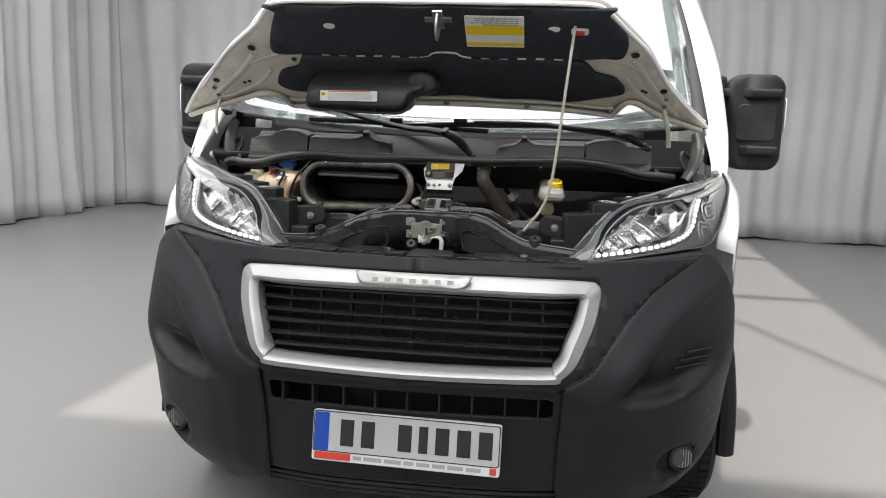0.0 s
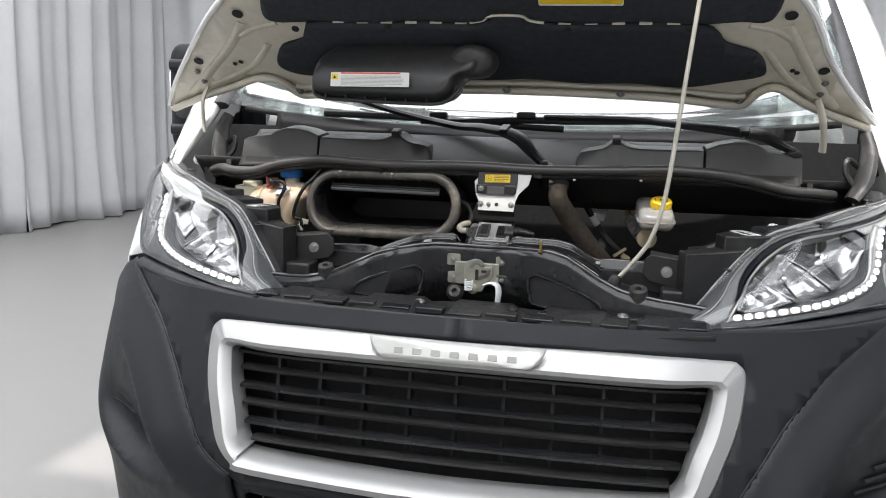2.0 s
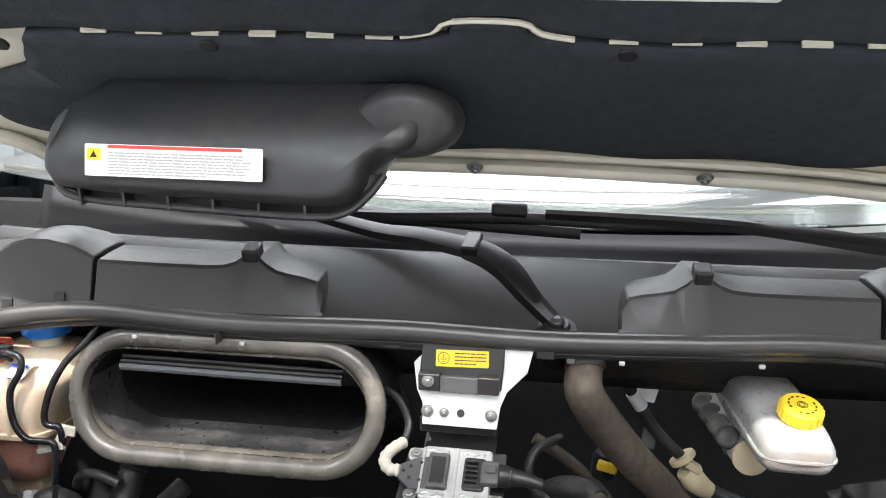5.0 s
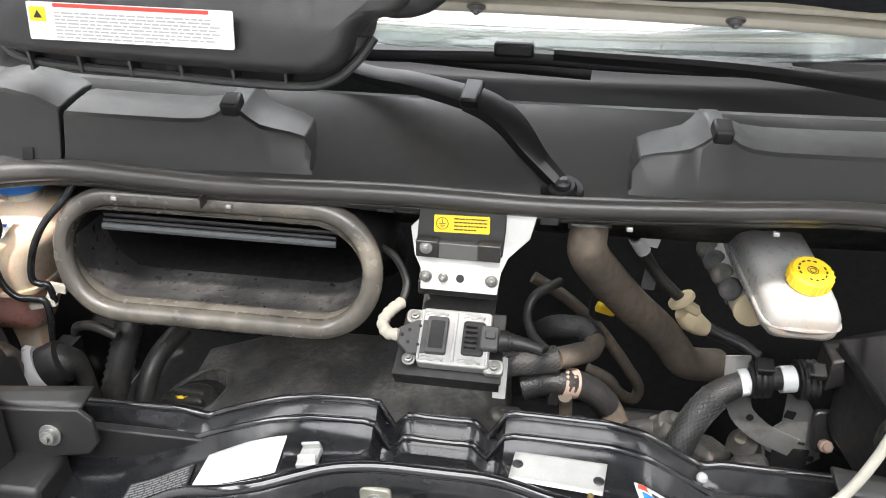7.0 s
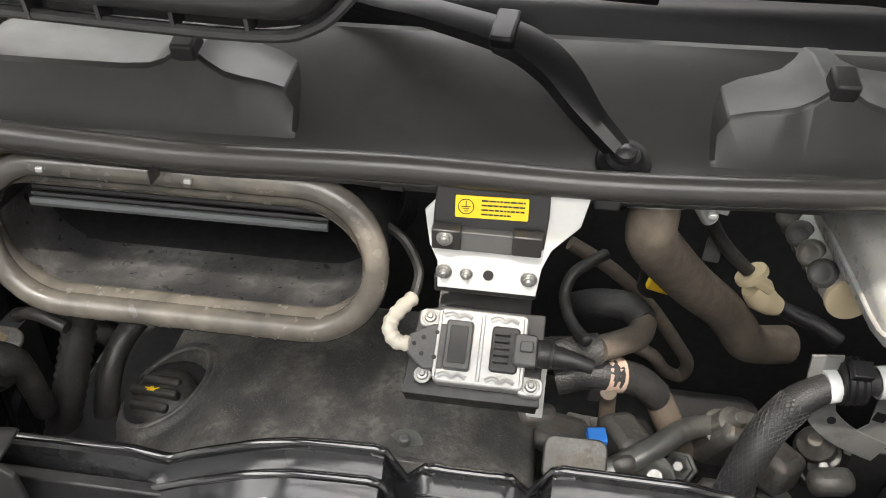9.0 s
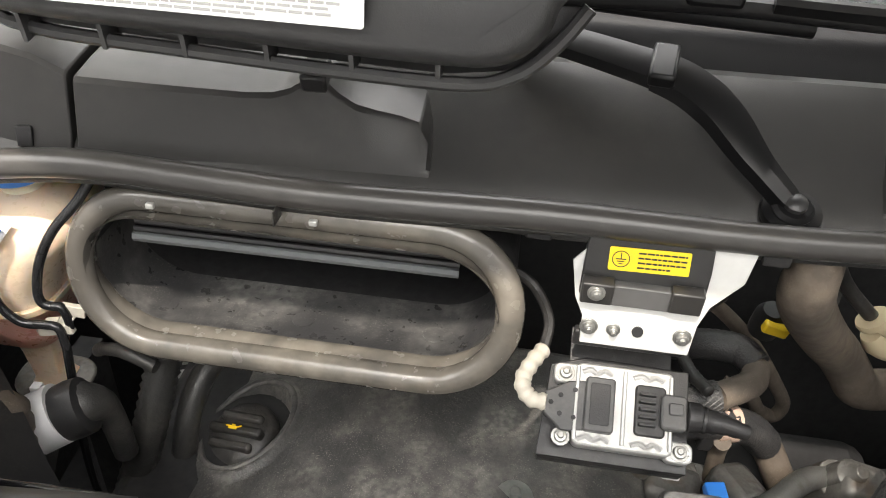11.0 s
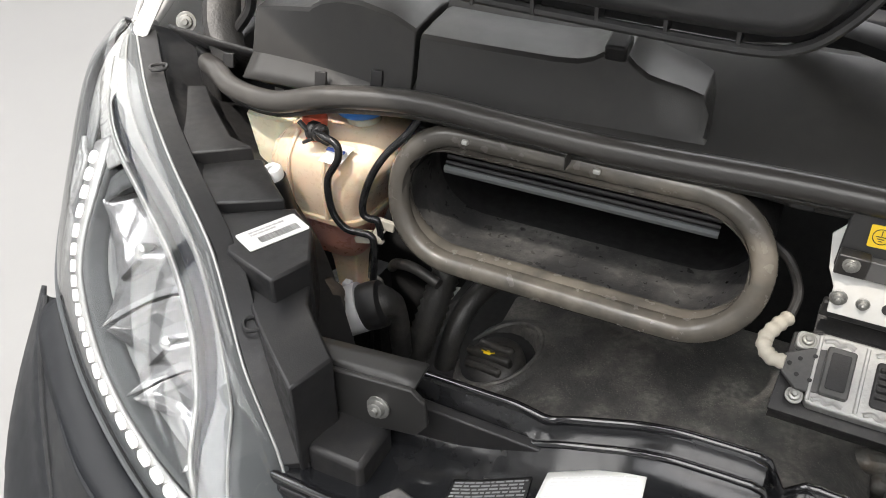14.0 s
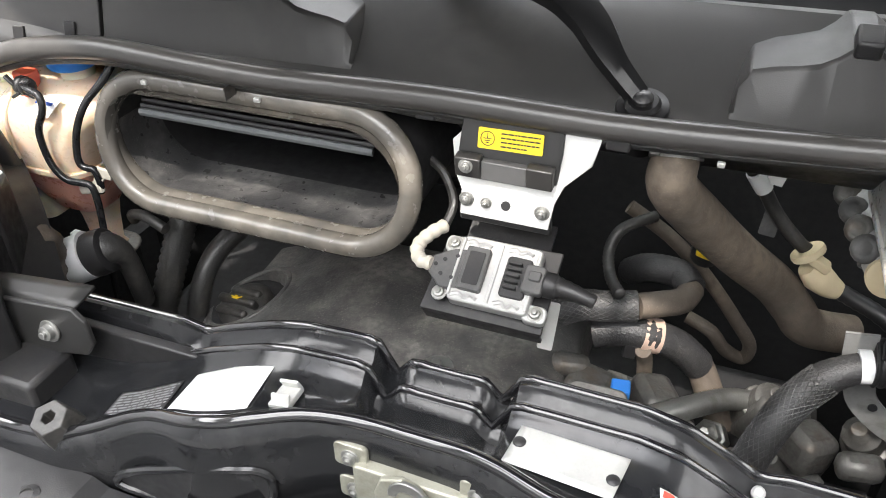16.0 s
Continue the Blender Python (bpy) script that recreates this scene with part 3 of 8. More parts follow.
    # lower centre panel with the long slot
    def lower(x, z):
        y = front_y(CX + x, z) + 0.012
        return (CX + x, y, z)
    for s in (1, -1):
        bm = bmesh.new()
        skin(bm, [(s * x, z) for x, z in ((0, 0.722), (0.425, 0.722), (0.43, 0.43), (0.40, 0.415), (0, 0.415), (0, 0.636), (0.385, 0.636), (0.40, 0.645), (0.40, 0.69), (0.385, 0.70), (0, 0.70))], lower, 0.03)
        part("bumper_lower_panel", bm, M_BUMPER, van, solid=0.010)
    for k in range(-4, 5):
        x = 0.09 * k
        bm = box(bmesh.new(), (CX + x, front_y(CX + x, 0.67) + 0.03, 0.668), (0.005, 0.05, 0.066))
        part("slot_divider", bm, M_DARK, van, bevel=0.001)
    bm = bmesh.new()
    tube(bm, [(CX + x, front_y(CX + x, 0.63) + 0.008, 0.634) for x in (-0.4, -0.2, 0, 0.2, 0.4)], 0.006, 8, 3)
    part("slot_lip", bm, M_BUMPER, van)
    # lowest grille
    for k in range(4):
        z = 0.40 - 0.022 * k
        bm = bmesh.new()
        tube(bm, [(CX + x, front_y(CX + x, z) + 0.03, z) for x in (-0.55, -0.3, 0, 0.3, 0.55)], 0.008, 8, 4)
        part("lower_grille_bar", bm, M_BLACK, van)
    # near-black boxes that close the view behind the bumper, shade in their colour
    bm = bmesh.new()
    box(bm, (CX, 0.20, 0.66), (1.25, 0.16, 0.66))
    part("radiator", bm, M_DARK, van)
    bm = bmesh.new()
    box(bm, (CX, 3.2, 0.42), (1.6, 4.6, 0.3))
    box(bm, (CX, 0.75, 0.40), (1.2, 0.9, 0.16))
    part("underbody", bm, M_DARK, van)

def build_grille():
    # satin frame: outline rings from outside to inside, with a bevelled face
    out = ((-0.30, 1.014), (0.30, 1.014), (0.47, 1.008), (0.505, 1.000), (0.517, 0.975), (0.505, 0.905), (0.478, 0.84), (0.455, 0.795), (0.42, 0.763), (0.37, 0.747), (0, 0.742),
           (-0.37, 0.747), (-0.42, 0.763), (-0.455, 0.795), (-0.478, 0.84), (-0.505, 0.905), (-0.517, 0.975), (-0.505, 1.000), (-0.47, 1.008))
    half = ((0.30, 0.961), (0.440, 0.964), (0.455, 0.961), (0.459, 0.951), (0.446, 0.899), (0.426, 0.852), (0.411, 0.810), (0.393, 0.788), (0.360, 0.777))
    inn = ((-0.30, 0.961), *half, (0, 0.771), *((-x, z) for x, z in reversed(half[1:])))
    def ring(f, dy):
        pts = []
        for (a, b), (c, d) in zip(out, inn):
            x, z = a + (c - a) * f, b + (d - b) * f
            pts.append(Vector((CX + x, front_y(CX + x, z) + dy, z)))
        return spline(pts, 4, True)
    bm = bmesh.new()
    loft(bm, [ring(0, 0.02), ring(0, -0.006), ring(0.08, -0.014), ring(0.62, -0.024), ring(0.78, -0.018), ring(1.0, 0.0), ring(1.04, 0.05)], caps=False)
    frame_ob = part("grille_frame", bm, M_SILVER, van, "satin silver grille surround", smooth=30)
    bm = bmesh.new()
    loft(bm, [ring(-0.16, 0.004), ring(-0.14, -0.002), ring(-0.02, -0.002), ring(0.0, 0.006)], caps=False)
    part("grille_gap", bm, M_DARK, frame_ob)
    # badge strip
    bm = bmesh.new()
    poly = ((-0.165, 1.016), (-0.155, 0.994), (-0.135, 0.982), (0.135, 0.982), (0.155, 0.994), (0.165, 1.016))
    skin(bm, poly, lambda x, z: (CX + x, front_y(CX + x, z) - 0.026, z), 0.03)
    part("badge", bm, M_TAG, frame_ob, "raised metal badge strip", solid=0.006)
    for k in range(7):
        x = -0.105 + 0.035 * k
        bm = box(bmesh.new(), (CX + x, front_y(CX + x, 0.998) - 0.0305, 0.998), (0.017, 0.0018, 0.012), (-16, 0, 0))
        part("badge_mark", bm, M_TAG, frame_ob, bevel=0.0006)
    # bars
    back = 0.045
    for k in range(6):
        z = 0.800 + 0.030 * k
        w = float(np.interp(z, (0.79, 0.85, 0.95), (0.385, 0.42, 0.45)))
        bm = bmesh.new()
        sec = [[Vector((CX + x, front_y(CX + x, z) + back - 0.022 * (1 if k % 2 else 0.7), z + 0.004 * math.cos(abs(x) * 4))) + Vector(o) for o in ((0, -0.008, 0.003), (0, 0.0, 0.005), (0, 0.02, 0.004), (0, 0.02, -0.002), (0, -0.006, -0.003))] for x in (-w, -w * 0.8, -w * 0.5, 0, w * 0.5, w * 0.8, w)]
        loft(bm, sec)
        part("grille_bar", bm, M_GLOSS if k % 2 else M_BLACK, frame_ob)
    for k in range(9):
        x = -0.36 + 0.09 * k
        box_bm = bmesh.new()
        top = 0.955
        z0 = 0.785
        box(box_bm, (CX + x, front_y(CX + x, 0.87) + back + 0.022, (top + z0) / 2), (0.006, 0.03, top - z0), (-13, 0, 0))
        part("grille_upright", box_bm, M_DARK, frame_ob)

def build_plate():
    plate = thing("number_plate", "white number plate in a dealer's frame on the bumper", "number plate", at=(CX + 0.003, -0.10, 0.55))
    o = Vector((CX + 0.003, -0.107, 0.552))
    ux, uy = Vector((1, 0, 0)), Vector((0, 0.18, 1)).normalized()
    r = axes(ux, uy)
    part("plate_frame", prism(bmesh.new(), rrect(0.532, 0.142, 0.008), o - r @ Vector((0, 0, 0.022)), ux, uy, 0.024), M_PLATE, plate, bevel=0.002)
    part("plate_face", prism(bmesh.new(), rrect(0.522, 0.108, 0.006), o + r @ Vector((0, 0.012, 0)), ux, uy, 0.004), M_TAGWHITE, plate)
    part("plate_rim", prism(bmesh.new(), rrect(0.528, 0.114, 0.007), o + r @ Vector((0, 0.012, 0)), ux, uy, 0.0028), M_INKB, plate)
    part("country_band", prism(bmesh.new(), rrect(0.042, 0.106, 0.004), o + r @ Vector((-0.239, 0.012, 0.001)), ux, uy, 0.004), M_EUBLUE, plate)
    for x, w in ((-0.165, 0.045), (-0.105, 0.045), (-0.0, 0.045), (0.052, 0.03), (0.105, 0.045), (0.165, 0.045), (0.225, 0.045)):
        part("registration_bar", box(bmesh.new(), o + r @ Vector((x, 0.012, 0.0045)), (w * 0.85, 0.074, 0.001), r), M_INKB, plate)
    part("dealer_mark", prism(bmesh.new(), rrect(0.105, 0.020, 0.002), o + r @ Vector((-0.205, -0.0565, 0.001)), ux, uy, 0.002), M_RED, plate)
    print_lines("dealer_text", o + r @ Vector((0.035, -0.0565, 0.002)), ux, uy, 0.36, 0.012, 1, plate, M_INK, fill=1.0, gap=0.1)
    part("dealer_badge", prism(bmesh.new(), rrect(0.018, 0.018, 0.002), o + r @ Vector((0.248, -0.0565, 0.001)), ux, uy, 0.002), M_RED, plate)

# ---- headlamps: s runs from the inner tip to the rear, v from the lower edge to the upper ----
LAMP_LO = ((0.425, 0.083, 1.045), (0.527, 0.105, 1.053), (0.658, 0.168, 1.068), (0.768, 0.240, 1.078), (0.850, 0.310, 1.088), (0.902, 0.405, 1.155), (0.933, 0.50, 1.245), (0.928, 0.572, 1.280))
LAMP_HI = ((0.413, 0.150, 1.045), (0.454, 0.186, 1.088), (0.503, 0.217, 1.145), (0.578, 0.285, 1.203), (0.679, 0.360, 1.228), (0.770, 0.433, 1.250), (0.853, 0.512, 1.262), (0.918, 0.580, 1.284))
# across the lamp: the bright blade over the reflectors, and the running light's lower edge
BLADE = [tuple(p)[:2] for p in spline(((0.0, -0.02, 0), (0.085, 0.01, 0), (0.13, 0.34, 0), (0.21, 0.65, 0), (0.29, 0.77, 0), (0.36, 0.80, 0), (0.46, 0.79, 0), (0.58, 0.75, 0), (0.75, 0.60, 0), (1.0, 0.48, 0)), 8)]
STRIP = [tuple(p)[:2] for p in spline(((0.06, 0.20, 0), (0.12, 0.17, 0), (0.20, 0.125, 0), (0.30, 0.10, 0), (0.40, 0.12, 0), (0.47, 0.17, 0), (0.53, 0.27, 0), (0.59, 0.41, 0), (0.67, 0.54, 0), (0.75, 0.62, 0)), 8)]

def blade_v(s):
    return max(0.0, float(np.interp(s, [p[0] for p in BLADE], [p[1] for p in BLADE])))

def strip_v(s):
    return float(np.interp(s, [p[0] for p in STRIP], [p[1] for p in STRIP]))

def lamp_point(side):
    lo, hi = spline(LAMP_LO, 8), spline(LAMP_HI, 8)
    def at(s, v, d=0.0):
        i = min(0.9999, max(0, s)) * (len(lo) - 1)
        k, f = int(i), i - int(i)
        a, b = lo[k].lerp(lo[min(k + 1, len(lo) - 1)], f), hi[k].lerp(hi[min(k + 1, len(hi) - 1)], f)
        p = a.lerp(b, v)
        belly = math.sin(math.pi * min(1, max(0, v))) * (0.25 + 0.75 * math.sin(math.pi * min(1, max(0, s)) ** 0.7))
        p += Vector((0.42, -0.42, 0.75)).normalized() * (0.046 * belly)
        p += Vector((-0.25, 0.80, -0.45)).normalized() * d
        return Vector((CX + side * p.x, p.y, p.z))
    return at

def build_headlamp(side):
    at = lamp_point(side)
    lamp = thing("headlamp", "long clear headlamp with lit white daytime running strip", "headlamp", "headlamps")
    lamp.rotation_euler.z = TURN
    def band(s0, s1, v0, v1, d, nu=30, nv=6, wave=0.0, freq=40):
        return sheet(bmesh.new(), lambda u, v: at(u, v, d + wave * math.sin(freq * u)), nu, nv, (s0, s1), (v0, v1))
    part("lens", band(0, 1, 0, 1, 0, 40, 14), M_LENS, lamp, "clear plastic headlamp lens", smooth=80, solid=0.003).visible_shadow = False
    def ribbon(name, s0, s1, f0, f1, d0, d1, material, label="", nu=36, nv=4, parent=lamp, solid=0.003, smooth=60):
        """A band along the lamp between two lines f0(s), f1(s), at depths d0 to d1."""
        def fn(s, w):
            a, b = f0(s), f1(s)
            return at(s, a + (b - a) * w, d0 + (d1 - d0) * w)
        return part(name, sheet(bmesh.new(), fn, nu, nv, (s0, s1)), material, parent, label, smooth=smooth, solid=solid)
    bm = bmesh.new()
    n = 40
    edge = [(i / n, 0.0) for i in range(n)] + [(1.0, j / 6) for j in range(6)] + [(1 - i / n, 1.0) for i in range(n)] + [(0.0, 1 - j / 6) for j in range(6)]
    def deep(s, v):
        return 0.15 - 0.12 * smooth01((s - 0.35) / 0.2) * (1 - smooth01(v / 0.5))
    loft(bm, [[at(s, v, 0.002) for s, v in edge], [at(s, v, deep(s, v)) for s, v in edge]], caps=False)
    part("housing_rim", bm, M_BLACK, lamp, smooth=60)
    part("housing_back", sheet(bmesh.new(), lambda u, v: at(u, v, deep(u, v)), 30, 8, (0, 1), (0, 1)), M_GREYBAND, lamp)
    ribbon("lower_bezel", 0.06, 0.62, lambda s: 0.005, lambda s: strip_v(s) - 0.045, 0.006, 0.014, M_GREYBAND)
    # running light: a pale bar with one lit bead after another, turning up at its outer end
    strip = ribbon("running_light", 0.105, 0.68, lambda s: strip_v(s) - 0.038, lambda s: strip_v(s) + 0.038 + 0.05 * smooth01((s - 0.47) / 0.1), 0.014, 0.018, M_CHAMFER, "lit white daytime running light", 60, 2, solid=0.005)
    for k in range(22):
        s0 = 0.118 + 0.0252 * k
        p, q = at(s0, strip_v(s0) + 0.004, 0.008), at(s0 + 0.014, strip_v(s0 + 0.014) + 0.004, 0.008)
        ax = (q - p).normalized()
        up = (at(s0, strip_v(s0) + 0.05) - at(s0, strip_v(s0))).normalized()
        part("light_bead", prism(bmesh.new(), rrect((q - p).length * 1.25, 0.0115, 0.005, 3), (p + q) / 2, ax, axes(ax, up).col[1], 0.004), M_LED, strip, "lit white bead" if k == 0 else "")
    ribbon("bezel_step", 0.13, 0.66, lambda s: strip_v(s) + 0.042 + 0.05 * smooth01((s - 0.47) / 0.1), lambda s: min(blade_v(s) - 0.06, strip_v(s) + 0.085), 0.020, 0.046, M_GREYBAND, "dark grey bezel round the reflectors", solid=0.002)
    ribbon("bezel_wall", 0.13, 0.60, lambda s: min(blade_v(s) - 0.06, strip_v(s) + 0.085), lambda s: min(blade_v(s) - 0.05, strip_v(s) + 0.12), 0.046, 0.066, M_LAMPGREY, solid=0.002)
    rnd = random.Random(7)
    for s0, s1, nu, nv, jit in ((0.160, 0.268, 9, 6, 0.0045), (0.272, 0.372, 7, 6, 0.0045), (0.378, 0.580, 18, 9, 0.0016)):
        grid = [[rnd.uniform(-1, 1) * jit for _ in range(nv + 1)] for _ in range(nu + 1)]
        bm, rows = bmesh.new(), []
        for i in range(nu + 1):
            u = i / nu
            ss = s0 + (s1 - s0) * u
            lo_v, hi_v = strip_v(ss) + 0.105, blade_v(ss) - 0.035
            rows.append([bm.verts.new(at(ss, lo_v + (hi_v - lo_v) * j / nv, 0.078 - 0.030 * (2 * u - 1) ** 2 - 0.022 * (2 * j / nv - 1) ** 2 + grid[i][j])) for j in range(nv + 1)])
        for i in range(nu):
            for j in range(nv):
                bm.faces.new((rows[i][j], rows[i + 1][j], rows[i + 1][j + 1], rows[i][j + 1]))
        part("reflector", bm, M_REFLECT, lamp, "cut bright chrome reflector", smooth=6 if jit > 0.002 else 30, solid=0.002)
    for ss, r0 in ((0.46, 0.011), (0.315, 0.008)):
        c0, nrm = at(ss, 0.5 * (strip_v(ss) + blade_v(ss)) + 0.05, 0.060), (at(ss, 0.5) - at(ss, 0.5, 0.05)).normalized()
        bulb = part("bulb_shield", lathe(bmesh.new(), [(r0, -0.02), (r0, 0.006), (r0 * 0.8, 0.012), (r0 * 0.3, 0.015)], c0, nrm, 18), M_CHROME, lamp, "chrome bulb shield")
        part("shield_stem", tube(bmesh.new(), (c0, at(ss - 0.01, strip_v(ss) + 0.13, 0.058)), 0.003, 8, 1), M_BLACK, bulb)
    ribbon("bezel_hood", 0.10, 0.80, lambda s: blade_v(s) - 0.012, lambda s: blade_v(s) - 0.040, 0.018, 0.048, M_GREYBAND, "dark grey hood over the reflectors", nv=6, solid=0.002)
    ribbon("bezel_end", 0.575, 0.61, lambda s: strip_v(s) + 0.10, lambda s: blade_v(s) - 0.03, 0.030, 0.022, M_GREYBAND, nu=4, nv=6, solid=0.004)
    ribbon("bezel_blade", 0.085, 0.86, lambda s: blade_v(s) - 0.014, lambda s: blade_v(s) + 0.012, 0.016, 0.012, M_SILVER, "satin silver blade", solid=0.004)
    ribbon("dark_band", 0.12, 0.76, lambda s: blade_v(s) + 0.022, lambda s: blade_v(s) + (0.09 if s < 0.7 else 0.12), 0.020, 0.020, M_NAVY, "dark navy band")
    ribbon("pale_band", 0.0, 0.97, lambda s: blade_v(s) + (0.02 if s < 0.12 else 0.09), lambda s: 0.5 * (blade_v(s) + 0.09) + 0.485, 0.014, 0.010, M_LAMPGREY, "pale grey translucent band")
    ribbon("grey_band", 0.0, 0.97, lambda s: 0.5 * (blade_v(s) + 0.09) + 0.49, lambda s: 0.995, 0.006, 0.006, M_GREYBAND, "translucent grey upper band")
    bm = bmesh.new()
    tube(bm, [at(i / 14, 0.5 * (blade_v(i / 14) + 0.09) + 0.487, 0.004) for i in range(14)], 0.0014, 6, 3)
    part("band_edge", bm, M_SILVER, lamp)
    ribbon("brow_panel", 0.62, 0.985, lambda s: float(np.interp(s, (0.62, 0.75, 0.98), (0.60, 0.48, 0.05))), lambda s: blade_v(s) + 0.02 + 0.4 * smooth01((s - 0.75) / 0.1), 0.018, 0.016, M_LAMPWHITE, "bright silver brow panel")
    for c0, c1, w in ((0.665, 0.30, 0.036), (0.585, 0.14, 0.034)):
        for f in (1.0, 0.55):
            loop = [at(c0 + f * w * (0.9 * a + 0.55 * b), c1 + f * 0.10 * (b - 0.55 * a), 0.010) for a, b in ((-1, -0.8), (-0.9, 0.9), (0.0, 1.0), (0.9, 0.9), (1, -0.8), (0, -1))]
            part("side_marker", tube(bmesh.new(), loop, 0.0032, 8, 4, True), M_LAMPWHITE, lamp, "clear side marker")
    ribbon("corner_panel", 0.52, 0.98, lambda s: 0.01, lambda s: float(np.interp(s, (0.52, 0.75, 0.98), (0.2, 0.45, 0.05))), 0.016, 0.020, M_LAMPGREY)
    bm = bmesh.new()
    tube(bm, [at(i / 14, 1.0, -0.001) for i in range(15)], 0.0014, 8, 3)
    part("chrome_edge", bm, M_SILVER, lamp)
    bm = bmesh.new()
    tube(bm, [at(i / 14, 0.0, -0.001) for i in range(2, 15)], 0.0022, 8, 3)
    part("lens_rim", bm, M_GREYBAND, lamp)
    print_lines("moulded_text", at(0.37, 0.965, 0.003), at(0.31, 0.965) - at(0.43, 0.965), at(0.37, 0.99) - at(0.37, 0.94), 0.10, 0.0030, 1, lamp, M_LAMPGREY, fill=1.0, gap=0.3, up=0.001, word=0.4)
    return lamp

# ---- fenders, cab and cargo body ----
def build_body():
    for s in (1, -1):
        ys = (0.40, 0.50, 0.62, 0.80, 1.0, 1.3)
        def fender(u, v):
            y = 0.40 + 0.95 * u
            xo = float(np.interp(y, ys, (0.945, 0.975, 0.998, 1.012, 1.015, 1.012)))
            lo = float(np.interp(y, ys, (1.00, 0.93, 0.86, 0.62, 0.62, 0.62)))
            hi = float(np.interp(y, ys, (1.06, 1.20, 1.31, 1.40, 1.45, 1.50)))
            z = lo + (hi - lo) * v
            t = smooth01((v - 0.72) / 0.28)
            return Vector((CX + s * (xo - 0.055 * t), y + 0.01 * t, z))
        part("front_fender", sheet(bmesh.new(), fender, 26, 16), M_WHITE, van, smooth=70, solid=0.004)
        # inner lip behind the lamp, up to the hinge
        bm = bmesh.new()
        tube(bm, ((CX + s * 0.90, 0.56, 1.272), (CX + s * 0.905, 0.64, 1.33), (CX + s * 0.90, 0.74, 1.40)), 0.012, 10, 5, squash=0.6)
        part("fender_lip", bm, M_WHITE, van)
        # wheel arch trim and wheel
        bm = bmesh.new()
        tube(bm, [(CX + s * 1.0, 0.95 + 0.43 * math.cos(a), 0.36 + 0.43 * math.sin(a)) for a in (math.pi * (1.02 - k / 10) for k in range(11))], 0.028, 8, 3, squash=1.3)
        part("wheel_arch_trim", bm, M_BUMPER, van)
        wheel = part("front_wheel", lathe(bmesh.new(), [(0.20, -0.09), (0.235, -0.10), (0.32, -0.105), (0.342, -0.085), (0.345, 0), (0.342, 0.085), (0.32, 0.105), (0.235, 0.10), (0.20, 0.09)], (CX + s * 0.895, 0.95, 0.346), (s, 0, 0), 48), M_TYRE, van, "black treaded tyre")
        bm = bmesh.new()
        for k in range(60):
            a = 2 * math.pi * k / 60
            for o in (-0.065, -0.022, 0.022, 0.065):
                box(bm, (CX + s * 0.895 + o, 0.95 + 0.345 * math.cos(a), 0.346 + 0.345 * math.sin(a)), (0.034, 0.024, 0.007), (math.degrees(a) + 90, 0, 0))
        part("tread", bm, M_TYRE, wheel)
        part("rim", lathe(bmesh.new(), [(0.20, 0.06), (0.21, 0.09), (0.16, 0.05), (0.07, 0.08), (0.05, 0.085)], (CX + s * 0.895, 0.95, 0.346), (s, 0, 0), 32), M_STEEL, wheel)
        rear = lathe(bmesh.new(), [(0.03, -0.09), (0.32, -0.105), (0.345, -0.08), (0.345, 0.08), (0.32, 0.105), (0.20, 0.09), (0.03, 0.06)], (CX + s * 0.895, 4.55, 0.346), (s, 0, 0), 40)
        part("rear_wheel", rear, M_TYRE, van)
        # cab door and window
        bm = bmesh.new()
        sheet(bm, lambda u, v: Vector((CX + s * (1.005 + 0.02 * math.sin(math.pi * v)), 1.34 + 1.0 * u, 0.40 + 1.08 * v)), 4, 10)
        part("cab_door", bm, M_WHITE, van, solid=0.01)
        bm = bmesh.new()
        bm.faces.new([bm.verts.new((CX + s * x, y, z)) for x, y, z in ((0.985, 1.06, 1.50), (0.985, 2.33, 1.49), (0.90, 2.33, 2.16), (0.90, 1.78, 2.14))])
        part("door_window", bm, M_GLASS, van, solid=0.004)
        bm = bmesh.new()
        tube(bm, ((CX + s * 0.935, 0.62, 1.27), (CX + s * 0.940, 0.80, 1.41), (CX + s * 0.935, 1.10, 1.66), (CX + s * 0.90, 1.45, 1.93), (CX + s * 0.85, 1.80, 2.19)), (0.015, 0.040, 0.052, 0.052, 0.052), 12, 6, squash=0.8)
        part("roof_pillar", bm, M_WHITE, van)
        bm = bmesh.new()
        tube(bm, ((CX + s * 0.895, 0.815, 1.435), (CX + s * 0.885, 1.10, 1.675), (CX + s * 0.85, 1.45, 1.955), (CX + s * 0.80, 1.80, 2.215)), 0.030, 10, 6, squash=0.5)
        part("screen_seal", bm, M_BLACK, van)
    # cargo body and cab roof
    prof = [(p[0], p[1]) for p in rrect(2.03, 2.05, 0.16, 6)]
    bm = bmesh.new()
    secs = []
    for y, k in ((2.34, 1.0), (5.80, 1.0), (5.88, 0.97)):
        secs.append([Vector((CX + x * k, y, 1.43 + z * k)) for x, z in prof])
    loft(bm, secs)
    part("cargo_body", bm, M_WHITE, van, bevel=0.004)
    bm = bmesh.new()
    sheet(bm, lambda u, v: Vector((CX + (v - 0.5) * 2 * (0.84 + 0.12 * u), 1.80 + 0.56 * u + 0.12 * abs(2 * v - 1) ** 2 * (1 - u), 2.215 + 0.21 * u ** 0.6 - 0.10 * abs(2 * v - 1) ** 4)), 8, 16)
    part("cab_roof", bm, M_WHITE, van, solid=0.01)
    # windscreen and dashboard
    def screen(u, v):
        x = (u - 0.5) * 2
        w = 0.895 - 0.085 * v
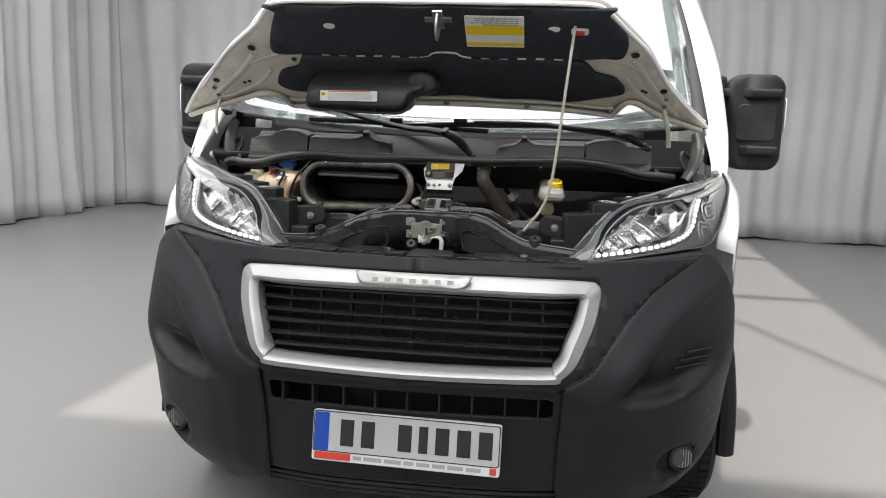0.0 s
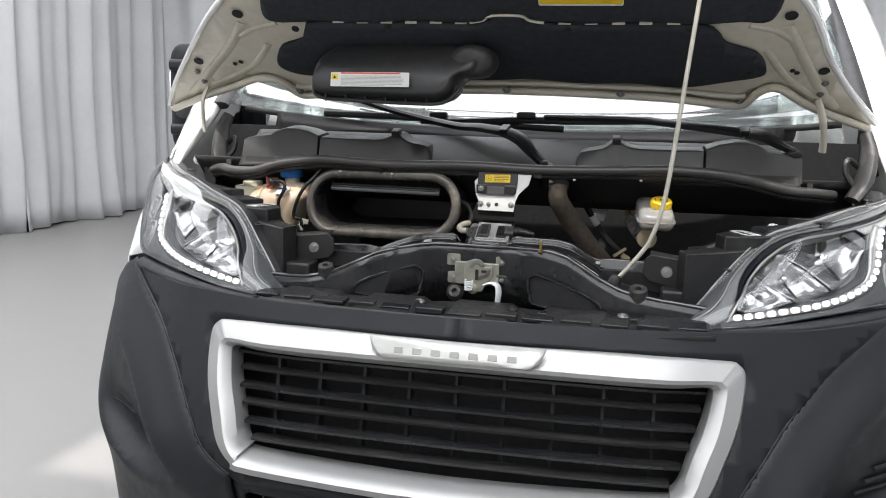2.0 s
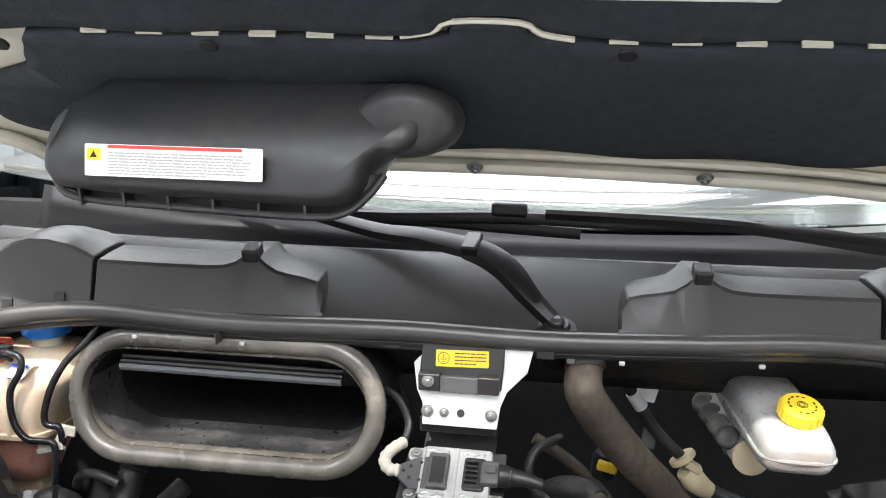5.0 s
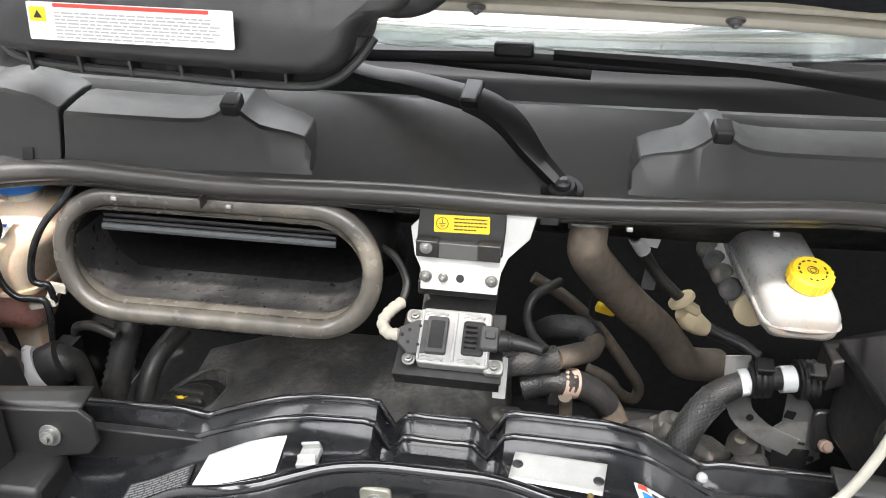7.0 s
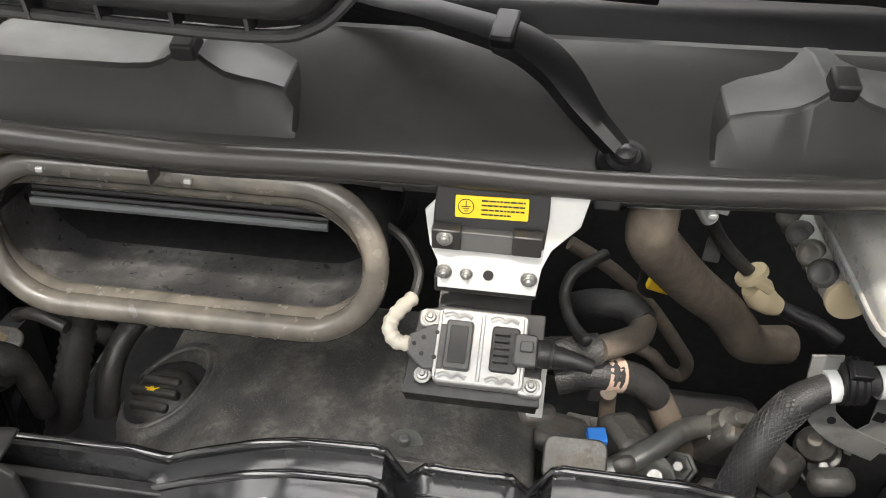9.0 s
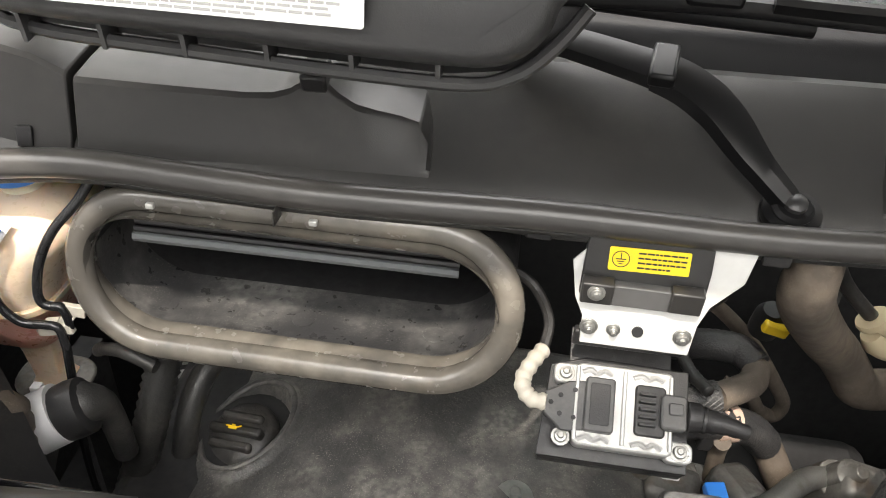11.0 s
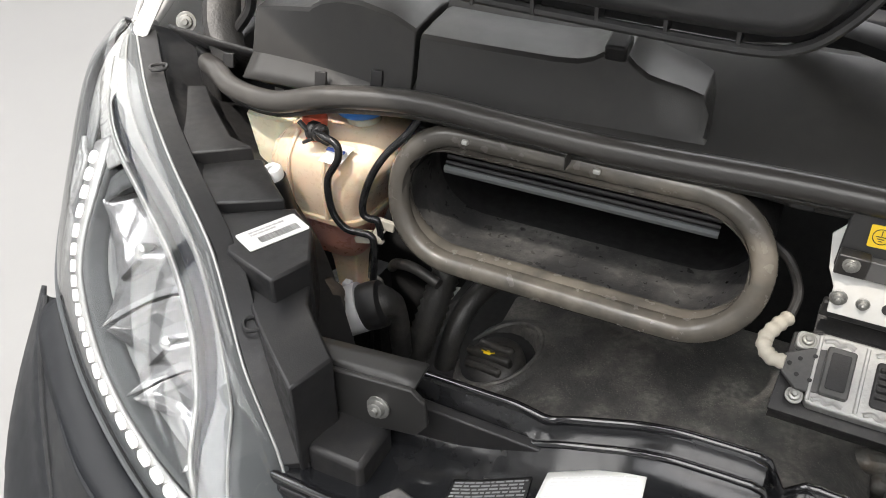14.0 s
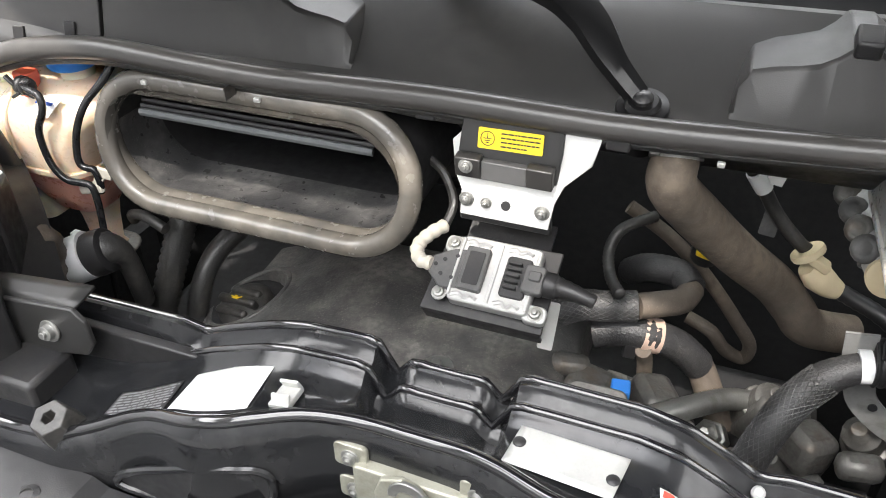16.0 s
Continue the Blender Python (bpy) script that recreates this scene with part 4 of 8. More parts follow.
        return Vector((CX + x * w, 0.70 + 0.13 * x * x + (1.08 - 0.05 * x * x) * v, 1.395 + 0.05 * x * x + 0.84 * v + 0.03 * math.sin(math.pi * v)))
    part("windscreen", sheet(bmesh.new(), screen, 24, 12), M_GLASS, van, "large raked windscreen", smooth=80, solid=0.004).visible_shadow = False
    bm = bmesh.new()
    sheet(bm, lambda u, v: Vector((CX + (u - 0.5) * 1.72, 0.80 + 0.11 * (2 * u - 1) ** 2 + 0.62 * v, 1.385 + 0.045 * (2 * u - 1) ** 2 + 0.03 * math.sin(3 * v) - 0.10 * smooth01((v - 0.8) / 0.2))), 20, 8)
    part("dashboard", bm, M_DASH, van, solid=0.02)
    bm = bmesh.new()
    box(bm, (CX, 2.28, 1.3), (1.9, 0.04, 1.7))
    part("cab_bulkhead", bm, M_DASH, van)
    # bay walls, near-black so that their colour carries the shade of the bay
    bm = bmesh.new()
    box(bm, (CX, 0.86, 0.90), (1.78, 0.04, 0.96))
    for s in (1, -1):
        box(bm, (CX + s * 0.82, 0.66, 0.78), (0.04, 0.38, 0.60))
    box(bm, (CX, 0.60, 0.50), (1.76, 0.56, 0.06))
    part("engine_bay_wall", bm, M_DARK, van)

def build_mirror(s):
    m = thing("door_mirror", "large black two-armed door mirror on the cab", "mirror", "door mirrors")
    c = Vector((CX + s * 1.10 - (0.035 if s > 0 else 0), 1.02, 1.455))
    secs = []
    for dy, k in ((-0.085, 0.62), (-0.08, 0.80), (-0.055, 0.94), (0.0, 1.0), (0.055, 0.99), (0.06, 0.95)):
        secs.append([c + Vector((s * (p[0] * k + 0.0), dy + 0.05 * (-p[0]), p[1] * (0.9 + 0.1 * k))) for p in rrect(0.20, 0.35, 0.055, 5)])
    part("mirror_shell", loft(bmesh.new(), secs), M_BUMPER, m, smooth=50)
    part("front_cover", prism(bmesh.new(), rrect(0.135, 0.13, 0.02), c + Vector((s * -0.005, -0.0865, 0.0)), (1, 0, 0), (0, 0, 1), 0.004), M_BLACK, m, bevel=0.002)
    part("mirror_glass", prism(bmesh.new(), rrect(0.17, 0.30, 0.04), c + Vector((0, 0.062, 0)), (-1, 0, 0), (0, 0, 1), 0.004), M_CHROME, m)
    for z in (0.105, -0.10):
        bm = bmesh.new()
        loft(bm, [[c + Vector((s * x, y, z)) + Vector((0, a, b)) for a, b in rrect(0.07, 0.036, 0.012, 3)] for x, y in ((-0.135, 0.07), (-0.10, 0.0), (-0.03, -0.075), (0.075, -0.07))])
        part("mirror_arm", bm, M_BUMPER, m, bevel=0.002)
    box_bm = box(bmesh.new(), c + Vector((s * -0.12, 0.09, 0)), (0.05, 0.11, 0.34))
    part("mirror_foot", box_bm, M_BUMPER, m, bevel=0.012)
    part("indicator", prism(bmesh.new(), rrect(0.05, 0.12, 0.02), c + Vector((s * 0.1, -0.03, 0.03)), (0, 1, 0), (0, 0, 1), 0.004 * s), M_PLATE, m)

# ---- bonnet, propped open; x across, s up the slope from its rear edge ----
BU, BN = Vector((0, -0.835, 0.55)).normalized(), Vector((0, -0.55, -0.835)).normalized()

def bonnet_at(x, s, d=0.0):
    """A point under the bonnet; d: metres out of its inner face."""
    p = Vector((CX + x - (0.05 if x > 0 else 0.078) * smooth01((abs(x) - 0.55) / 0.3), 0.58, 1.50)) + BU * s + BN * d
    p += BN * (-0.035 * (x / 0.9) ** 4 + 0.010 * math.sin(math.pi * min(1, max(0, s / 0.49))))
    return p

BONNET_EDGE = ((0.0, 0.492), (0.30, 0.49), (0.455, 0.482), (0.50, 0.455), (0.56, 0.38), (0.655, 0.27), (0.755, 0.105), (0.86, -0.055), (0.945, -0.180), (0.922, -0.184), (0.78, -0.085), (0.70, -0.030),
               (0.645, 0.012), (0.61, 0.020), (0.585, 0.0), (0.56, -0.045), (0.53, -0.05), (0.40, -0.025), (0.27, -0.014), (0.10, -0.006), (0.0, -0.004))

def build_bonnet():
    bonnet = thing("bonnet", "open white bonnet with dark insulation under it, held by a rod", "bonnet")
    bonnet.rotation_euler.z = TURN
    half = BONNET_EDGE
    for s in (1, -1):
        bm = bmesh.new()
        skin(bm, [(s * a, b) for a, b in half], lambda x, v: bonnet_at(x, v), 0.05)
        part("inner_panel", bm, M_CREAM, bonnet, "cream painted inner panel", solid=0.006)
        bm = bmesh.new()
        skin(bm, [(s * a, b) for a, b in half[:9] + ((0.80, -0.11), (0.60, -0.01), (0.0, -0.0))], lambda x, v: bonnet_at(x, v, -0.035 + 0.03 * smooth01((abs(x) - 0.55 + 0.6 * (v - 0.25)) / 0.25)), 0.06)
        part("outer_skin", bm, M_WHITE, bonnet, solid=0.003)
        bm = bmesh.new()
        tube(bm, [bonnet_at(s * a, b, 0.003) for a, b in half[:9]], 0.007, 8, 4)
        part("folded_hem", bm, M_WHITE, bonnet)
        bm = bmesh.new()
        tube(bm, [bonnet_at(s * a, b + 0.006, 0.014) for a, b in half[9:]], 0.012, 10, 4, squash=0.8)
        tube(bm, [bonnet_at(s * a, b + 0.036, 0.010) for a, b in half[15:]], 0.006, 8, 4)
        part("stiffening_rim", bm, M_CREAM, bonnet)
        # pressed swages in the corner
        bm = bmesh.new()
        tube(bm, [bonnet_at(s * a, b, 0.0) for a, b in ((0.60, 0.24), (0.66, 0.14), (0.74, 0.02), (0.82, -0.09))], 0.016, 10, 5, squash=0.5)
        tube(bm, [bonnet_at(s * a, b, 0.0) for a, b in ((0.57, 0.16), (0.63, 0.07), (0.70, 0.0), (0.78, -0.06))], 0.012, 10, 5, squash=0.5)
        tube(bm, [bonnet_at(s * a, b, 0.0) for a, b in ((0.52, 0.24), (0.58, 0.22), (0.62, 0.19))], 0.012, 10, 5, squash=0.5)
        part("pressed_swage", bm, M_CREAM, bonnet, smooth=70)
        for a, b, r in ((0.60, 0.275, 0.013), (0.745, 0.075, 0.012), (0.655, 0.085, 0.006), (0.67, 0.075, 0.006)):
            part("panel_hole", prism(bmesh.new(), ngon(r, 14), bonnet_at(s * a, b, 0.0085), (1, 0, 0), BU, -0.0015), M_DARK, bonnet)
        # hinge plate and arm
        h = bonnet_at(s * 0.765, -0.005, 0.006)
        hinge = part("hinge", prism(bmesh.new(), [(p[0] * 1.0, p[1]) for p in rrect(0.05, 0.11, 0.018)], h, (1, 0, 0), BU, -0.006), M_CREAM, bonnet, bevel=0.001)
        bm = bmesh.new()
        tube(bm, (h + BU * -0.04 + Vector((0, -0.008, 0)), h + Vector((s * 0.012, 0.02, -0.06)), h + Vector((s * 0.026, 0.045, -0.105)), h + Vector((s * 0.030, 0.06, -0.145))), 0.0095, 10, 5, squash=0.55)
        part("hinge_arm", bm, M_CREAM, hinge)
        for o in (0.03, -0.012):
            bolt("hinge_bolt", h + BU * o + BN * 0.004, BN, 0.006, 0.005, hinge)
    upper = ((-0.475, 0.448), (-0.435, 0.478), (0.445, 0.478), (0.50, 0.445), (0.565, 0.362), (0.566, 0.285), (0.545, 0.262), (0.50, 0.268), (0.40, 0.268), (0.09, 0.272), (0.05, 0.295), (-0.01, 0.295), (-0.05, 0.272), (-0.38, 0.268), (-0.45, 0.262), (-0.515, 0.265), (-0.535, 0.29), (-0.515, 0.36))
    lower = ((-0.4, 0.262), (-0.45, 0.238), (-0.47, 0.2), (-0.535, 0.165), (-0.565, 0.11), (-0.555, 0.078), (-0.5, 0.056), (-0.4, 0.054), (-0.2, 0.052), (0.03, 0.058), (0.3, 0.046), (0.4, 0.04), (0.5, 0.056), (0.565, 0.072), (0.585, 0.1), (0.55, 0.165), (0.485, 0.195), (0.46, 0.235), (0.4, 0.262), (0.09, 0.264), (0.05, 0.286), (-0.01, 0.286), (-0.05, 0.264))
    for name, poly, d in (("upper_insulation", upper, 0.010), ("lower_insulation", lower, 0.012)):
        pts = [(p.x, p.y) for p in spline([(a, b, 0) for a, b in poly], 3, True)]
        bm = bmesh.new()
        skin(bm, pts, lambda x, v: bonnet_at(x, v, d - 0.003 * math.sin(26 * x) * math.sin(30 * v)), 0.04)
        part(name, bm, M_MAT, bonnet, "dark felt insulation mat", solid=0.012)
    for k in range(14):
        x = -0.36 + 0.056 * k
        if abs(x - 0.02) > 0.075:
            part("slot", box(bmesh.new(), bonnet_at(x, 0.268, 0.016), (0.026, 0.003, 0.006), axes((1, 0, 0), BU)), M_CREAM, bonnet)
    bm = bmesh.new()
    tube(bm, [bonnet_at(x, v, 0.016) for x, v in ((-0.06, 0.268), (-0.03, 0.275), (-0.012, 0.29), (0.05, 0.29), (0.07, 0.275), (0.10, 0.268))], 0.003, 6, 3)
    part("slot_arch", bm, M_CREAM, bonnet)
    for x, v in ((-0.25, 0.252), (0.15, 0.252), (0.55, 0.09), (-0.47, 0.245), (0.40, 0.25)):
        part("mat_clip", prism(bmesh.new(), ngon(0.009, 12), bonnet_at(x, v, 0.022), (1, 0, 0), BU, -0.004), M_BLACK, bonnet, bevel=0.001)
    for x, v in ((0.0, 0.010), (0.272, 0.002), (0.545, -0.022), (-0.545, -0.022)):
        bolt("buffer_screw", bonnet_at(x, v + 0.012, 0.024), BN, 0.007, 0.006, bonnet)
    for x in (-0.32, 0.35):
        part("oval_plug", prism(bmesh.new(), [(a * 1.5, b) for a, b in ngon(0.012, 18)], bonnet_at(x, 0.40, 0.017), (1, 0, 0), BU, -0.004), M_PLATE, bonnet, "light grey oval plug", bevel=0.001)
    # striker in the middle of the front edge
    c = bonnet_at(0.015, 0.437, 0.018)
    bm = bmesh.new()
    box(bm, c, (0.08, 0.02, 0.006), axes((1, 0, 0), BU))
    box(bm, c, (0.03, 0.075, 0.008), axes((1, 0, 0), BU))
    tube(bm, (c + BU * 0.03, c + BN * 0.05 + BU * 0.02, c + BN * 0.055 - BU * 0.02, c - BU * 0.035), 0.005, 8, 4)
    part("striker", bm, M_STEEL, bonnet, bevel=0.001)
    # service label
    o = bonnet_at(0.178, 0.392, 0.021)
    lab = part("service_label", prism(bmesh.new(), rrect(0.172, 0.138, 0.004), o, (1, 0, 0), BU, -0.0015), M_PAPER, bonnet, "white and yellow service label")
    part("label_band", prism(bmesh.new(), rrect(0.168, 0.040, 0.001), o + BU * 0.008 + BN * 0.0008, (1, 0, 0), BU, -0.0012), M_YELLOW, lab)
    part("label_band", prism(bmesh.new(), rrect(0.168, 0.016, 0.001), o + BU * -0.055 + BN * 0.0008, (1, 0, 0), BU, -0.0012), M_YELLOW, lab)
    print_lines("label_text", o + BU * 0.045 + BN * 0.0008, (-1, 0, 0), BU, 0.14, 0.035, 4, lab, M_INK, seed=3, up=0.0002)
    # catch that takes the rod
    o = bonnet_at(0.425, 0.392, 0.02)
    part("rod_catch", prism(bmesh.new(), rrect(0.05, 0.026, 0.008), o, (1, 0, 0), BU, -0.006), M_PLATE, bonnet, bevel=0.002)
    part("rod_catch_insert", prism(bmesh.new(), rrect(0.026, 0.015, 0.004), o + BN * 0.004, (1, 0, 0), BU, -0.004), M_RED, bonnet)
    rod = thing("prop_rod", "thin bare-metal prop rod between crossmember and bonnet", "prop rod", at=(0.318, 0.214, 1.08), shift=(0.0, 0.0, 0.0))
    bm = bmesh.new()
    tube(bm, ROD, 0.0048, 10, 8)
    part("rod", bm, M_RODPAINT, rod)
    bm = bmesh.new()
    lathe(bm, [(0.013, -0.012), (0.013, 0.006), (0.008, 0.016)], Vector(ROD[0]) + Vector((0, 0, 0.0)), (0.3, 0, 1), 14)
    part("rod_grommet", bm, M_RUBBER, rod)

ROD = ((0.318, 0.214, 1.096), (0.350, 0.216, 1.136), (0.384, 0.220, 1.186), (0.404, 0.224, 1.25), (0.416, 0.230, 1.33), (0.434, 0.244, 1.52), (0.455, 0.258, 1.742))

def build_duct():
    """Air duct that hangs under the bonnet."""
    duct = thing("air_duct", "black moulded air duct with warning label under the bonnet", "air duct", at=(-0.25, 0.42, 1.53), shift=(-0.009, 0.009, 0.0095))
    out = ((-0.432, 1.474), (-0.436, 1.50), (-0.425, 1.545), (-0.40, 1.578), (-0.36, 1.592), (-0.10, 1.594), (-0.04, 1.592), (-0.018, 1.575), (-0.016, 1.545), (-0.03, 1.524), (-0.06, 1.514), (-0.074, 1.50), (-0.080, 1.482), (-0.10, 1.464), (-0.14, 1.459), (-0.28, 1.462), (-0.40, 1.466))
    cx, cz = -0.24, 1.535
    def ring(y, k, top=0.0, dz=0.0):
        return spline([Vector((cx + (x - cx) * (1 - 0.06 * k), y + max(0, (z - 1.535)) * top, cz + (z - cz) * (1 - 0.16 * k) + dz)) for x, z in out], 3, True)
    bm = bmesh.new()
    loft(bm, [ring(0.47, 0), ring(0.40, 0.0, 0.5), ring(0.365, 0.25, 1.0, 0.004), ring(0.353, 0.6, 1.1, 0.008), ring(0.350, 1.1, 1.1, 0.010)])
    part("duct_body", bm, M_DUCT, duct, smooth=60)
    bm = bmesh.new()
    tube(bm, ((-0.44, 0.39, 1.50), (-0.437, 0.385, 1.474), (-0.40, 0.375, 1.461), (-0.28, 0.372, 1.456), (-0.14, 0.370, 1.453), (-0.10, 0.375, 1.459), (-0.076, 0.38, 1.478), (-0.06, 0.385, 1.50)), 0.0045, 8, 5)
    part("duct_flange", bm, M_DUCT, duct)
    bm = bmesh.new()
    skin(bm, ((-0.437, 1.50), (-0.435, 1.474), (-0.40, 1.461), (-0.28, 1.456), (-0.14, 1.453), (-0.10, 1.459), (-0.078, 1.478), (-0.062, 1.50)), lambda x, z: Vector((x, 0.386, z)), 0.05)
    part("flange_plate", bm, M_DUCT, duct, solid=0.004)
    for k in range(6):
        x = -0.40 + 0.0515 * k
        part("duct_rib", box(bmesh.new(), (x, 0.376, 1.467), (0.0030, 0.020, 0.024), (8, 0, 0)), M_DUCT, duct)
    bm = bmesh.new()
    sec = [[Vector((-0.040 + 0.057 * math.cos(a) * k, y, 1.557 + 0.041 * math.sin(a) * k)) for a in (2 * math.pi * j / 20 for j in range(20))] for y, k in ((0.45, 1.0), (0.385, 0.95), (0.372, 0.8), (0.368, 0.5))]
    loft(bm, sec)
    part("duct_elbow", bm, M_DUCT, duct, smooth=70)
    o = Vector((-0.280, 0.3475, 1.5075))
    ux, uy = Vector((1, -0.012, 0.006)).normalized(), Vector((0, 0.10, 1))
    r = axes(ux, uy)
    lab = part("warning_label", prism(bmesh.new(), rrect(0.199, 0.034, 0.002), o, ux, uy, 0.0014), M_PAPER, duct, "white warning label with a red edge")
    part("red_edge", prism(bmesh.new(), rrect(0.150, 0.0034, 0.001), o + r @ Vector((0.002, 0.0145, 0.0012)), ux, uy, 0.0006), M_RED, lab)
    part("warning_mark", prism(bmesh.new(), rrect(0.016, 0.013, 0.001), o + r @ Vector((-0.089, 0.006, 0.0012)), ux, uy, 0.0006), M_YELLOW, lab)
    part("warning_triangle", prism(bmesh.new(), ngon(0.0048, 3, math.pi / 2), o + r @ Vector((-0.089, 0.005, 0.0018)), ux, uy, 0.0004), M_INKB, lab)
    print_lines("label_text", o + r @ Vector((0.01, -0.003, 0.001)), ux, uy, 0.165, 0.025, 8, lab, M_INK, seed=8, gap=0.55, word=0.45)

# ---- scuttle: cowl, seal and wipers ----
def build_cowl():
    cowl = thing("cowl_panel", "black plastic scuttle panel below the windscreen", "cowl panel", shift=(0.019, 0.021, 0.007), turn=TURN)
    def base(u, v):
        x = -0.715 + 1.445 * u
        a = abs(x - CX) / 0.9
        # sloping face, narrow top, then a well before the glass, shaded by colour
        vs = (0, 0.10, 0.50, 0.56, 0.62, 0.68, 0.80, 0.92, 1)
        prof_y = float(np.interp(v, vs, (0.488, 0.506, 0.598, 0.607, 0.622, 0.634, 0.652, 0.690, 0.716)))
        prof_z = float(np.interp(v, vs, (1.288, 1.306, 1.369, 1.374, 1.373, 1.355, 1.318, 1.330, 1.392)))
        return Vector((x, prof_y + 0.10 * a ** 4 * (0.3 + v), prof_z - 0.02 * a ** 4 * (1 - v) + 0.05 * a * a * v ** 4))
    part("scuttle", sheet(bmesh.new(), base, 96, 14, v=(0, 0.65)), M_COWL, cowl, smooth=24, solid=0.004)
    # the well's shade is painted with the blacker copy of the cowl plastic
    part("plenum_well", sheet(bmesh.new(), base, 60, 10, v=(0.65, 1)), M_WELL_SHADE, cowl, smooth=24, solid=0.004)
    for s in (1, -1):
        xg = 0.497
        clip = 0.285
        def block(name, xs, tops):
            bm = bmesh.new()
            secs = []
            for x, t in zip(xs, tops):
                X = 0.010 + s * x
                yb = 0.03 * max(0, (x - 0.5)) / 0.25
                secs.append([Vector((X, y + yb, z)) for y, z in ((0.496, 1.290), (0.505, 1.310), (0.518, t - 0.004), (0.522, t), (0.55, t + 0.004), (0.585, t + 0.007), (0.612, t + 0.004), (0.60, 1.296))])
            loft(bm, secs)
            return part(name, bm, M_COWL, cowl, smooth=28, bevel=0.0015)
        xs = [0.186, 0.190, 0.197, 0.215, 0.235, 0.252, 0.265, 0.275, 0.295, 0.307, 0.322, 0.347, 0.42, xg - 0.002]
        tp = [1.318, 1.334, 1.347, 1.352, 1.355, 1.359, 1.367, 1.376, 1.376, 1.368, 1.363, 1.361, 1.361, 1.362]
        block("raised_cover", xs, tp)
        part("cover_clip", box(bmesh.new(), (0.010 + s * clip, 0.526, 1.381), (0.022, 0.028, 0.018), (20, 0, 0)), M_BLACK, cowl, bevel=0.003)
        xs2 = [xg + 0.003, 0.53, 0.57, 0.60, 0.625, 0.640, 0.644, 0.70, 0.728]
        tp2 = [1.366, 1.378, 1.384, 1.383, 1.376, 1.368, 1.364, 1.356, 1.350]
        block("end_cover", xs2, tp2)
        for x, y, z in ((0.534, 0.507, 1.308), (0.600, 0.495, 1.300), (0.757, 0.530, 1.283)):
            part("cover_tab", box(bmesh.new(), (s * x, y, z), (0.014, 0.005, 0.018), (-15, 0, 10)), M_BLACK, cowl, bevel=0.001)
    # wall under the front edge
    bm = bmesh.new()
    sheet(bm, lambda u, v: Vector((-0.88 + 1.76 * u, 0.515 + 0.10 * v + 0.05 * abs(2 * u - 1) ** 4, 1.298 - 0.10 * v)), 20, 4)
    part("plenum_wall", bm, M_BLACK, cowl, solid=0.004)
    for k in range(8):
        part("plenum_rib", box(bmesh.new(), (-0.44 + 0.048 * k, 0.515, 1.283), (0.003, 0.02, 0.03), (-30, 0, 0)), M_BLACK, cowl)
    seal = thing("weather_strip", "dusty black rubber bonnet seal along the scuttle", "seal", shift=(0.017, 0.009, 0.008), turn=TURN)
    line = ((-0.815, 0.57, 1.258), (-0.770, 0.535, 1.268), (-0.725, 0.508, 1.264), (-0.652, 0.490, 1.268), (-0.575, 0.487, 1.290), (-0.47, 0.486, 1.304), (-0.365, 0.484, 1.301), (-0.25, 0.480, 1.299), (-0.07, 0.476, 1.304), (0.114, 0.476, 1.301), (0.288, 0.480, 1.306), (0.44, 0.485, 1.312), (0.58, 0.488, 1.302), (0.70, 0.505, 1.275), (0.77, 0.535, 1.268), (0.82, 0.57, 1.262))
    part("seal_bulb", tube(bmesh.new(), line, 0.0130, 18, 10), M_SEALING, seal)
    part("seal_base", tube(bmesh.new(), [(x, y + 0.006, z - 0.015) for x, y, z in line], 0.0085, 10, 6, squash=0.8), M_RUBBER, seal)
    for x, z in ((-0.405, 1.277), (-0.265, 1.276), (0.07, 1.278), (0.20, 1.280), (0.36, 1.286)):
        part("seal_clip", box(bmesh.new(), (x, 0.474, z), (0.007, 0.005, 0.005)), M_TAG, seal, bevel=0.001)

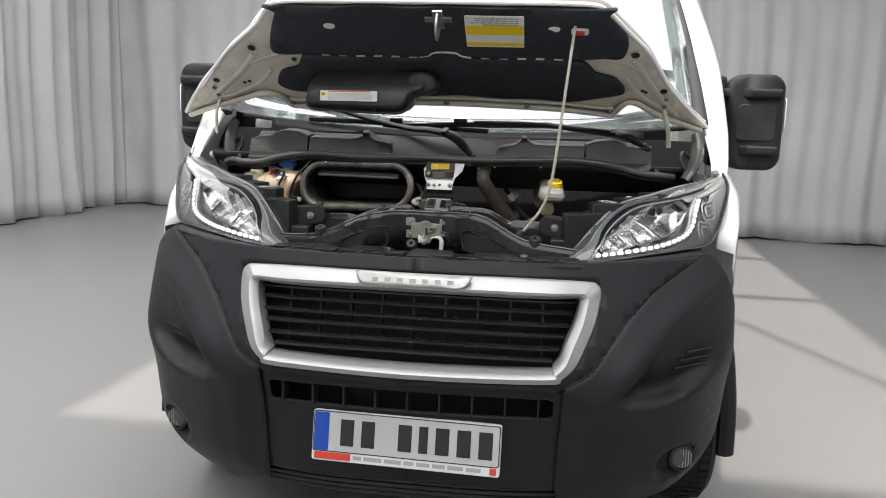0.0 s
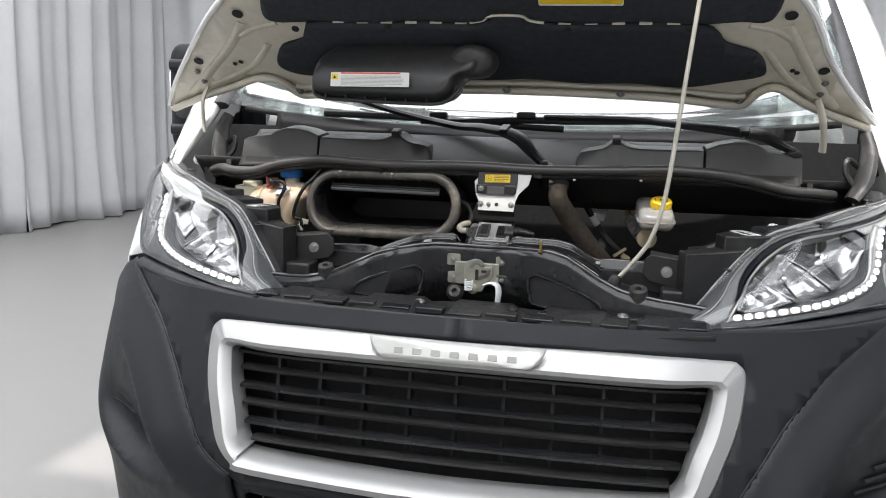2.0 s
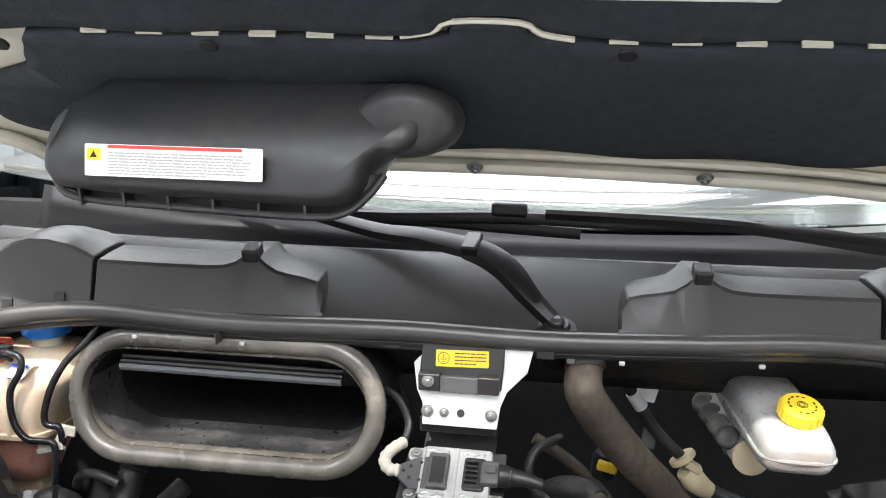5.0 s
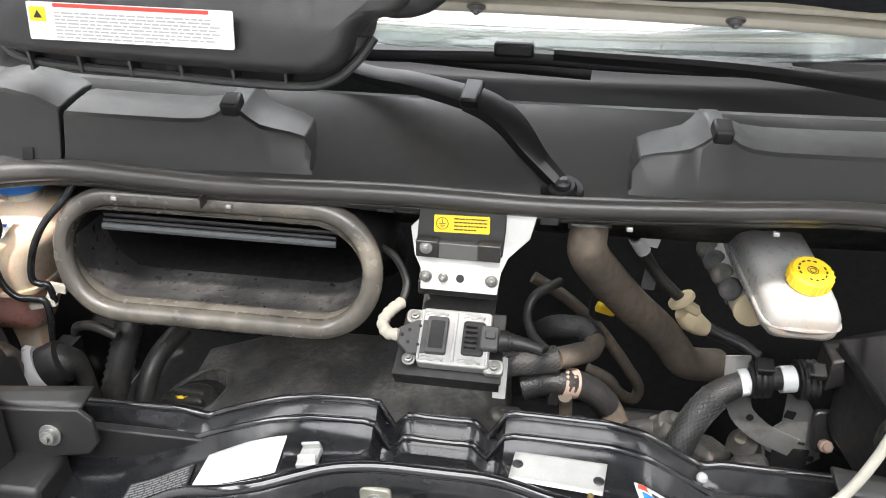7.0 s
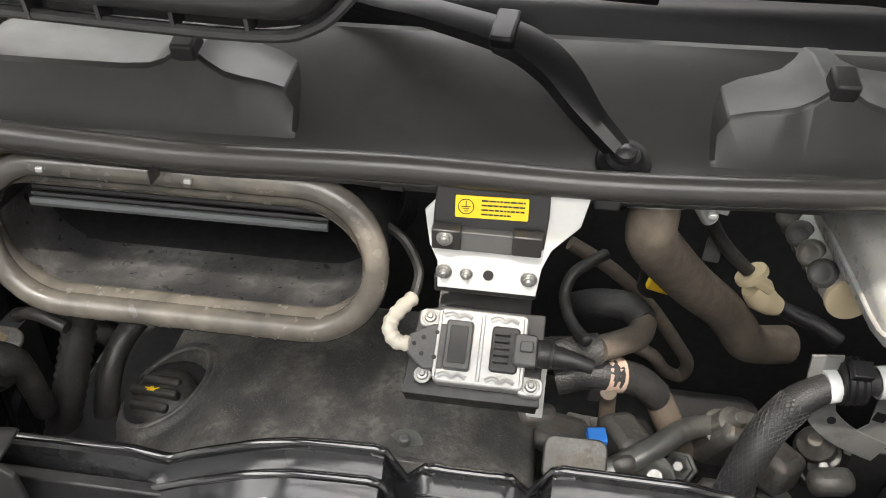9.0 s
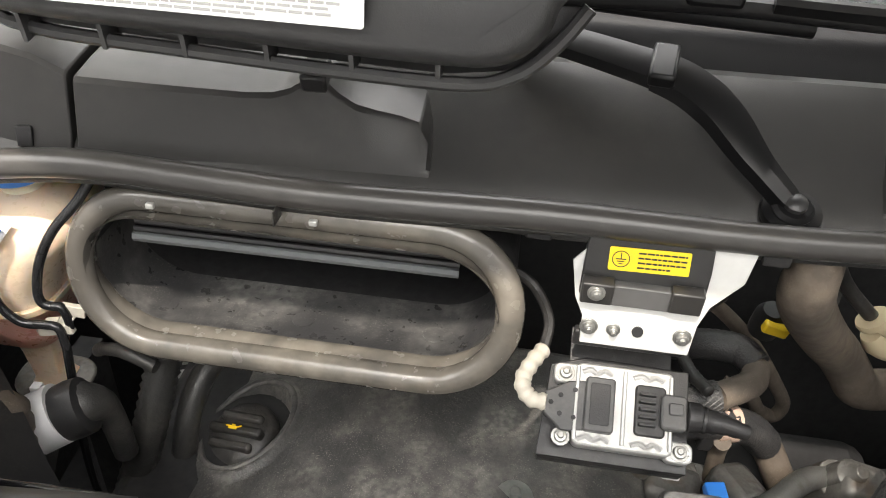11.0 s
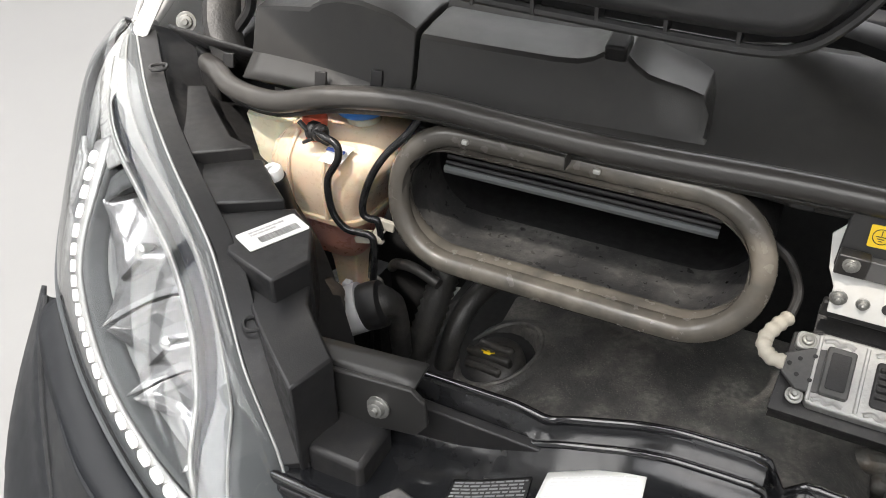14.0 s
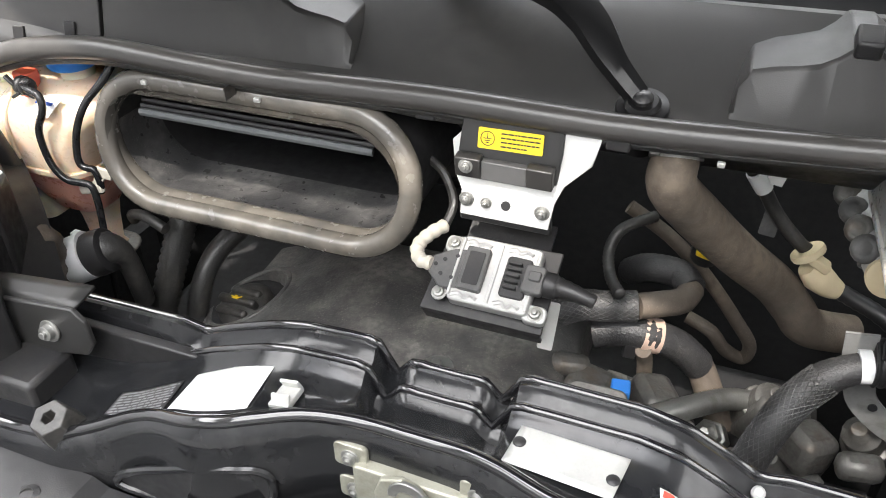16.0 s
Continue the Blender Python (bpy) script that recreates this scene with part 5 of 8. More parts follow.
def build_wiper(pivot, arm, blade):
    w = thing("wiper", "black windscreen wiper resting on the scuttle", "wiper", "windscreen wipers", at=pivot, shift=(0, 0, 0))
    p = Vector(pivot)
    head = part("wiper_head", lathe(bmesh.new(), [(0.016, -0.05), (0.016, -0.004), (0.017, 0.007), (0.014, 0.011)], p, (0, -0.35, 0.94), 20), M_WIPER, w)
    part("pivot_cap", lathe(bmesh.new(), [(0.0095, 0.010), (0.0095, 0.015), (0.006, 0.018), (0.001, 0.0185)], p, (0, -0.35, 0.94), 18), M_BLACK, w)
    up = Vector((0, -0.5, 0.85))
    def strap(pts, widths, thick):
        line = spline(pts, 6)
        secs = []
        for i, q in enumerate(line):
            t = (line[min(i + 1, len(line) - 1)] - line[max(0, i - 1)]).normalized()
            side = t.cross(up).normalized()
            nrm = side.cross(t)
            wd = float(np.interp(i / (len(line) - 1), np.linspace(0, 1, len(widths)), widths))
            secs.append([q + side * a * wd + nrm * b * thick for a, b in ((-1, -1), (-0.8, 0.6), (0, 1), (0.8, 0.6), (1, -1))])
        return loft(bmesh.new(), secs)
    low = [p + Vector((-0.004, 0.0, 0.012))] + [p.lerp(Vector(arm[1]), f) + Vector((dx, dy, dz)) for f, dx, dy, dz in ((0.28, 0, -0.002, 0.012), (0.55, 0.002, 0.006, 0.016), (0.80, 0.004, 0.006, 0.009))] + [Vector(arm[1])]
    part("wiper_arm", strap(low, (0.011, 0.013, 0.018, 0.020, 0.020, 0.019), 0.007), M_WIPER, w, smooth=30)
    part("pivot_flange", lathe(bmesh.new(), [(0.024, -0.004), (0.025, 0.0), (0.024, 0.004), (0.016, 0.006), (0.013, 0.004)], p, (0, -0.35, 0.94), 28), M_WIPER, w)
    part("wiper_arm_rod", strap([Vector(a) for a in arm[1:]], (0.018, 0.015, 0.012, 0.009, 0.007), 0.006), M_WIPER, w, smooth=30)
    part("arm_joint", box(bmesh.new(), Vector(arm[1]) + Vector((0.004, 0, 0.003)), (0.022, 0.041, 0.014), (22, 0, -8)), M_WIPER, w, bevel=0.003)
    part("wiper_blade", tube(bmesh.new(), blade, 0.0075, 8, 5, squash=1.3), M_WIPER, w)
    mid = Vector(blade[len(blade) // 2])
    part("blade_adapter", box(bmesh.new(), mid + Vector((0, -0.008, 0.012)), (0.05, 0.022, 0.020)), M_WIPER, w, bevel=0.005)

# ---- front of the bay ----
XM_X = (-0.50, -0.44, -0.38, -0.33, -0.29, -0.225, -0.17, -0.137, -0.09, -0.03, 0.03, 0.09, 0.168, 0.20, 0.235, 0.275, 0.31, 0.35, 0.40, 0.50)
XM_Z = (1.065, 1.068, 1.072, 1.080, 1.094, 1.124, 1.145, 1.153, 1.156, 1.155, 1.155, 1.158, 1.157, 1.150, 1.132, 1.108, 1.090, 1.078, 1.070, 1.065)

def build_crossmember():
    cm = thing("lock_carrier", "glossy black pressed steel crossmember with stickers", "crossmember", shift=(0.010, 0.001, 0.0))
    prof = ((0.302, -0.07), (0.303, 0.0), (0.298, 0.006), (0.290, 0.006), (0.284, -0.004), (0.278, -0.006), (0.272, -0.001), (0.264, -0.004), (0.255, -0.011), (0.225, -0.013), (0.200, -0.012), (0.188, -0.005), (0.179, -0.002), (0.171, -0.007), (0.167, -0.022), (0.165, -0.06), (0.162, -0.13))
    secs = []
    for i in range(121):
        x = -0.50 + i / 120
        top = float(np.interp(x, XM_X, XM_Z))
        rear = max(top, float(np.interp(x, (-0.5, -0.40, -0.28, -0.2, 0.2, 0.28, 0.42, 0.5), (1.110, 1.113, 1.117, 1.10, 1.10, 1.122, 1.120, 1.115))))
        notch = max(smooth01(1.6 - abs(x + 0.052) / 0.010), smooth01(1.6 - abs(x - 0.052) / 0.010))
        row = []
        slim = 0.40 * smooth01((0.20 - abs(x)) / 0.17)
        for y, dz in prof:
            if y < 0.268:
                y += (0.268 - y) * slim
            f = smooth01((y - 0.268) / 0.02)
            z = top * (1 - f) + rear * f + dz - (0.030 * notch + 0.014 * smooth01((0.064 - abs(x)) / 0.014) * (1 - notch)) * smooth01((y - 0.225) / 0.03)
            lip = 0.006 * math.sin(20 * x) * smooth01((0.20 - y) / 0.02)
            wave = -0.007 * math.sin(27 * (x - 0.02)) * smooth01((0.215 - y) / 0.03) * smooth01((0.30 - abs(x)) / 0.1)
            bulge = -0.015 * smooth01((abs(x) - 0.25) / 0.1) * smooth01((0.20 - y) / 0.02)
            row.append(Vector((x + 0.006, y + bulge + wave, z + lip * 0.6)))
        secs.append(row)
    bm = bmesh.new()
    loft(bm, secs, closed=False)
    part("crossmember", bm, M_GLOSS, cm, smooth=50, solid=0.003)
    for k, rad in ((12, 0.0062), (6, 0.0042), (2, 0.0042)):
        part("rolled_bead", tube(bmesh.new(), [row[k] for row in secs[::2]], rad, 10, 2), M_BEAD, cm, smooth=80)
    # openings in its face, with rolled rims
    for s in (1, -1):
        tri = ((s * 0.265, 1.050), (s * 0.255, 1.078), (s * 0.15, 1.116), (s * 0.125, 1.114), (s * 0.118, 1.10), (s * 0.122, 1.075), (s * 0.14, 1.052))
        rim = [Vector((0.01 + a, 0.1585 + 0.042 * smooth01((0.20 - abs(a)) / 0.17), b - 0.012)) for a, b in tri]
        part("face_opening_rim", tube(bmesh.new(), rim, 0.004, 8, 4, True), M_GLOSS, cm)
        bm = bmesh.new()
        skin(bm, [(q.x, q.z) for q in spline(rim, 4, True)], lambda x, z: Vector((x, 0.1590 + 0.042 * smooth01((0.20 - abs(x - 0.01)) / 0.17), z)), 0.03)
        part("face_opening", bm, M_DARK, cm)
        # bump stop towers
        c = Vector((0.012 + s * 0.346, 0.180, 1.054))
        ax = Vector((0, -0.35, 0.94)).normalized()
        tw = part("bonnet_stop", lathe(bmesh.new(), [(0.026, -0.045), (0.025, 0.0), (0.019, 0.040), (0.018, 0.044), (0.007, 0.045), (0.007, 0.03)], c, ax, 6 if s < 0 else 18), M_RUBBER, cm, smooth=25, bevel=0.001)
        box_bm = box(bmesh.new(), c + Vector((s * 0.01, 0.03, -0.045)), (0.10, 0.10, 0.03))
        part("stop_base", box_bm, M_GLOSS, cm, bevel=0.006)
        # arm to the headlamp
        arm = [(0.003 + s * (a + 0.014), b) for a, b in ((0.355, 1.155), (0.342, 1.143), (0.340, 1.115), (0.352, 1.098), (0.41, 1.085), (0.465, 1.058), (0.515, 1.02), (0.545, 1.06), (0.54, 1.125), (0.515, 1.136), (0.45, 1.144))]
        bm = bmesh.new()
        prism(bm, arm, (0.008, 0.247, 0), (1, 0, 0), (0, 0, 1), 0.006)
        a_ob = part("lamp_arm", bm, M_COWL, cm, "dull black plate arm", bevel=0.0015)
        bm = bmesh.new()
        sheet(bm, lambda u, v: Vector((0.011 + s * (0.369 + 0.18 * u), 0.247 + 0.03 * v, 1.153 - 0.022 * u + 0.004 * v)), 8, 3)
        part("arm_flange", bm, M_COWL, cm, solid=0.004)
        bolt("arm_bolt", (0.011 + s * 0.404, 0.240, 1.120), (0, -1, 0.15), 0.0082, 0.008, a_ob)
        bolt("side_screw", (0.010 + s * 0.415, 0.19, 1.045), (0, -1, 0.2), 0.009, 0.009, cm)
        part("side_stay", box(bmesh.new(), (0.010 + s * 0.425, 0.22, 1.03), (0.06, 0.06, 0.12)), M_BLACK, cm, bevel=0.006)
    bm = bmesh.new()
    box(bm, (CX, 0.27, 1.075), (1.04, 0.012, 0.075))
    part("rear_web", bm, M_BLACK, cm, bevel=0.002)
    for x in (0.210, 0.268):
        part("rivet", lathe(bmesh.new(), [(0.0055, -0.003), (0.0055, 0.001), (0.003, 0.003)], (x, 0.282, 1.137 - 0.25 * (x - 0.21)), (0, -0.5, 1), 12), M_ALU, cm)
    # stickers and tags on the sloping top
    def top_z(x):
        return float(np.interp(x - 0.006, XM_X, XM_Z)) - 0.0105
    def sticker(name, corners, material, label, lift=0.001):
        bm = bmesh.new()
        a, b, c, d = [Vector((x, y, 0)) for x, y in corners]
        def fn(u, v):
            p = a.lerp(b, u).lerp(d.lerp(c, u), v)
            return Vector((p.x, p.y, top_z(p.x) + lift))
        sheet(bm, fn, 10, 6)
        return part(name, bm, material, cm, label, solid=0.0006), fn
    def marks(fn, rows, u0, u1, v0, v1, seed, material, parent, hgt=0.45):
        rnd = random.Random(seed)
        bm = bmesh.new()
        for k in range(rows):
            v = v0 + (v1 - v0) * (k + 0.5) / rows
            u = u0
            while u < u1 - 0.03:
                l = min(rnd.uniform(0.04, 0.14), u1 - u)
                q = [fn(u, v), fn(u + l, v), fn(u + l, v + hgt * (v1 - v0) / rows), fn(u, v + hgt * (v1 - v0) / rows)]
                bm.faces.new([bm.verts.new(p + Vector((0, 0, 0.0006))) for p in q])
                u += l + 0.02
        part("printed_line", bm, material, parent)
    ob, fn = sticker("white_sticker", ((-0.226, 0.246), (-0.146, 0.264), (-0.139, 0.189), (-0.226, 0.180)), M_PAPER, "white paper sticker with grey print")
    marks(fn, 14, 0.08, 0.92, 0.08, 0.95, 2, mat("pale_print", (0.60, 0.60, 0.60), 0.7, vary=0.02), ob)
    ob, fn = sticker("dark_sticker", ((-0.308, 0.228), (-0.238, 0.240), (-0.232, 0.200), (-0.304, 0.189)), M_BLACK, "worn black sticker with white print")
    marks(fn, 9, 0.03, 0.97, 0.03, 0.97, 6, M_LAMPGREY, ob, 0.5)
    ob, fn = sticker("rating_plate", ((0.084, 0.266), (0.172, 0.260), (0.165, 0.214), (0.078, 0.220)), M_TAG, "bare aluminium rating plate with two rivets", 0.002)
    for u, v in ((0.06, 0.5), (0.94, 0.62)):
        p = fn(u, v)
        part("plate_rivet", lathe(bmesh.new(), [(0.0055, -0.001), (0.0055, 0.001), (0.003, 0.0025)], p, (0, 0, 1), 12), M_BLACK, ob)
    ob, fn = sticker("blue_sticker", ((0.196, 0.243), (0.272, 0.236), (0.279, 0.206), (0.202, 0.213)), M_PAPER, "white and blue sticker")
    sticker("blue_field", [tuple(fn(u, v).xy) for u, v in ((0.06, 0.34), (0.36, 0.34), (0.36, 0.90), (0.06, 0.90))], M_BLUE, "", 0.0018)
    sticker("red_mark", [tuple(fn(u, v).xy) for u, v in ((0.04, 0.05), (0.14, 0.05), (0.16, 0.25), (0.02, 0.25))], M_RED, "", 0.0018)
    marks(fn, 1, 0.2, 0.45, 0.05, 0.28, 5, M_INKB, ob, 0.6)
    # cable clip on top
    z = top_z(-0.112)
    bm = bmesh.new()
    box(bm, (-0.112, 0.222, z + 0.003), (0.020, 0.026, 0.006), (0, -10, 0))
    box(bm, (-0.112, 0.232, z + 0.009), (0.018, 0.003, 0.012), (20, -10, 0))
    box(bm, (-0.112, 0.214, z + 0.008), (0.018, 0.003, 0.010), (-25, -10, 0))
    part("cable_clip", bm, M_TAG, cm, bevel=0.001)
    bm = bmesh.new()
    lathe(bm, [(0.0055, 0), (0.0055, 0.005), (0.0028, 0.006), (0.0028, 0.024), (0.0018, 0.026)], (0.150, 0.182, top_z(0.15) + 0.008), (0, 0, 1), 10)
    part("brass_stud", bm, mat("brass", (0.30, 0.21, 0.08), 0.35, metal=0.8), cm)

def build_latch():
    latch = thing("bonnet_latch", "grey zinc bonnet latch with white release lever on the crossmember", "latch", at=(0.012, 0.158, 1.09), shift=(0.010, 0.050, -0.006))
    y = 0.146
    bm = bmesh.new()
    prism(bm, ((-0.018, 1.128), (0.0, 1.135), (0.014, 1.130), (0.022, 1.118), (0.040, 1.120), (0.042, 1.098), (0.030, 1.085), (0.018, 1.062), (-0.008, 1.060), (-0.022, 1.075), (-0.024, 1.11)), (0.006, y, 0), (1, 0, 0), (0, 0, 1), 0.006)
    part("latch_plate", bm, M_LATCH, latch, bevel=0.0015)
    for x, z in ((-0.044, 1.128), (0.066, 1.128), (-0.042, 1.088), (0.066, 1.09)):
        part("latch_lug", prism(bmesh.new(), [(a, b) for a, b in rrect(0.030, 0.026, 0.005)], (x, y + 0.012, z), (1, 0, 0), (0, 0, 1), 0.005), M_LATCH, latch, bevel=0.001)
        bolt("latch_bolt", (x, y + 0.007, z), (0, -1, 0), 0.0055, 0.005, latch)
    hook = [(0.012 + 0.017 * math.cos(a), 1.118 + 0.017 * math.sin(a)) for a in (math.pi * (0.05 + k / 9) for k in range(10))]
    hook += [(0.012 + 0.009 * math.cos(a), 1.116 + 0.009 * math.sin(a)) for a in (math.pi * (1.0 - k / 9) for k in range(9))]
    part("latch_hook", prism(bmesh.new(), hook, (0, y - 0.004, 0), (1, 0, 0), (0, 0, 1), 0.004), M_STEEL, latch, bevel=0.0008)
    part("latch_slot", prism(bmesh.new(), rrect(0.007, 0.024, 0.003), (0.012, y - 0.0065, 1.100), (1, 0, 0), (0, 0, 1), 0.0012), M_DARK, latch)
    part("latch_slot", prism(bmesh.new(), rrect(0.016, 0.006, 0.002), (0.030, y - 0.0065, 1.108), (1, 0, 0), (0, 0, 1), 0.0012), M_DARK, latch)
    part("latch_pawl", prism(bmesh.new(), ((0.016, 1.088), (0.036, 1.096), (0.044, 1.112), (0.038, 1.114), (0.030, 1.102), (0.014, 1.096)), (0, y - 0.005, 0), (1, 0, 0), (0, 0, 1), 0.004), M_RUSTY, latch, bevel=0.0008)
    part("latch_side", box(bmesh.new(), (0.010, y + 0.008, 1.10), (0.10, 0.014, 0.05)), M_LATCH, latch, bevel=0.002)
    part("latch_spring", tube(bmesh.new(), [(-0.005 + 0.0085 * math.cos(k * 1.05), y - 0.010 + 0.0085 * math.sin(k * 1.05), 1.064 + 0.0006 * k) for k in range(40)], 0.0016, 6, 2), M_PLATE, latch)
    part("latch_pin", lathe(bmesh.new(), [(0.012, 0), (0.012, 0.005), (0.009, 0.007)], (0.004, y - 0.004, 1.068), (0, -1, 0), 16), M_LATCH, latch)
    bm = bmesh.new()
    tube(bm, ((0.030, y - 0.004, 1.078), (0.046, y - 0.010, 1.084), (0.060, y - 0.014, 1.080), (0.064, y - 0.018, 1.062), (0.062, y - 0.022, 1.040), (0.064, y - 0.028, 1.020), (0.080, y - 0.034, 1.012)), (0.009, 0.010, 0.011, 0.012, 0.010, 0.009, 0.007), 8, 5, squash=0.35)
    part("release_lever", bm, M_PLATE, latch, "white bent release lever")
    bm = bmesh.new()
    tube(bm, ((0.055, y + 0.004, 1.098), (0.09, y + 0.003, 1.096), (0.13, y + 0.005, 1.088)), 0.004, 8, 5)
    part("latch_cable", bm, M_RUBBER, latch)
    bm = bmesh.new()
    lathe(bm, [(0.020, 0.0), (0.020, 0.010), (0.013, 0.018), (0.006, 0.018), (0.006, 0.006)], (-0.038, 0.158, 1.052), (0, -0.9, 0.4), 18)
    part("rubber_grommet", bm, M_RUBBER, latch)

def build_shroud():
    sh = thing("radiator_shroud", "black notched plastic strip behind the grille top", "shroud", at=(CX, 0.1, 1.03))
    bm = bmesh.new()
    secs = []
    for i in range(61):
        x = -0.46 + 0.92 * i / 60
        z = 1.050 + 0.004 * (1 if (i // 4) % 3 else -1.2)
        y0 = front_y(CX + x, 1.05) + 0.03
        secs.append([Vector((CX + x, y, zz)) for y, zz in ((y0 - 0.024, 1.040), (y0 - 0.016, 1.048), (y0, z - 0.004), (y0 + 0.03, z + 0.004), (max(y0 + 0.05, 0.145), z), (max(y0 + 0.055, 0.16), 1.0))])
    loft(bm, secs, closed=False)
    part("strip", bm, M_BLACK, sh, smooth=20, solid=0.004)
    rnd = random.Random(21)
    for k in range(13):
        x = -0.42 + 0.07 * k
        y0 = front_y(CX + x, 1.05)
        part("strip_tab", box(bmesh.new(), (CX + x, y0 + 0.045, 1.053), (rnd.uniform(0.050, 0.066), rnd.uniform(0.034, 0.05), 0.008 + 0.004 * (k % 2)), (rnd.uniform(-3, 5), 0, 0)), M_BLACK if k % 4 else M_GLOSS, sh, bevel=0.002)
    for k in range(5):
        x = -0.34 + 0.17 * k
        part("strip_pocket", prism(bmesh.new(), rrect(0.07, 0.018, 0.006), (CX + x, front_y(CX + x, 1.05) + 0.078, 1.0555), (1, 0, 0), (0, 1, 0), 0.002), M_GLOSS, sh, bevel=0.001)
    for x, y in ((-0.078, 0.100), (0.322, 0.118), (-0.30, 0.11), (0.11, 0.10)):
        part("push_clip", lathe(bmesh.new(), [(0.011, 0), (0.011, 0.003), (0.006, 0.005), (0.005, 0.003)], (x, y, 1.054), (0, -0.2, 1), 14), M_STEEL if x in (-0.078, 0.322) else M_BLACK, sh)
    for s in (1, -1):
        part("lamp_guide", box(bmesh.new(), (CX + s * 0.425, 0.15, 1.045), (0.10, 0.11, 0.012), (0, s * -6, 0)), M_BLACK, sh, bevel=0.003)

def build_lamp_housing(s):
    h = thing("lamp_housing", "black plastic rear housing of a headlamp with barcode label", "lamp housing", "lamp housings", shift=(-0.003, -0.012, 0.006))
    o = CX * 0.5
    def slab(name, pts, z0, z1):
        return part(name, prism(bmesh.new(), [(o + s * a, b) for a, b in pts], (0, 0, z0), (1, 0, 0), (0, 1, 0), z1 - z0), M_BLACK, h, bevel=0.003)
    slab("front_block", ((0.448, 0.195), (0.435, 0.245), (0.50, 0.30), (0.545, 0.372), (0.575, 0.395), (0.655, 0.352), (0.56, 0.280), (0.50, 0.232)), 1.04, 1.165)
    slab("label_block", ((0.53, 0.285), (0.515, 0.33), (0.545, 0.378), (0.585, 0.405), (0.655, 0.357), (0.60, 0.305)), 1.06, 1.194)
    slab("middle_block", ((0.595, 0.40), (0.628, 0.425), (0.672, 0.463), (0.725, 0.435), (0.735, 0.40), (0.66, 0.358)), 1.05, 1.205)
    slab("rear_block", ((0.68, 0.458), (0.72, 0.468), (0.80, 0.53), (0.845, 0.57), (0.875, 0.555), (0.80, 0.462), (0.745, 0.405)), 1.06, 1.222)
    edge = [unseated(Matrix.Rotation(TURN, 3, "Z") @ lamp_point(s)(0.12 + 0.85 * i / 12, 1.0, 0.0), (-0.003, -0.012, 0.006)) for i in range(13)]
    bm = bmesh.new()
    loft(bm, [[p, p + Vector((-s * 0.020, 0.016, -0.004)), p + Vector((-s * 0.022, 0.018, -0.05)), p + Vector((0, 0, -0.05))] for p in edge])
    part("lens_flange", bm, M_BLACK, h, bevel=0.001)
    for k in (3, 10):
        p = edge[k] + Vector((-s * 0.016, 0.012, 0.006))
        part("flange_tab", tube(bmesh.new(), [p + Vector((0.012 * math.cos(a), 0.012 * math.sin(a), 0)) for a in (0, 1.57, 3.14, 4.71)], 0.0022, 6, 4, True), M_BLACK, h)
    c = Vector((o + s * 0.578, 0.353, 1.1945))
    ux = Vector((0.42, 0.90, 0)).normalized() if s < 0 else Vector((0.42, -0.90, 0)).normalized()
    uy = Vector((-ux.y, ux.x, 0))
    lab = part("barcode_label", prism(bmesh.new(), rrect(0.070, 0.036, 0.003), c, ux, uy, 0.001), M_PAPER, h, "white barcode label")
    bm = bmesh.new()
    r = axes(ux, uy)
    rnd = random.Random(3)
    x = -0.018
    while x < 0.028:
        w = rnd.choice((0.0006, 0.001, 0.0016))
        box(bm, c + r @ Vector((x, -0.006, 0.0012)), (w, 0.011, 0.0006), r)
        x += w + rnd.choice((0.0008, 0.0012))
    tagged(part("barcode", bm, M_INKB, lab), "fine black barcode lines", kind="stuff")
    print_lines("label_text", c + r @ Vector((0.0, 0.009, 0.0003)), ux, uy, 0.045, 0.010, 2, lab, M_INK, seed=5)
    w = Vector((s * 0.650 + o, 0.452, 1.192))
    part("white_screw", lathe(bmesh.new(), [(0.012, 0), (0.012, 0.010), (0.010, 0.013), (0.005, 0.013), (0.005, 0.009)], w + Vector((0, 0, 0.0)), (0, -0.2, 1), 18), M_PLATE, h, "white screw cap")
    part("screw_post", lathe(bmesh.new(), [(0.016, -0.06), (0.014, 0.0)], w, (0, -0.2, 1), 14), M_BLACK, h)

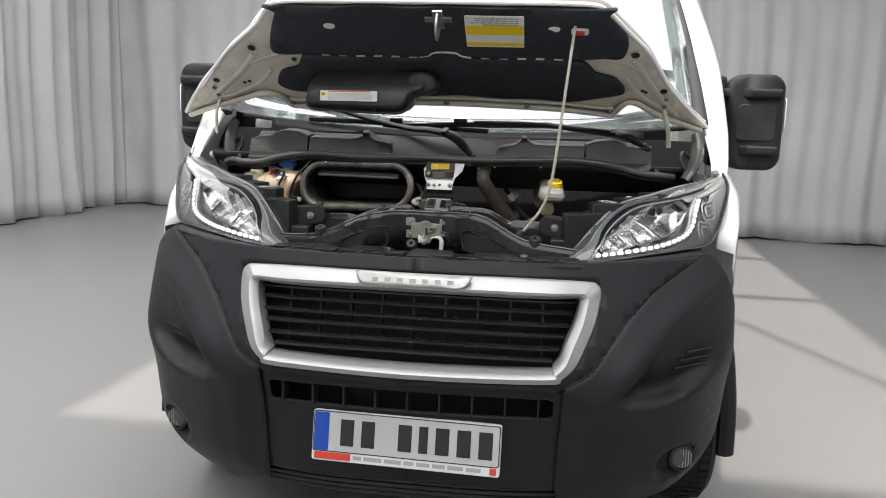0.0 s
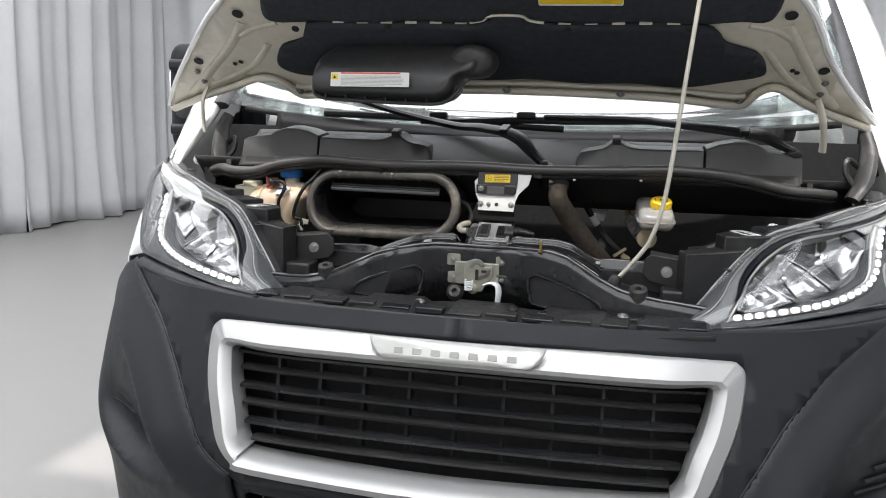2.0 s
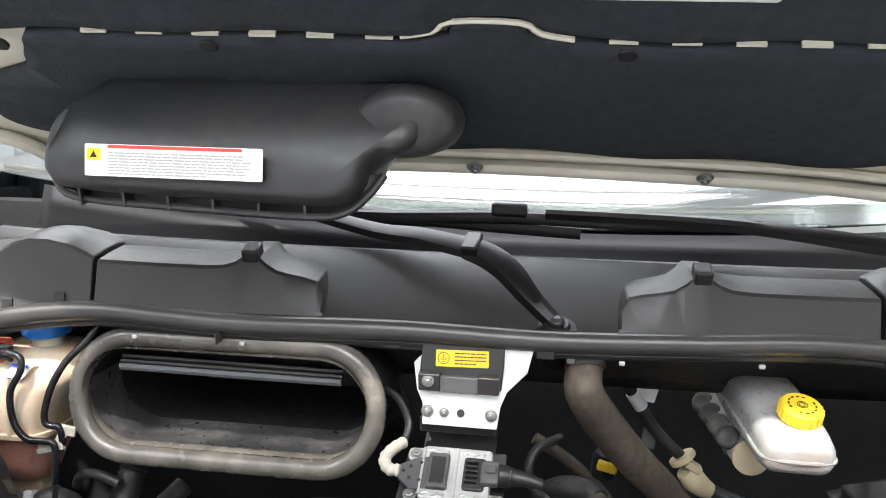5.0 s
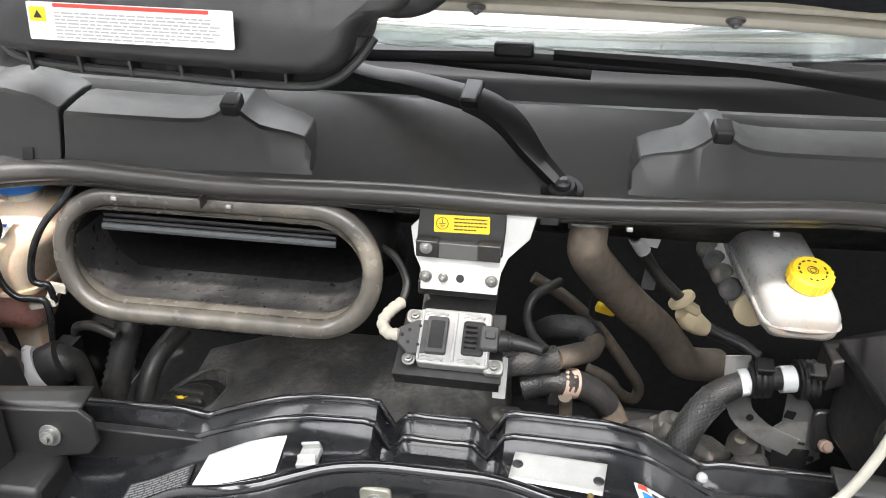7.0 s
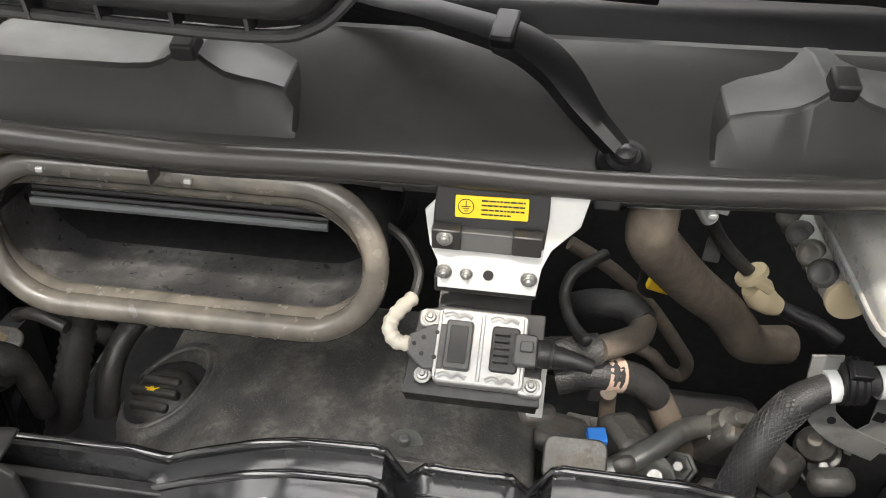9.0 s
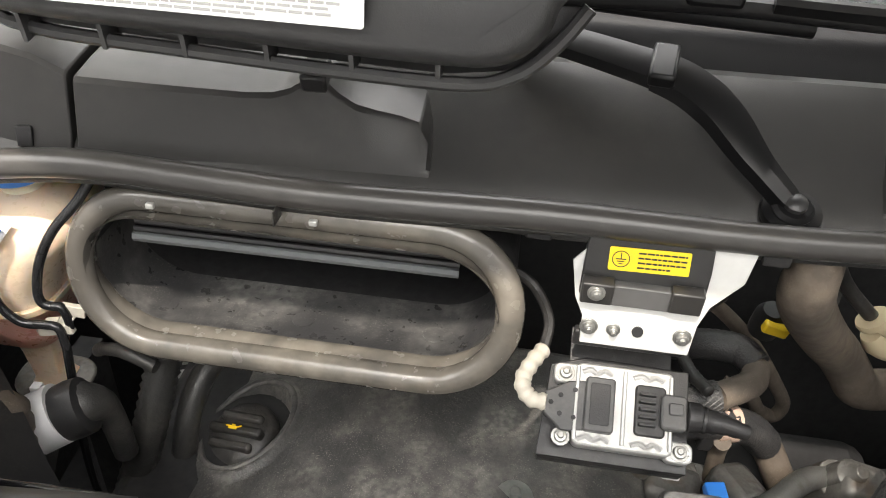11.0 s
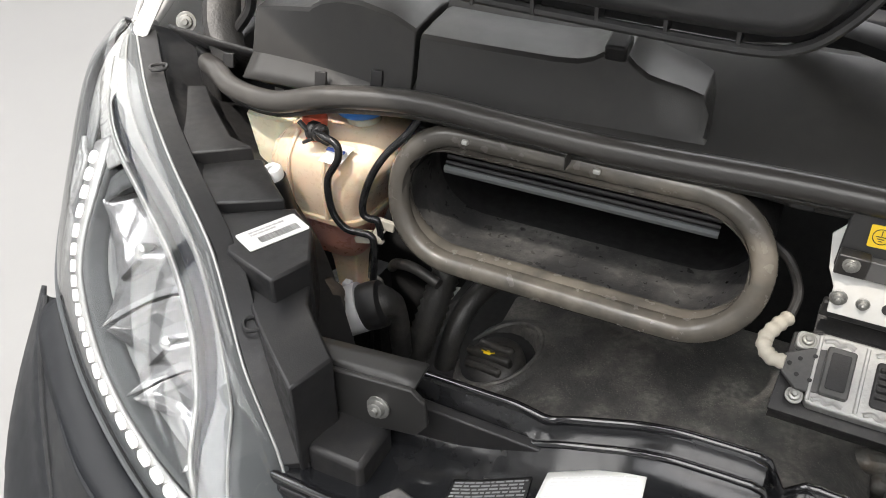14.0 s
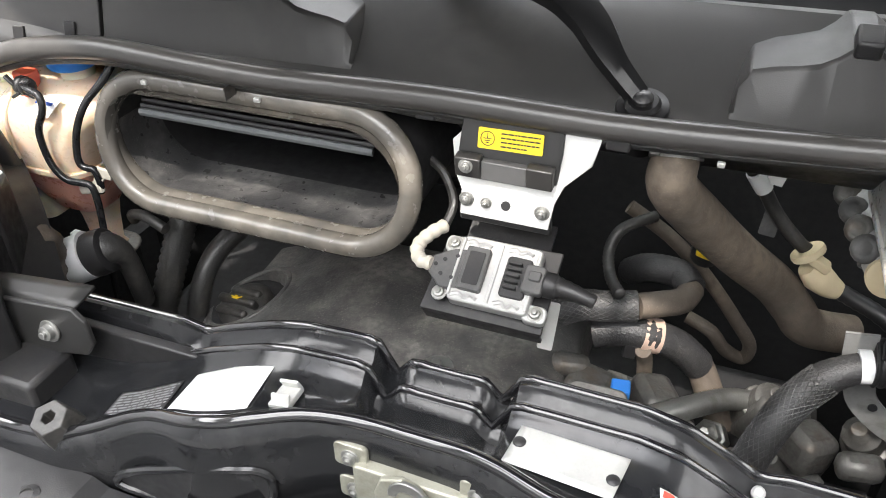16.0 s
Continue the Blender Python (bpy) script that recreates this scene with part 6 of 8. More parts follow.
# ---- things in the bay ----
def build_intake():
    it = thing("air_intake", "wide oval air intake mouth with dusty rubber lip", "air intake", at=(-0.30, 0.55, 1.19), shift=(0.006, -0.003, 0.008))
    def mouth(grow, y, n=10):
        pts = rrect(0.393 + 2 * grow, 0.146 + 2 * grow, 0.070 + grow, n)
        return [Vector((-0.299 + a, y - 0.018 * a, 1.195 + b + 0.018 * a)) for a, b in pts]
    lip = mouth(0.003, 0.480)
    lip = [p + Vector((0, 0.012 * (p.z - 1.19) / 0.07, 0)) for p in lip]
    bm = bmesh.new()
    tube(bm, lip, 0.0130, 14, 1, True)
    part("rubber_lip", bm, M_LIP, it, "worn grey-brown rubber lip", smooth=80)
    bm = bmesh.new()
    loft(bm, [mouth(-0.006, 0.471), mouth(-0.0085, 0.477), mouth(-0.0095, 0.484), mouth(-0.007, 0.493), mouth(-0.0035, 0.499)], caps=False)
    part("inner_lip", bm, M_LIP, it, smooth=80)
    # throat walls in near-black: the shade inside the mouth is painted by colour
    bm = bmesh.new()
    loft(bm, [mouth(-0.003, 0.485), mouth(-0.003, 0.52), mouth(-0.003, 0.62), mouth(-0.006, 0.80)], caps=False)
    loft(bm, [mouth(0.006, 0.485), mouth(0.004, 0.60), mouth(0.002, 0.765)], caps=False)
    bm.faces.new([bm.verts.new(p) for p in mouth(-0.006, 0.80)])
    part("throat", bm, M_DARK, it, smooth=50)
    # dusty floor, paler than the walls and ended where its lit part ends
    def low(grow, y):
        return [p + Vector((0, 0, 0.002)) for p in mouth(grow, y)[20:46]]
    part("throat_floor", loft(bmesh.new(), [low(-0.006, 0.487), low(-0.005, 0.50), low(-0.005, 0.53), low(-0.006, 0.566), low(-0.002, 0.568)], caps=False, closed=False), M_THROAT, it, "dusty grey floor of the mouth", smooth=60)
    for dy, dz, w, m in ((0.0, 0.0, 0.0034, M_GREYBAND), (0.004, 0.006, 0.0022, M_BLACK), (0.008, 0.0115, 0.0022, M_BLACK)):
        part("cross_strip", tube(bmesh.new(), ((-0.442, 0.488 + dy, 1.230 + dz), (-0.148, 0.494 + dy, 1.228 + dz)), w, 6, 1, squash=1.4), m, it)
    secs = []
    for k in range(25):
        x, e, w = -0.444 + 0.298 * k / 24, (abs(k - 12) / 12) ** 6, 0.006
        y, z = 0.507 + 0.004 * k / 24, 1.1235 + 0.0046 * k / 24 + 0.0006 * math.sin(1.7 * k)
        secs.append([Vector((x, y + a * w * (1 - 0.8 * e), z + b * (1 - 0.7 * e))) for a, b in ((-1.1, -0.006), (-0.9, 0.0012), (-0.2, 0.0026), (0.8, 0.0020), (1.1, -0.006))])
    part("throat_ledge", loft(bmesh.new(), secs), M_ENGINE, it, "pale ledge inside the mouth", smooth=60)
    part("lip_seam", box(bmesh.new(), (-0.30, 0.473, 1.283), (0.0012, 0.02, 0.014)), M_RUBBER, it)
    for x in (-0.44, -0.30, -0.17):
        part("drain_boss", lathe(bmesh.new(), [(0.011, 0), (0.011, 0.0025), (0.008, 0.003)], (x, 0.518, 1.1275 + 0.018 * (x + 0.299)), (0, 0, 1), 16), M_THROAT, it)
    part("intake_trunk", loft(bmesh.new(), [[Vector((-0.299 + a, 0.74, 1.12 + b)) for a, b in rrect(0.36, 0.12, 0.05)], [Vector((-0.299 + a, 0.83, 1.05 + b)) for a, b in rrect(0.36, 0.12, 0.05)]]), M_BLACK, it)

def build_engine_cover():
    ec = thing("engine_cover", "dusty black plastic engine cover with oil filler cap", "engine cover", at=(-0.25, 0.55, 0.9), shift=(0.016, -0.010, 0.010))
    hole = Vector((-0.402, 0.562))
    def top(u, v):
        x, y = -0.585 + 0.66 * u, 0.31 + 0.50 * v
        z = float(np.interp(x, (-0.585, -0.535, -0.515, -0.42, -0.33, -0.25, -0.10, 0.02, 0.06, 0.075), (0.60, 0.83, 0.872, 0.906, 0.937, 0.950, 0.955, 0.955, 0.93, 0.70)))
        z -= 0.16 * smooth01((y - 0.70) / 0.12) + 0.25 * smooth01((0.345 - y) / 0.035)
        z += 0.006 * math.sin(9 * x) * math.sin(8 * y)
        d = math.hypot((x - hole.x) * 1.0, (y - hole.y) * 0.80)
        z += 0.007 * smooth01(1 - abs(d - 0.058) / 0.012) - 0.060 * smooth01((0.053 - d) / 0.005)
        return Vector((x, y, z))
    part("cover", sheet(bmesh.new(), top, 150, 110), M_ENGINE, ec, smooth=50, solid=0.004)
    c = Vector((-0.405, 0.556, 0.890))
    ax = Vector((-0.25, -0.25, 0.93)).normalized()
    cap = part("oil_cap", lathe(bmesh.new(), [(0.040, -0.03), (0.040, 0.004), (0.045, 0.006), (0.045, 0.014), (0.041, 0.021), (0.032, 0.026), (0.016, 0.029), (0.002, 0.030)], c, ax, 32), M_RUBBER, ec, "black oil filler cap with yellow can mark")
    grip = axes((0.95, -0.2, 0.2), ax.cross(Vector((0.95, -0.2, 0.2))))
    bm = bmesh.new()
    for o, w, h in ((0.018, 0.056, 0.014), (0.0, 0.072, 0.022), (-0.018, 0.058, 0.014)):
        box(bm, c + grip @ Vector((0, o, 0.026)), (w, 0.012, h), grip)
    part("cap_grip", bm, M_RUBBER, cap, bevel=0.004)
    bm = bmesh.new()
    g = c + grip @ Vector((0, 0.0, 0.038))
    for x, y, w, h, a in ((0, -0.0004, 0.011, 0.004, 0), (0.0075, 0.0015, 0.0075, 0.0014, 0.5), (-0.0075, 0.0011, 0.0045, 0.0015, 0), (0, 0.003, 0.0045, 0.0015, 0)):
        box(bm, g + grip @ Vector((x, y, 0)), (w, h, 0.001), grip @ Euler((0, 0, a)).to_matrix())
    part("oil_mark", bm, M_YELLOW, cap)
    part("cover_stud", lathe(bmesh.new(), [(0.020, 0), (0.020, 0.002), (0.006, 0.003), (0.006, 0.014), (0.004, 0.016)], (-0.083, 0.482, 0.957), (0, -0.15, 1), 20), M_STEEL, ec)
    rim = []
    for k in range(36):
        a = 2 * math.pi * k / 36
        x, y = hole.x + 0.055 * math.cos(a), hole.y + 0.055 / 0.80 * math.sin(a)
        rim.append(top((x + 0.585) / 0.66, (y - 0.31) / 0.50) + Vector((0, 0, 0.001)))
    part("hole_rim", tube(bmesh.new(), rim, 0.0042, 8, 1, True), M_ENGINE, ec, smooth=80)
    well = [p + Vector((0, 0, -0.003)) for p in rim]
    part("hole_wall", loft(bmesh.new(), [well, [hole.to_3d() + (p - hole.to_3d()) * 0.96 + Vector((0, 0, -0.05)) for p in well]], caps=False), M_DARK, ec)
    for y in (0.40, 0.46, 0.62):
        part("cover_rib", box(bmesh.new(), (-0.09, y, 0.957), (0.10, 0.008, 0.006)), M_ENGINE, ec, bevel=0.0025)
    # plain mass under the cover; its near-black paints in the shade down there
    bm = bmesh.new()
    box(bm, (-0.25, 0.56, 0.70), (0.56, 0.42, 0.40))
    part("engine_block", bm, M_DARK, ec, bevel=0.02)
    part("cam_cover", loft(bmesh.new(), [[Vector((x + dx, y, z + dz)) for dx, dz in ((0, -0.05), (-0.006, 0), (-0.026, -0.006), (-0.034, -0.05))] for x, y, z in ((-0.498, 0.47, 0.862), (-0.512, 0.55, 0.874), (-0.518, 0.64, 0.880), (-0.520, 0.72, 0.876))]), M_ALU, ec, "pale cast cam cover edge", bevel=0.002)
    for k in range(7):
        part("cover_slot", box(bmesh.new(), (-0.5305 - 0.001 * k, 0.52 + 0.026 * k, 0.8725), (0.016, 0.009, 0.006), (0, -14, 8)), M_DARK, ec, bevel=0.001)

def build_tank():
    tank = thing("coolant_tank", "yellowed translucent coolant tank with pink fluid and blue cap", "coolant tank", at=(-0.6, 0.54, 1.05), shift=(0, 0, 0))
    def ring(z, x0, x1, y0, y1, r):
        return [Vector(((x0 + x1) / 2 + a, (y0 + y1) / 2 + b, z)) for a, b in rrect(x1 - x0, y1 - y0, r, 6)]
    up = [ring(1.131, -0.692, -0.551, 0.474, 0.60, 0.032), ring(1.140, -0.692, -0.549, 0.472, 0.602, 0.034), ring(1.165, -0.690, -0.541, 0.470, 0.604, 0.038), ring(1.195, -0.686, -0.522, 0.470, 0.606, 0.042), ring(1.210, -0.682, -0.511, 0.474, 0.606, 0.044), ring(1.222, -0.672, -0.510, 0.484, 0.60, 0.044), ring(1.233, -0.655, -0.516, 0.496, 0.59, 0.040), ring(1.242, -0.630, -0.526, 0.512, 0.58, 0.028), ring(1.244, -0.610, -0.550, 0.525, 0.57, 0.018)]
    part("upper_shell", loft(bmesh.new(), up), M_TANK, tank, smooth=60)
    low = [ring(1.046, -0.640, -0.588, 0.515, 0.56, 0.018), ring(1.052, -0.656, -0.578, 0.506, 0.572, 0.024), ring(1.075, -0.672, -0.570, 0.496, 0.582, 0.030), ring(1.105, -0.684, -0.560, 0.484, 0.592, 0.032), ring(1.130, -0.691, -0.552, 0.475, 0.599, 0.032)]
    part("lower_shell", loft(bmesh.new(), low), M_TANKLOW, tank, "shell with pink coolant inside", smooth=60)
    part("weld_seam", loft(bmesh.new(), [ring(1.126, -0.696, -0.547, 0.470, 0.604, 0.034), ring(1.134, -0.697, -0.546, 0.469, 0.605, 0.035)]), M_TANK, tank, bevel=0.001)
    for x in (-0.640, -0.590):
        part("shell_rib", tube(bmesh.new(), [(x, y, z) for y, z in ((0.470, 1.134), (0.4685, 1.165), (0.469, 1.195), (0.474, 1.210), (0.485, 1.222), (0.498, 1.233))], 0.0032, 8, 4), M_TANK, tank)
    part("neck", lathe(bmesh.new(), [(0.026, 0), (0.021, 0.008), (0.021, 0.024), (0.024, 0.026), (0.024, 0.036)], (-0.572, 0.540, 1.232), (0, -0.05, 1), 24), M_FILLER, tank)
    part("cap", lathe(bmesh.new(), [(0.030, 0), (0.032, 0.003), (0.032, 0.016), (0.029, 0.022), (0.015, 0.024)], (-0.572, 0.537, 1.258), (0, -0.05, 1), 28), M_BLUE, tank, "blue screw cap", bevel=0.001)
    part("return_fitting", loft(bmesh.new(), [[Vector((-0.616 + a, 0.500 + b, z)) for a, b in rrect(w, 0.022, 0.006)] for z, w in ((1.212, 0.024), (1.236, 0.022), (1.250, 0.028), (1.257, 0.026))]), M_REDCAP, tank, "orange-red hose fitting", bevel=0.002)
    part("washer_neck", loft(bmesh.new(), [[Vector((-0.700 + o + a, 0.545 + b, z)) for a, b in rrect(w, 0.07, 0.016)] for z, w, o in ((1.02, 0.04, 0.01), (1.13, 0.050, 0.006), (1.195, 0.062, 0), (1.226, 0.074, 0), (1.229, 0.070, 0))]), M_FILLER, tank, "cream filler neck", smooth=50)
    part("neck_lid", loft(bmesh.new(), [[Vector((-0.694 + a, 0.545 + b, z)) for a, b in rrect(0.05, 0.05, 0.02)] for z in (1.226, 1.238, 1.242)]), M_FILLER, tank, bevel=0.003)
    part("foot", loft(bmesh.new(), [[Vector((-0.612 + a, 0.545 + b, z)) for a, b in rrect(w, w * 0.9, 0.005, 2)] for z, w in ((0.972, 0.042), (0.980, 0.034), (1.02, 0.040), (1.05, 0.048))]), M_TANK, tank, bevel=0.001)
    part("tank_bracket", prism(bmesh.new(), rrect(0.090, 0.066, 0.028), (-0.614, 0.545, 0.971), (1, 0, 0), (0, 1, 0.1), -0.005), M_RUSTY, tank, "dusty grey foot plate", bevel=0.002)
    part("bracket_leg", box(bmesh.new(), (-0.61, 0.60, 0.75), (0.03, 0.04, 0.43)), M_DARK, tank)
    ux, uy = Vector((1, 0.12, 0.10)).normalized(), Vector((0.30, 0.64, 0.72)).normalized()
    lo = Vector((-0.573, 0.4772, 1.2262))
    lab = part("tank_label", prism(bmesh.new(), ((-0.022, -0.010), (0.006, -0.015), (0.022, 0.008), (-0.004, 0.013)), lo, ux, axes(ux, uy).col[1], 0.0008), M_PAPER, tank, "white label with blue mark")
    part("label_mark", prism(bmesh.new(), ((-0.016, 0.001), (0.008, -0.003), (0.010, 0.001), (-0.014, 0.005)), lo + Vector((0.003, -0.0009, 0.0036)), ux, axes(ux, uy).col[1], 0.0008), M_EUBLUE, lab)
    bm = bmesh.new()
    box(bm, (-0.510, 0.476, 1.146), (0.022, 0.006, 0.013), (0, 12, 10))
    box(bm, (-0.530, 0.470, 1.124), (0.036, 0.007, 0.012), (0, -14, 0))
    box(bm, (-0.519, 0.473, 1.134), (0.012, 0.006, 0.018), (0, 30, 0))
    box(bm, (-0.545, 0.480, 1.116), (0.016, 0.020, 0.008), (0, -14, 0))
    part("hose_holder", bm, M_CABLE, tank, "cream hose holder", bevel=0.001)
    h1 = thing("vent_hose", "thin black vent hose looped over the coolant tank", "hose", "thin vent hoses", at=(-0.60, 0.49, 1.23), shift=(0, 0, 0))
    part("hose", tube(bmesh.new(), ((-0.604, 0.478, 1.250), (-0.582, 0.466, 1.252), (-0.562, 0.463, 1.247), (-0.560, 0.460, 1.230), (-0.575, 0.459, 1.203), (-0.577, 0.459, 1.175), (-0.571, 0.459, 1.151), (-0.556, 0.460, 1.136), (-0.536, 0.463, 1.134), (-0.523, 0.464, 1.131), (-0.521, 0.464, 1.110), (-0.524, 0.465, 1.086), (-0.534, 0.465, 1.00), (-0.540, 0.465, 0.924), (-0.545, 0.47, 0.86)), 0.0046, 10, 6), M_GLOSS, h1)
    part("clamp", lathe(bmesh.new(), [(0.008, -0.014), (0.012, -0.010), (0.012, -0.003), (0.009, 0.0), (0.011, 0.003), (0.011, 0.008), (0.007, 0.012)], (-0.599, 0.480, 1.247), (1, -0.35, 0.15), 12), M_BLACK, h1, bevel=0.001)
    for dx, dz, a in ((-0.014, 0.008, 40), (0.010, 0.008, -30), (-0.010, -0.010, -30), (0.012, -0.006, 20)):
        part("clamp_ear", box(bmesh.new(), (-0.599 + dx, 0.473, 1.247 + dz), (0.016, 0.006, 0.004), (0, a, 0)), M_BLACK, h1, bevel=0.001)
    h2 = thing("vent_hose", "thin black vent hose looped over the coolant tank", "hose", "thin vent hoses", at=(-0.53, 0.49, 1.23), shift=(0, 0, 0))
    part("hose", tube(bmesh.new(), ((-0.470, 0.500, 1.290), (-0.483, 0.488, 1.268), (-0.507, 0.475, 1.240), (-0.525, 0.470, 1.208), (-0.536, 0.469, 1.175), (-0.5365, 0.469, 1.158), (-0.528, 0.470, 1.153), (-0.519, 0.471, 1.152), (-0.515, 0.471, 1.136), (-0.518, 0.471, 1.120)), 0.0046, 10, 6), M_GLOSS, h2)

def build_control_unit():
    eb = thing("earth_point_bracket", "bright metal bracket with yellow earth-point label", "bracket", at=(0.0, 0.47, 1.24), shift=(0.007, 0.005, 0.007))
    y = 0.4575
    bm = bmesh.new()
    prism(bm, ((-0.043, -0.015), (-0.044, 0.010), (-0.052, 0.026), (-0.058, 0.058), (-0.04, 0.078), (0.06, 0.082), (0.086, 0.082), (0.080, 0.054), (0.057, 0.030), (0.050, 0.012), (0.047, -0.015)), (0.003, y, 1.212), (1, 0, 0), (0, 0.28, 1), -0.003)
    part("bracket_plate", bm, M_BRACKET, eb, "bright zinc plate", bevel=0.0008)
    part("bracket_tail", prism(bmesh.new(), ((-0.045, 0), (0.05, 0), (0.05, 0.16), (-0.045, 0.16)), (0.003, 0.482, 1.275), (1, 0, 0), (0, 1, -0.35), 0.003), M_BRACKET, eb)
    for x in (-0.0345, 0.0425):
        bolt("bracket_nut", (x, y, 1.2135), (0, -1, 0.1), 0.0052, 0.006, eb)
    bolt("bracket_stud", (-0.014, y, 1.213), (0, -1, 0.1), 0.004, 0.006, eb)
    part("bracket_hole", lathe(bmesh.new(), [(0.0048, -0.001), (0.0048, 0.001)], (0.006, y - 0.0002, 1.2135), (0, -1, 0.28), 16), M_DARK, eb)
    part("lower_flange", box(bmesh.new(), (0.003, 0.468, 1.193), (0.095, 0.008, 0.020), (12, 0, 0)), M_BLACK, eb, bevel=0.002)
    blk = part("terminal_cover", prism(bmesh.new(), ((-0.048, -0.034), (0.052, -0.034), (0.054, -0.004), (0.053, 0.029), (-0.045, 0.026), (-0.047, -0.004)), (0.001, 0.484, 1.272), (1, 0, 0), (0, 0.28, 1), 0.014), M_COWL, eb, bevel=0.0015)
    for x in (-0.033, 0.038):
        part("cover_foot", box(bmesh.new(), (x, 0.459, 1.251), (0.026, 0.012, 0.022), (6, 0, 0)), M_COWL, eb, bevel=0.0015)
    part("cover_shelf", box(bmesh.new(), (0.002, 0.462, 1.248), (0.05, 0.010, 0.020)), mat("grey_shelf_plastic", (0.07, 0.07, 0.07), 0.5), eb, bevel=0.001)
    bolt("cover_screw", (-0.034, 0.4525, 1.253), (0, -1, 0.1), 0.005, 0.004, eb)
    o, ux, uy = Vector((0.0045, 0.4700, 1.2775)), Vector((1, 0, 0.03)), Vector((0, 0.28, 1))
    r = axes(ux, uy)
    lab = part("yellow_label", prism(bmesh.new(), rrect(0.064, 0.020, 0.0015), o, ux, uy, 0.0008), M_YELLOW, eb, "yellow earth-point label")
    print_lines("label_text", o + r @ Vector((0.010, 0, 0.0004)), ux, uy, 0.038, 0.0165, 4, lab, M_INKB, seed=2, gap=0.68, fill=1.0)
    bm = bmesh.new()
    tube(bm, [o + r @ Vector((-0.0225 + 0.0068 * math.cos(a), 0.0068 * math.sin(a), 0.001)) for a in (2 * math.pi * k / 16 for k in range(16))], 0.0004, 5, 1, True)
    for k, w in enumerate((0.008, 0.0055, 0.003)):
        box(bm, o + r @ Vector((-0.0225, 0.0 - 0.002 * k, 0.001)), (w, 0.0007, 0.0006), r)
    box(bm, o + r @ Vector((-0.0225, 0.0028, 0.001)), (0.0007, 0.0055, 0.0006), r)
    part("earth_symbol", bm, M_INKB, lab)
    # harness under the seal
    hr = thing("wiring_harness", "thin black harness clipped below the seal", "wiring", at=(0.0, 0.475, 1.285), shift=(0.007, 0.008, 0.009))
    part("loom", tube(bmesh.new(), ((-0.20, 0.50, 1.282), (-0.12, 0.487, 1.281), (-0.05, 0.482, 1.283), (0.06, 0.483, 1.287), (0.11, 0.486, 1.286), (0.18, 0.50, 1.285)), 0.006, 10, 5), M_RUBBER, hr)
    for x in (-0.085, 0.103):
        part("loom_clip", box(bmesh.new(), (x, 0.480, 1.286), (0.022, 0.014, 0.014)), M_BLACK, hr, bevel=0.002)
    # control unit on its tilted tray
    cu = thing("control_unit", "small aluminium control unit with black plugs on a tray", "control unit", at=(0.0, 0.44, 1.13), shift=(0.0, 0.0, 0.0))
    ux, uy = Vector((1, 0, 0)), Vector((0, 0.86, 0.51)).normalized()
    r = axes(ux, uy)
    O = Vector((0.010, 0.440, 1.150))
    def P(a, b, c=0.0):
        return O + r @ Vector((a, b, c))
    tray = part("tray", prism(bmesh.new(), ((-0.068, -0.046), (0.060, -0.046), (0.060, 0.044), (-0.03, 0.046), (-0.062, 0.036)), P(0, 0, -0.016), ux, uy, 0.005), M_BLACK, cu, bevel=0.001)
    part("tray_leg", prism(bmesh.new(), ((-0.066, 0), (0.058, 0), (0.058, 0.022), (-0.066, 0.022)), P(0, -0.046, -0.014), ux, -r.col[2], 0.004), M_BLACK, cu)
    part("tray_column", box(bmesh.new(), P(0.0, 0.045, -0.10), (0.05, 0.02, 0.16), r), M_DARK, cu)
    part("tray_stay", box(bmesh.new(), P(0.0, 0.05, -0.02), (0.09, 0.05, 0.006), r), M_BLACK, cu)
    part("case", prism(bmesh.new(), rrect(0.084, 0.072, 0.006), P(0.002, 0.0, -0.010), ux, uy, 0.016), M_ALU, cu, "cast aluminium case", bevel=0.002)
    for a, b in ((-0.047, 0.026), (0.050, -0.030)):
        part("case_lug", prism(bmesh.new(), rrect(0.024, 0.018, 0.006), P(a, b, -0.010), ux, uy, 0.011), M_ALU, cu, bevel=0.0015)
    for a, b in ((-0.049, 0.026), (0.051, -0.030), (-0.049, -0.030)):
        bolt("case_bolt", P(a, b, 0.0), r.col[2], 0.0055, 0.005, cu)
    bm = bmesh.new()
    for b in (0.028, -0.030):
        for a in (-0.022, 0.022):
            tube(bm, [P(a + o, b + (0.002 if i % 2 else -0.001), 0.007) for i, o in enumerate((-0.013, -0.006, 0.0, 0.006, 0.013))], 0.0024, 6, 4)
    for a in (-0.0385, 0.002, 0.0415):
        tube(bm, (P(a, -0.032, 0.006), P(a, 0.032, 0.006)), 0.002, 6, 1)
    part("case_rib", bm, M_ALU, cu)
    part("left_plug", prism(bmesh.new(), rrect(0.025, 0.047, 0.003), P(-0.019, -0.001, 0.004), ux, uy, 0.009), M_PLUG, cu, bevel=0.0015)
    part("left_plug_groove", prism(bmesh.new(), rrect(0.017, 0.036, 0.002), P(-0.019, -0.001, 0.0122), ux, uy, 0.0015), M_BLACK, cu, bevel=0.0005)
    part("plug_wing", prism(bmesh.new(), ((-0.030, -0.024), (-0.030, 0.020), (-0.045, 0.018), (-0.066, 0.006), (-0.066, -0.012), (-0.050, -0.026)), P(0, 0, 0.001), ux, uy, 0.006), M_PLUG, cu, bevel=0.0015)
    for a, b in ((-0.040, 0.010), (-0.040, -0.014), (-0.052, 0.004), (-0.052, -0.012), (-0.060, -0.003)):
        part("wing_hole", lathe(bmesh.new(), [(0.0022, -0.001), (0.0022, 0.0006)], P(a, b, 0.0072), r.col[2], 8), M_DARK, cu)
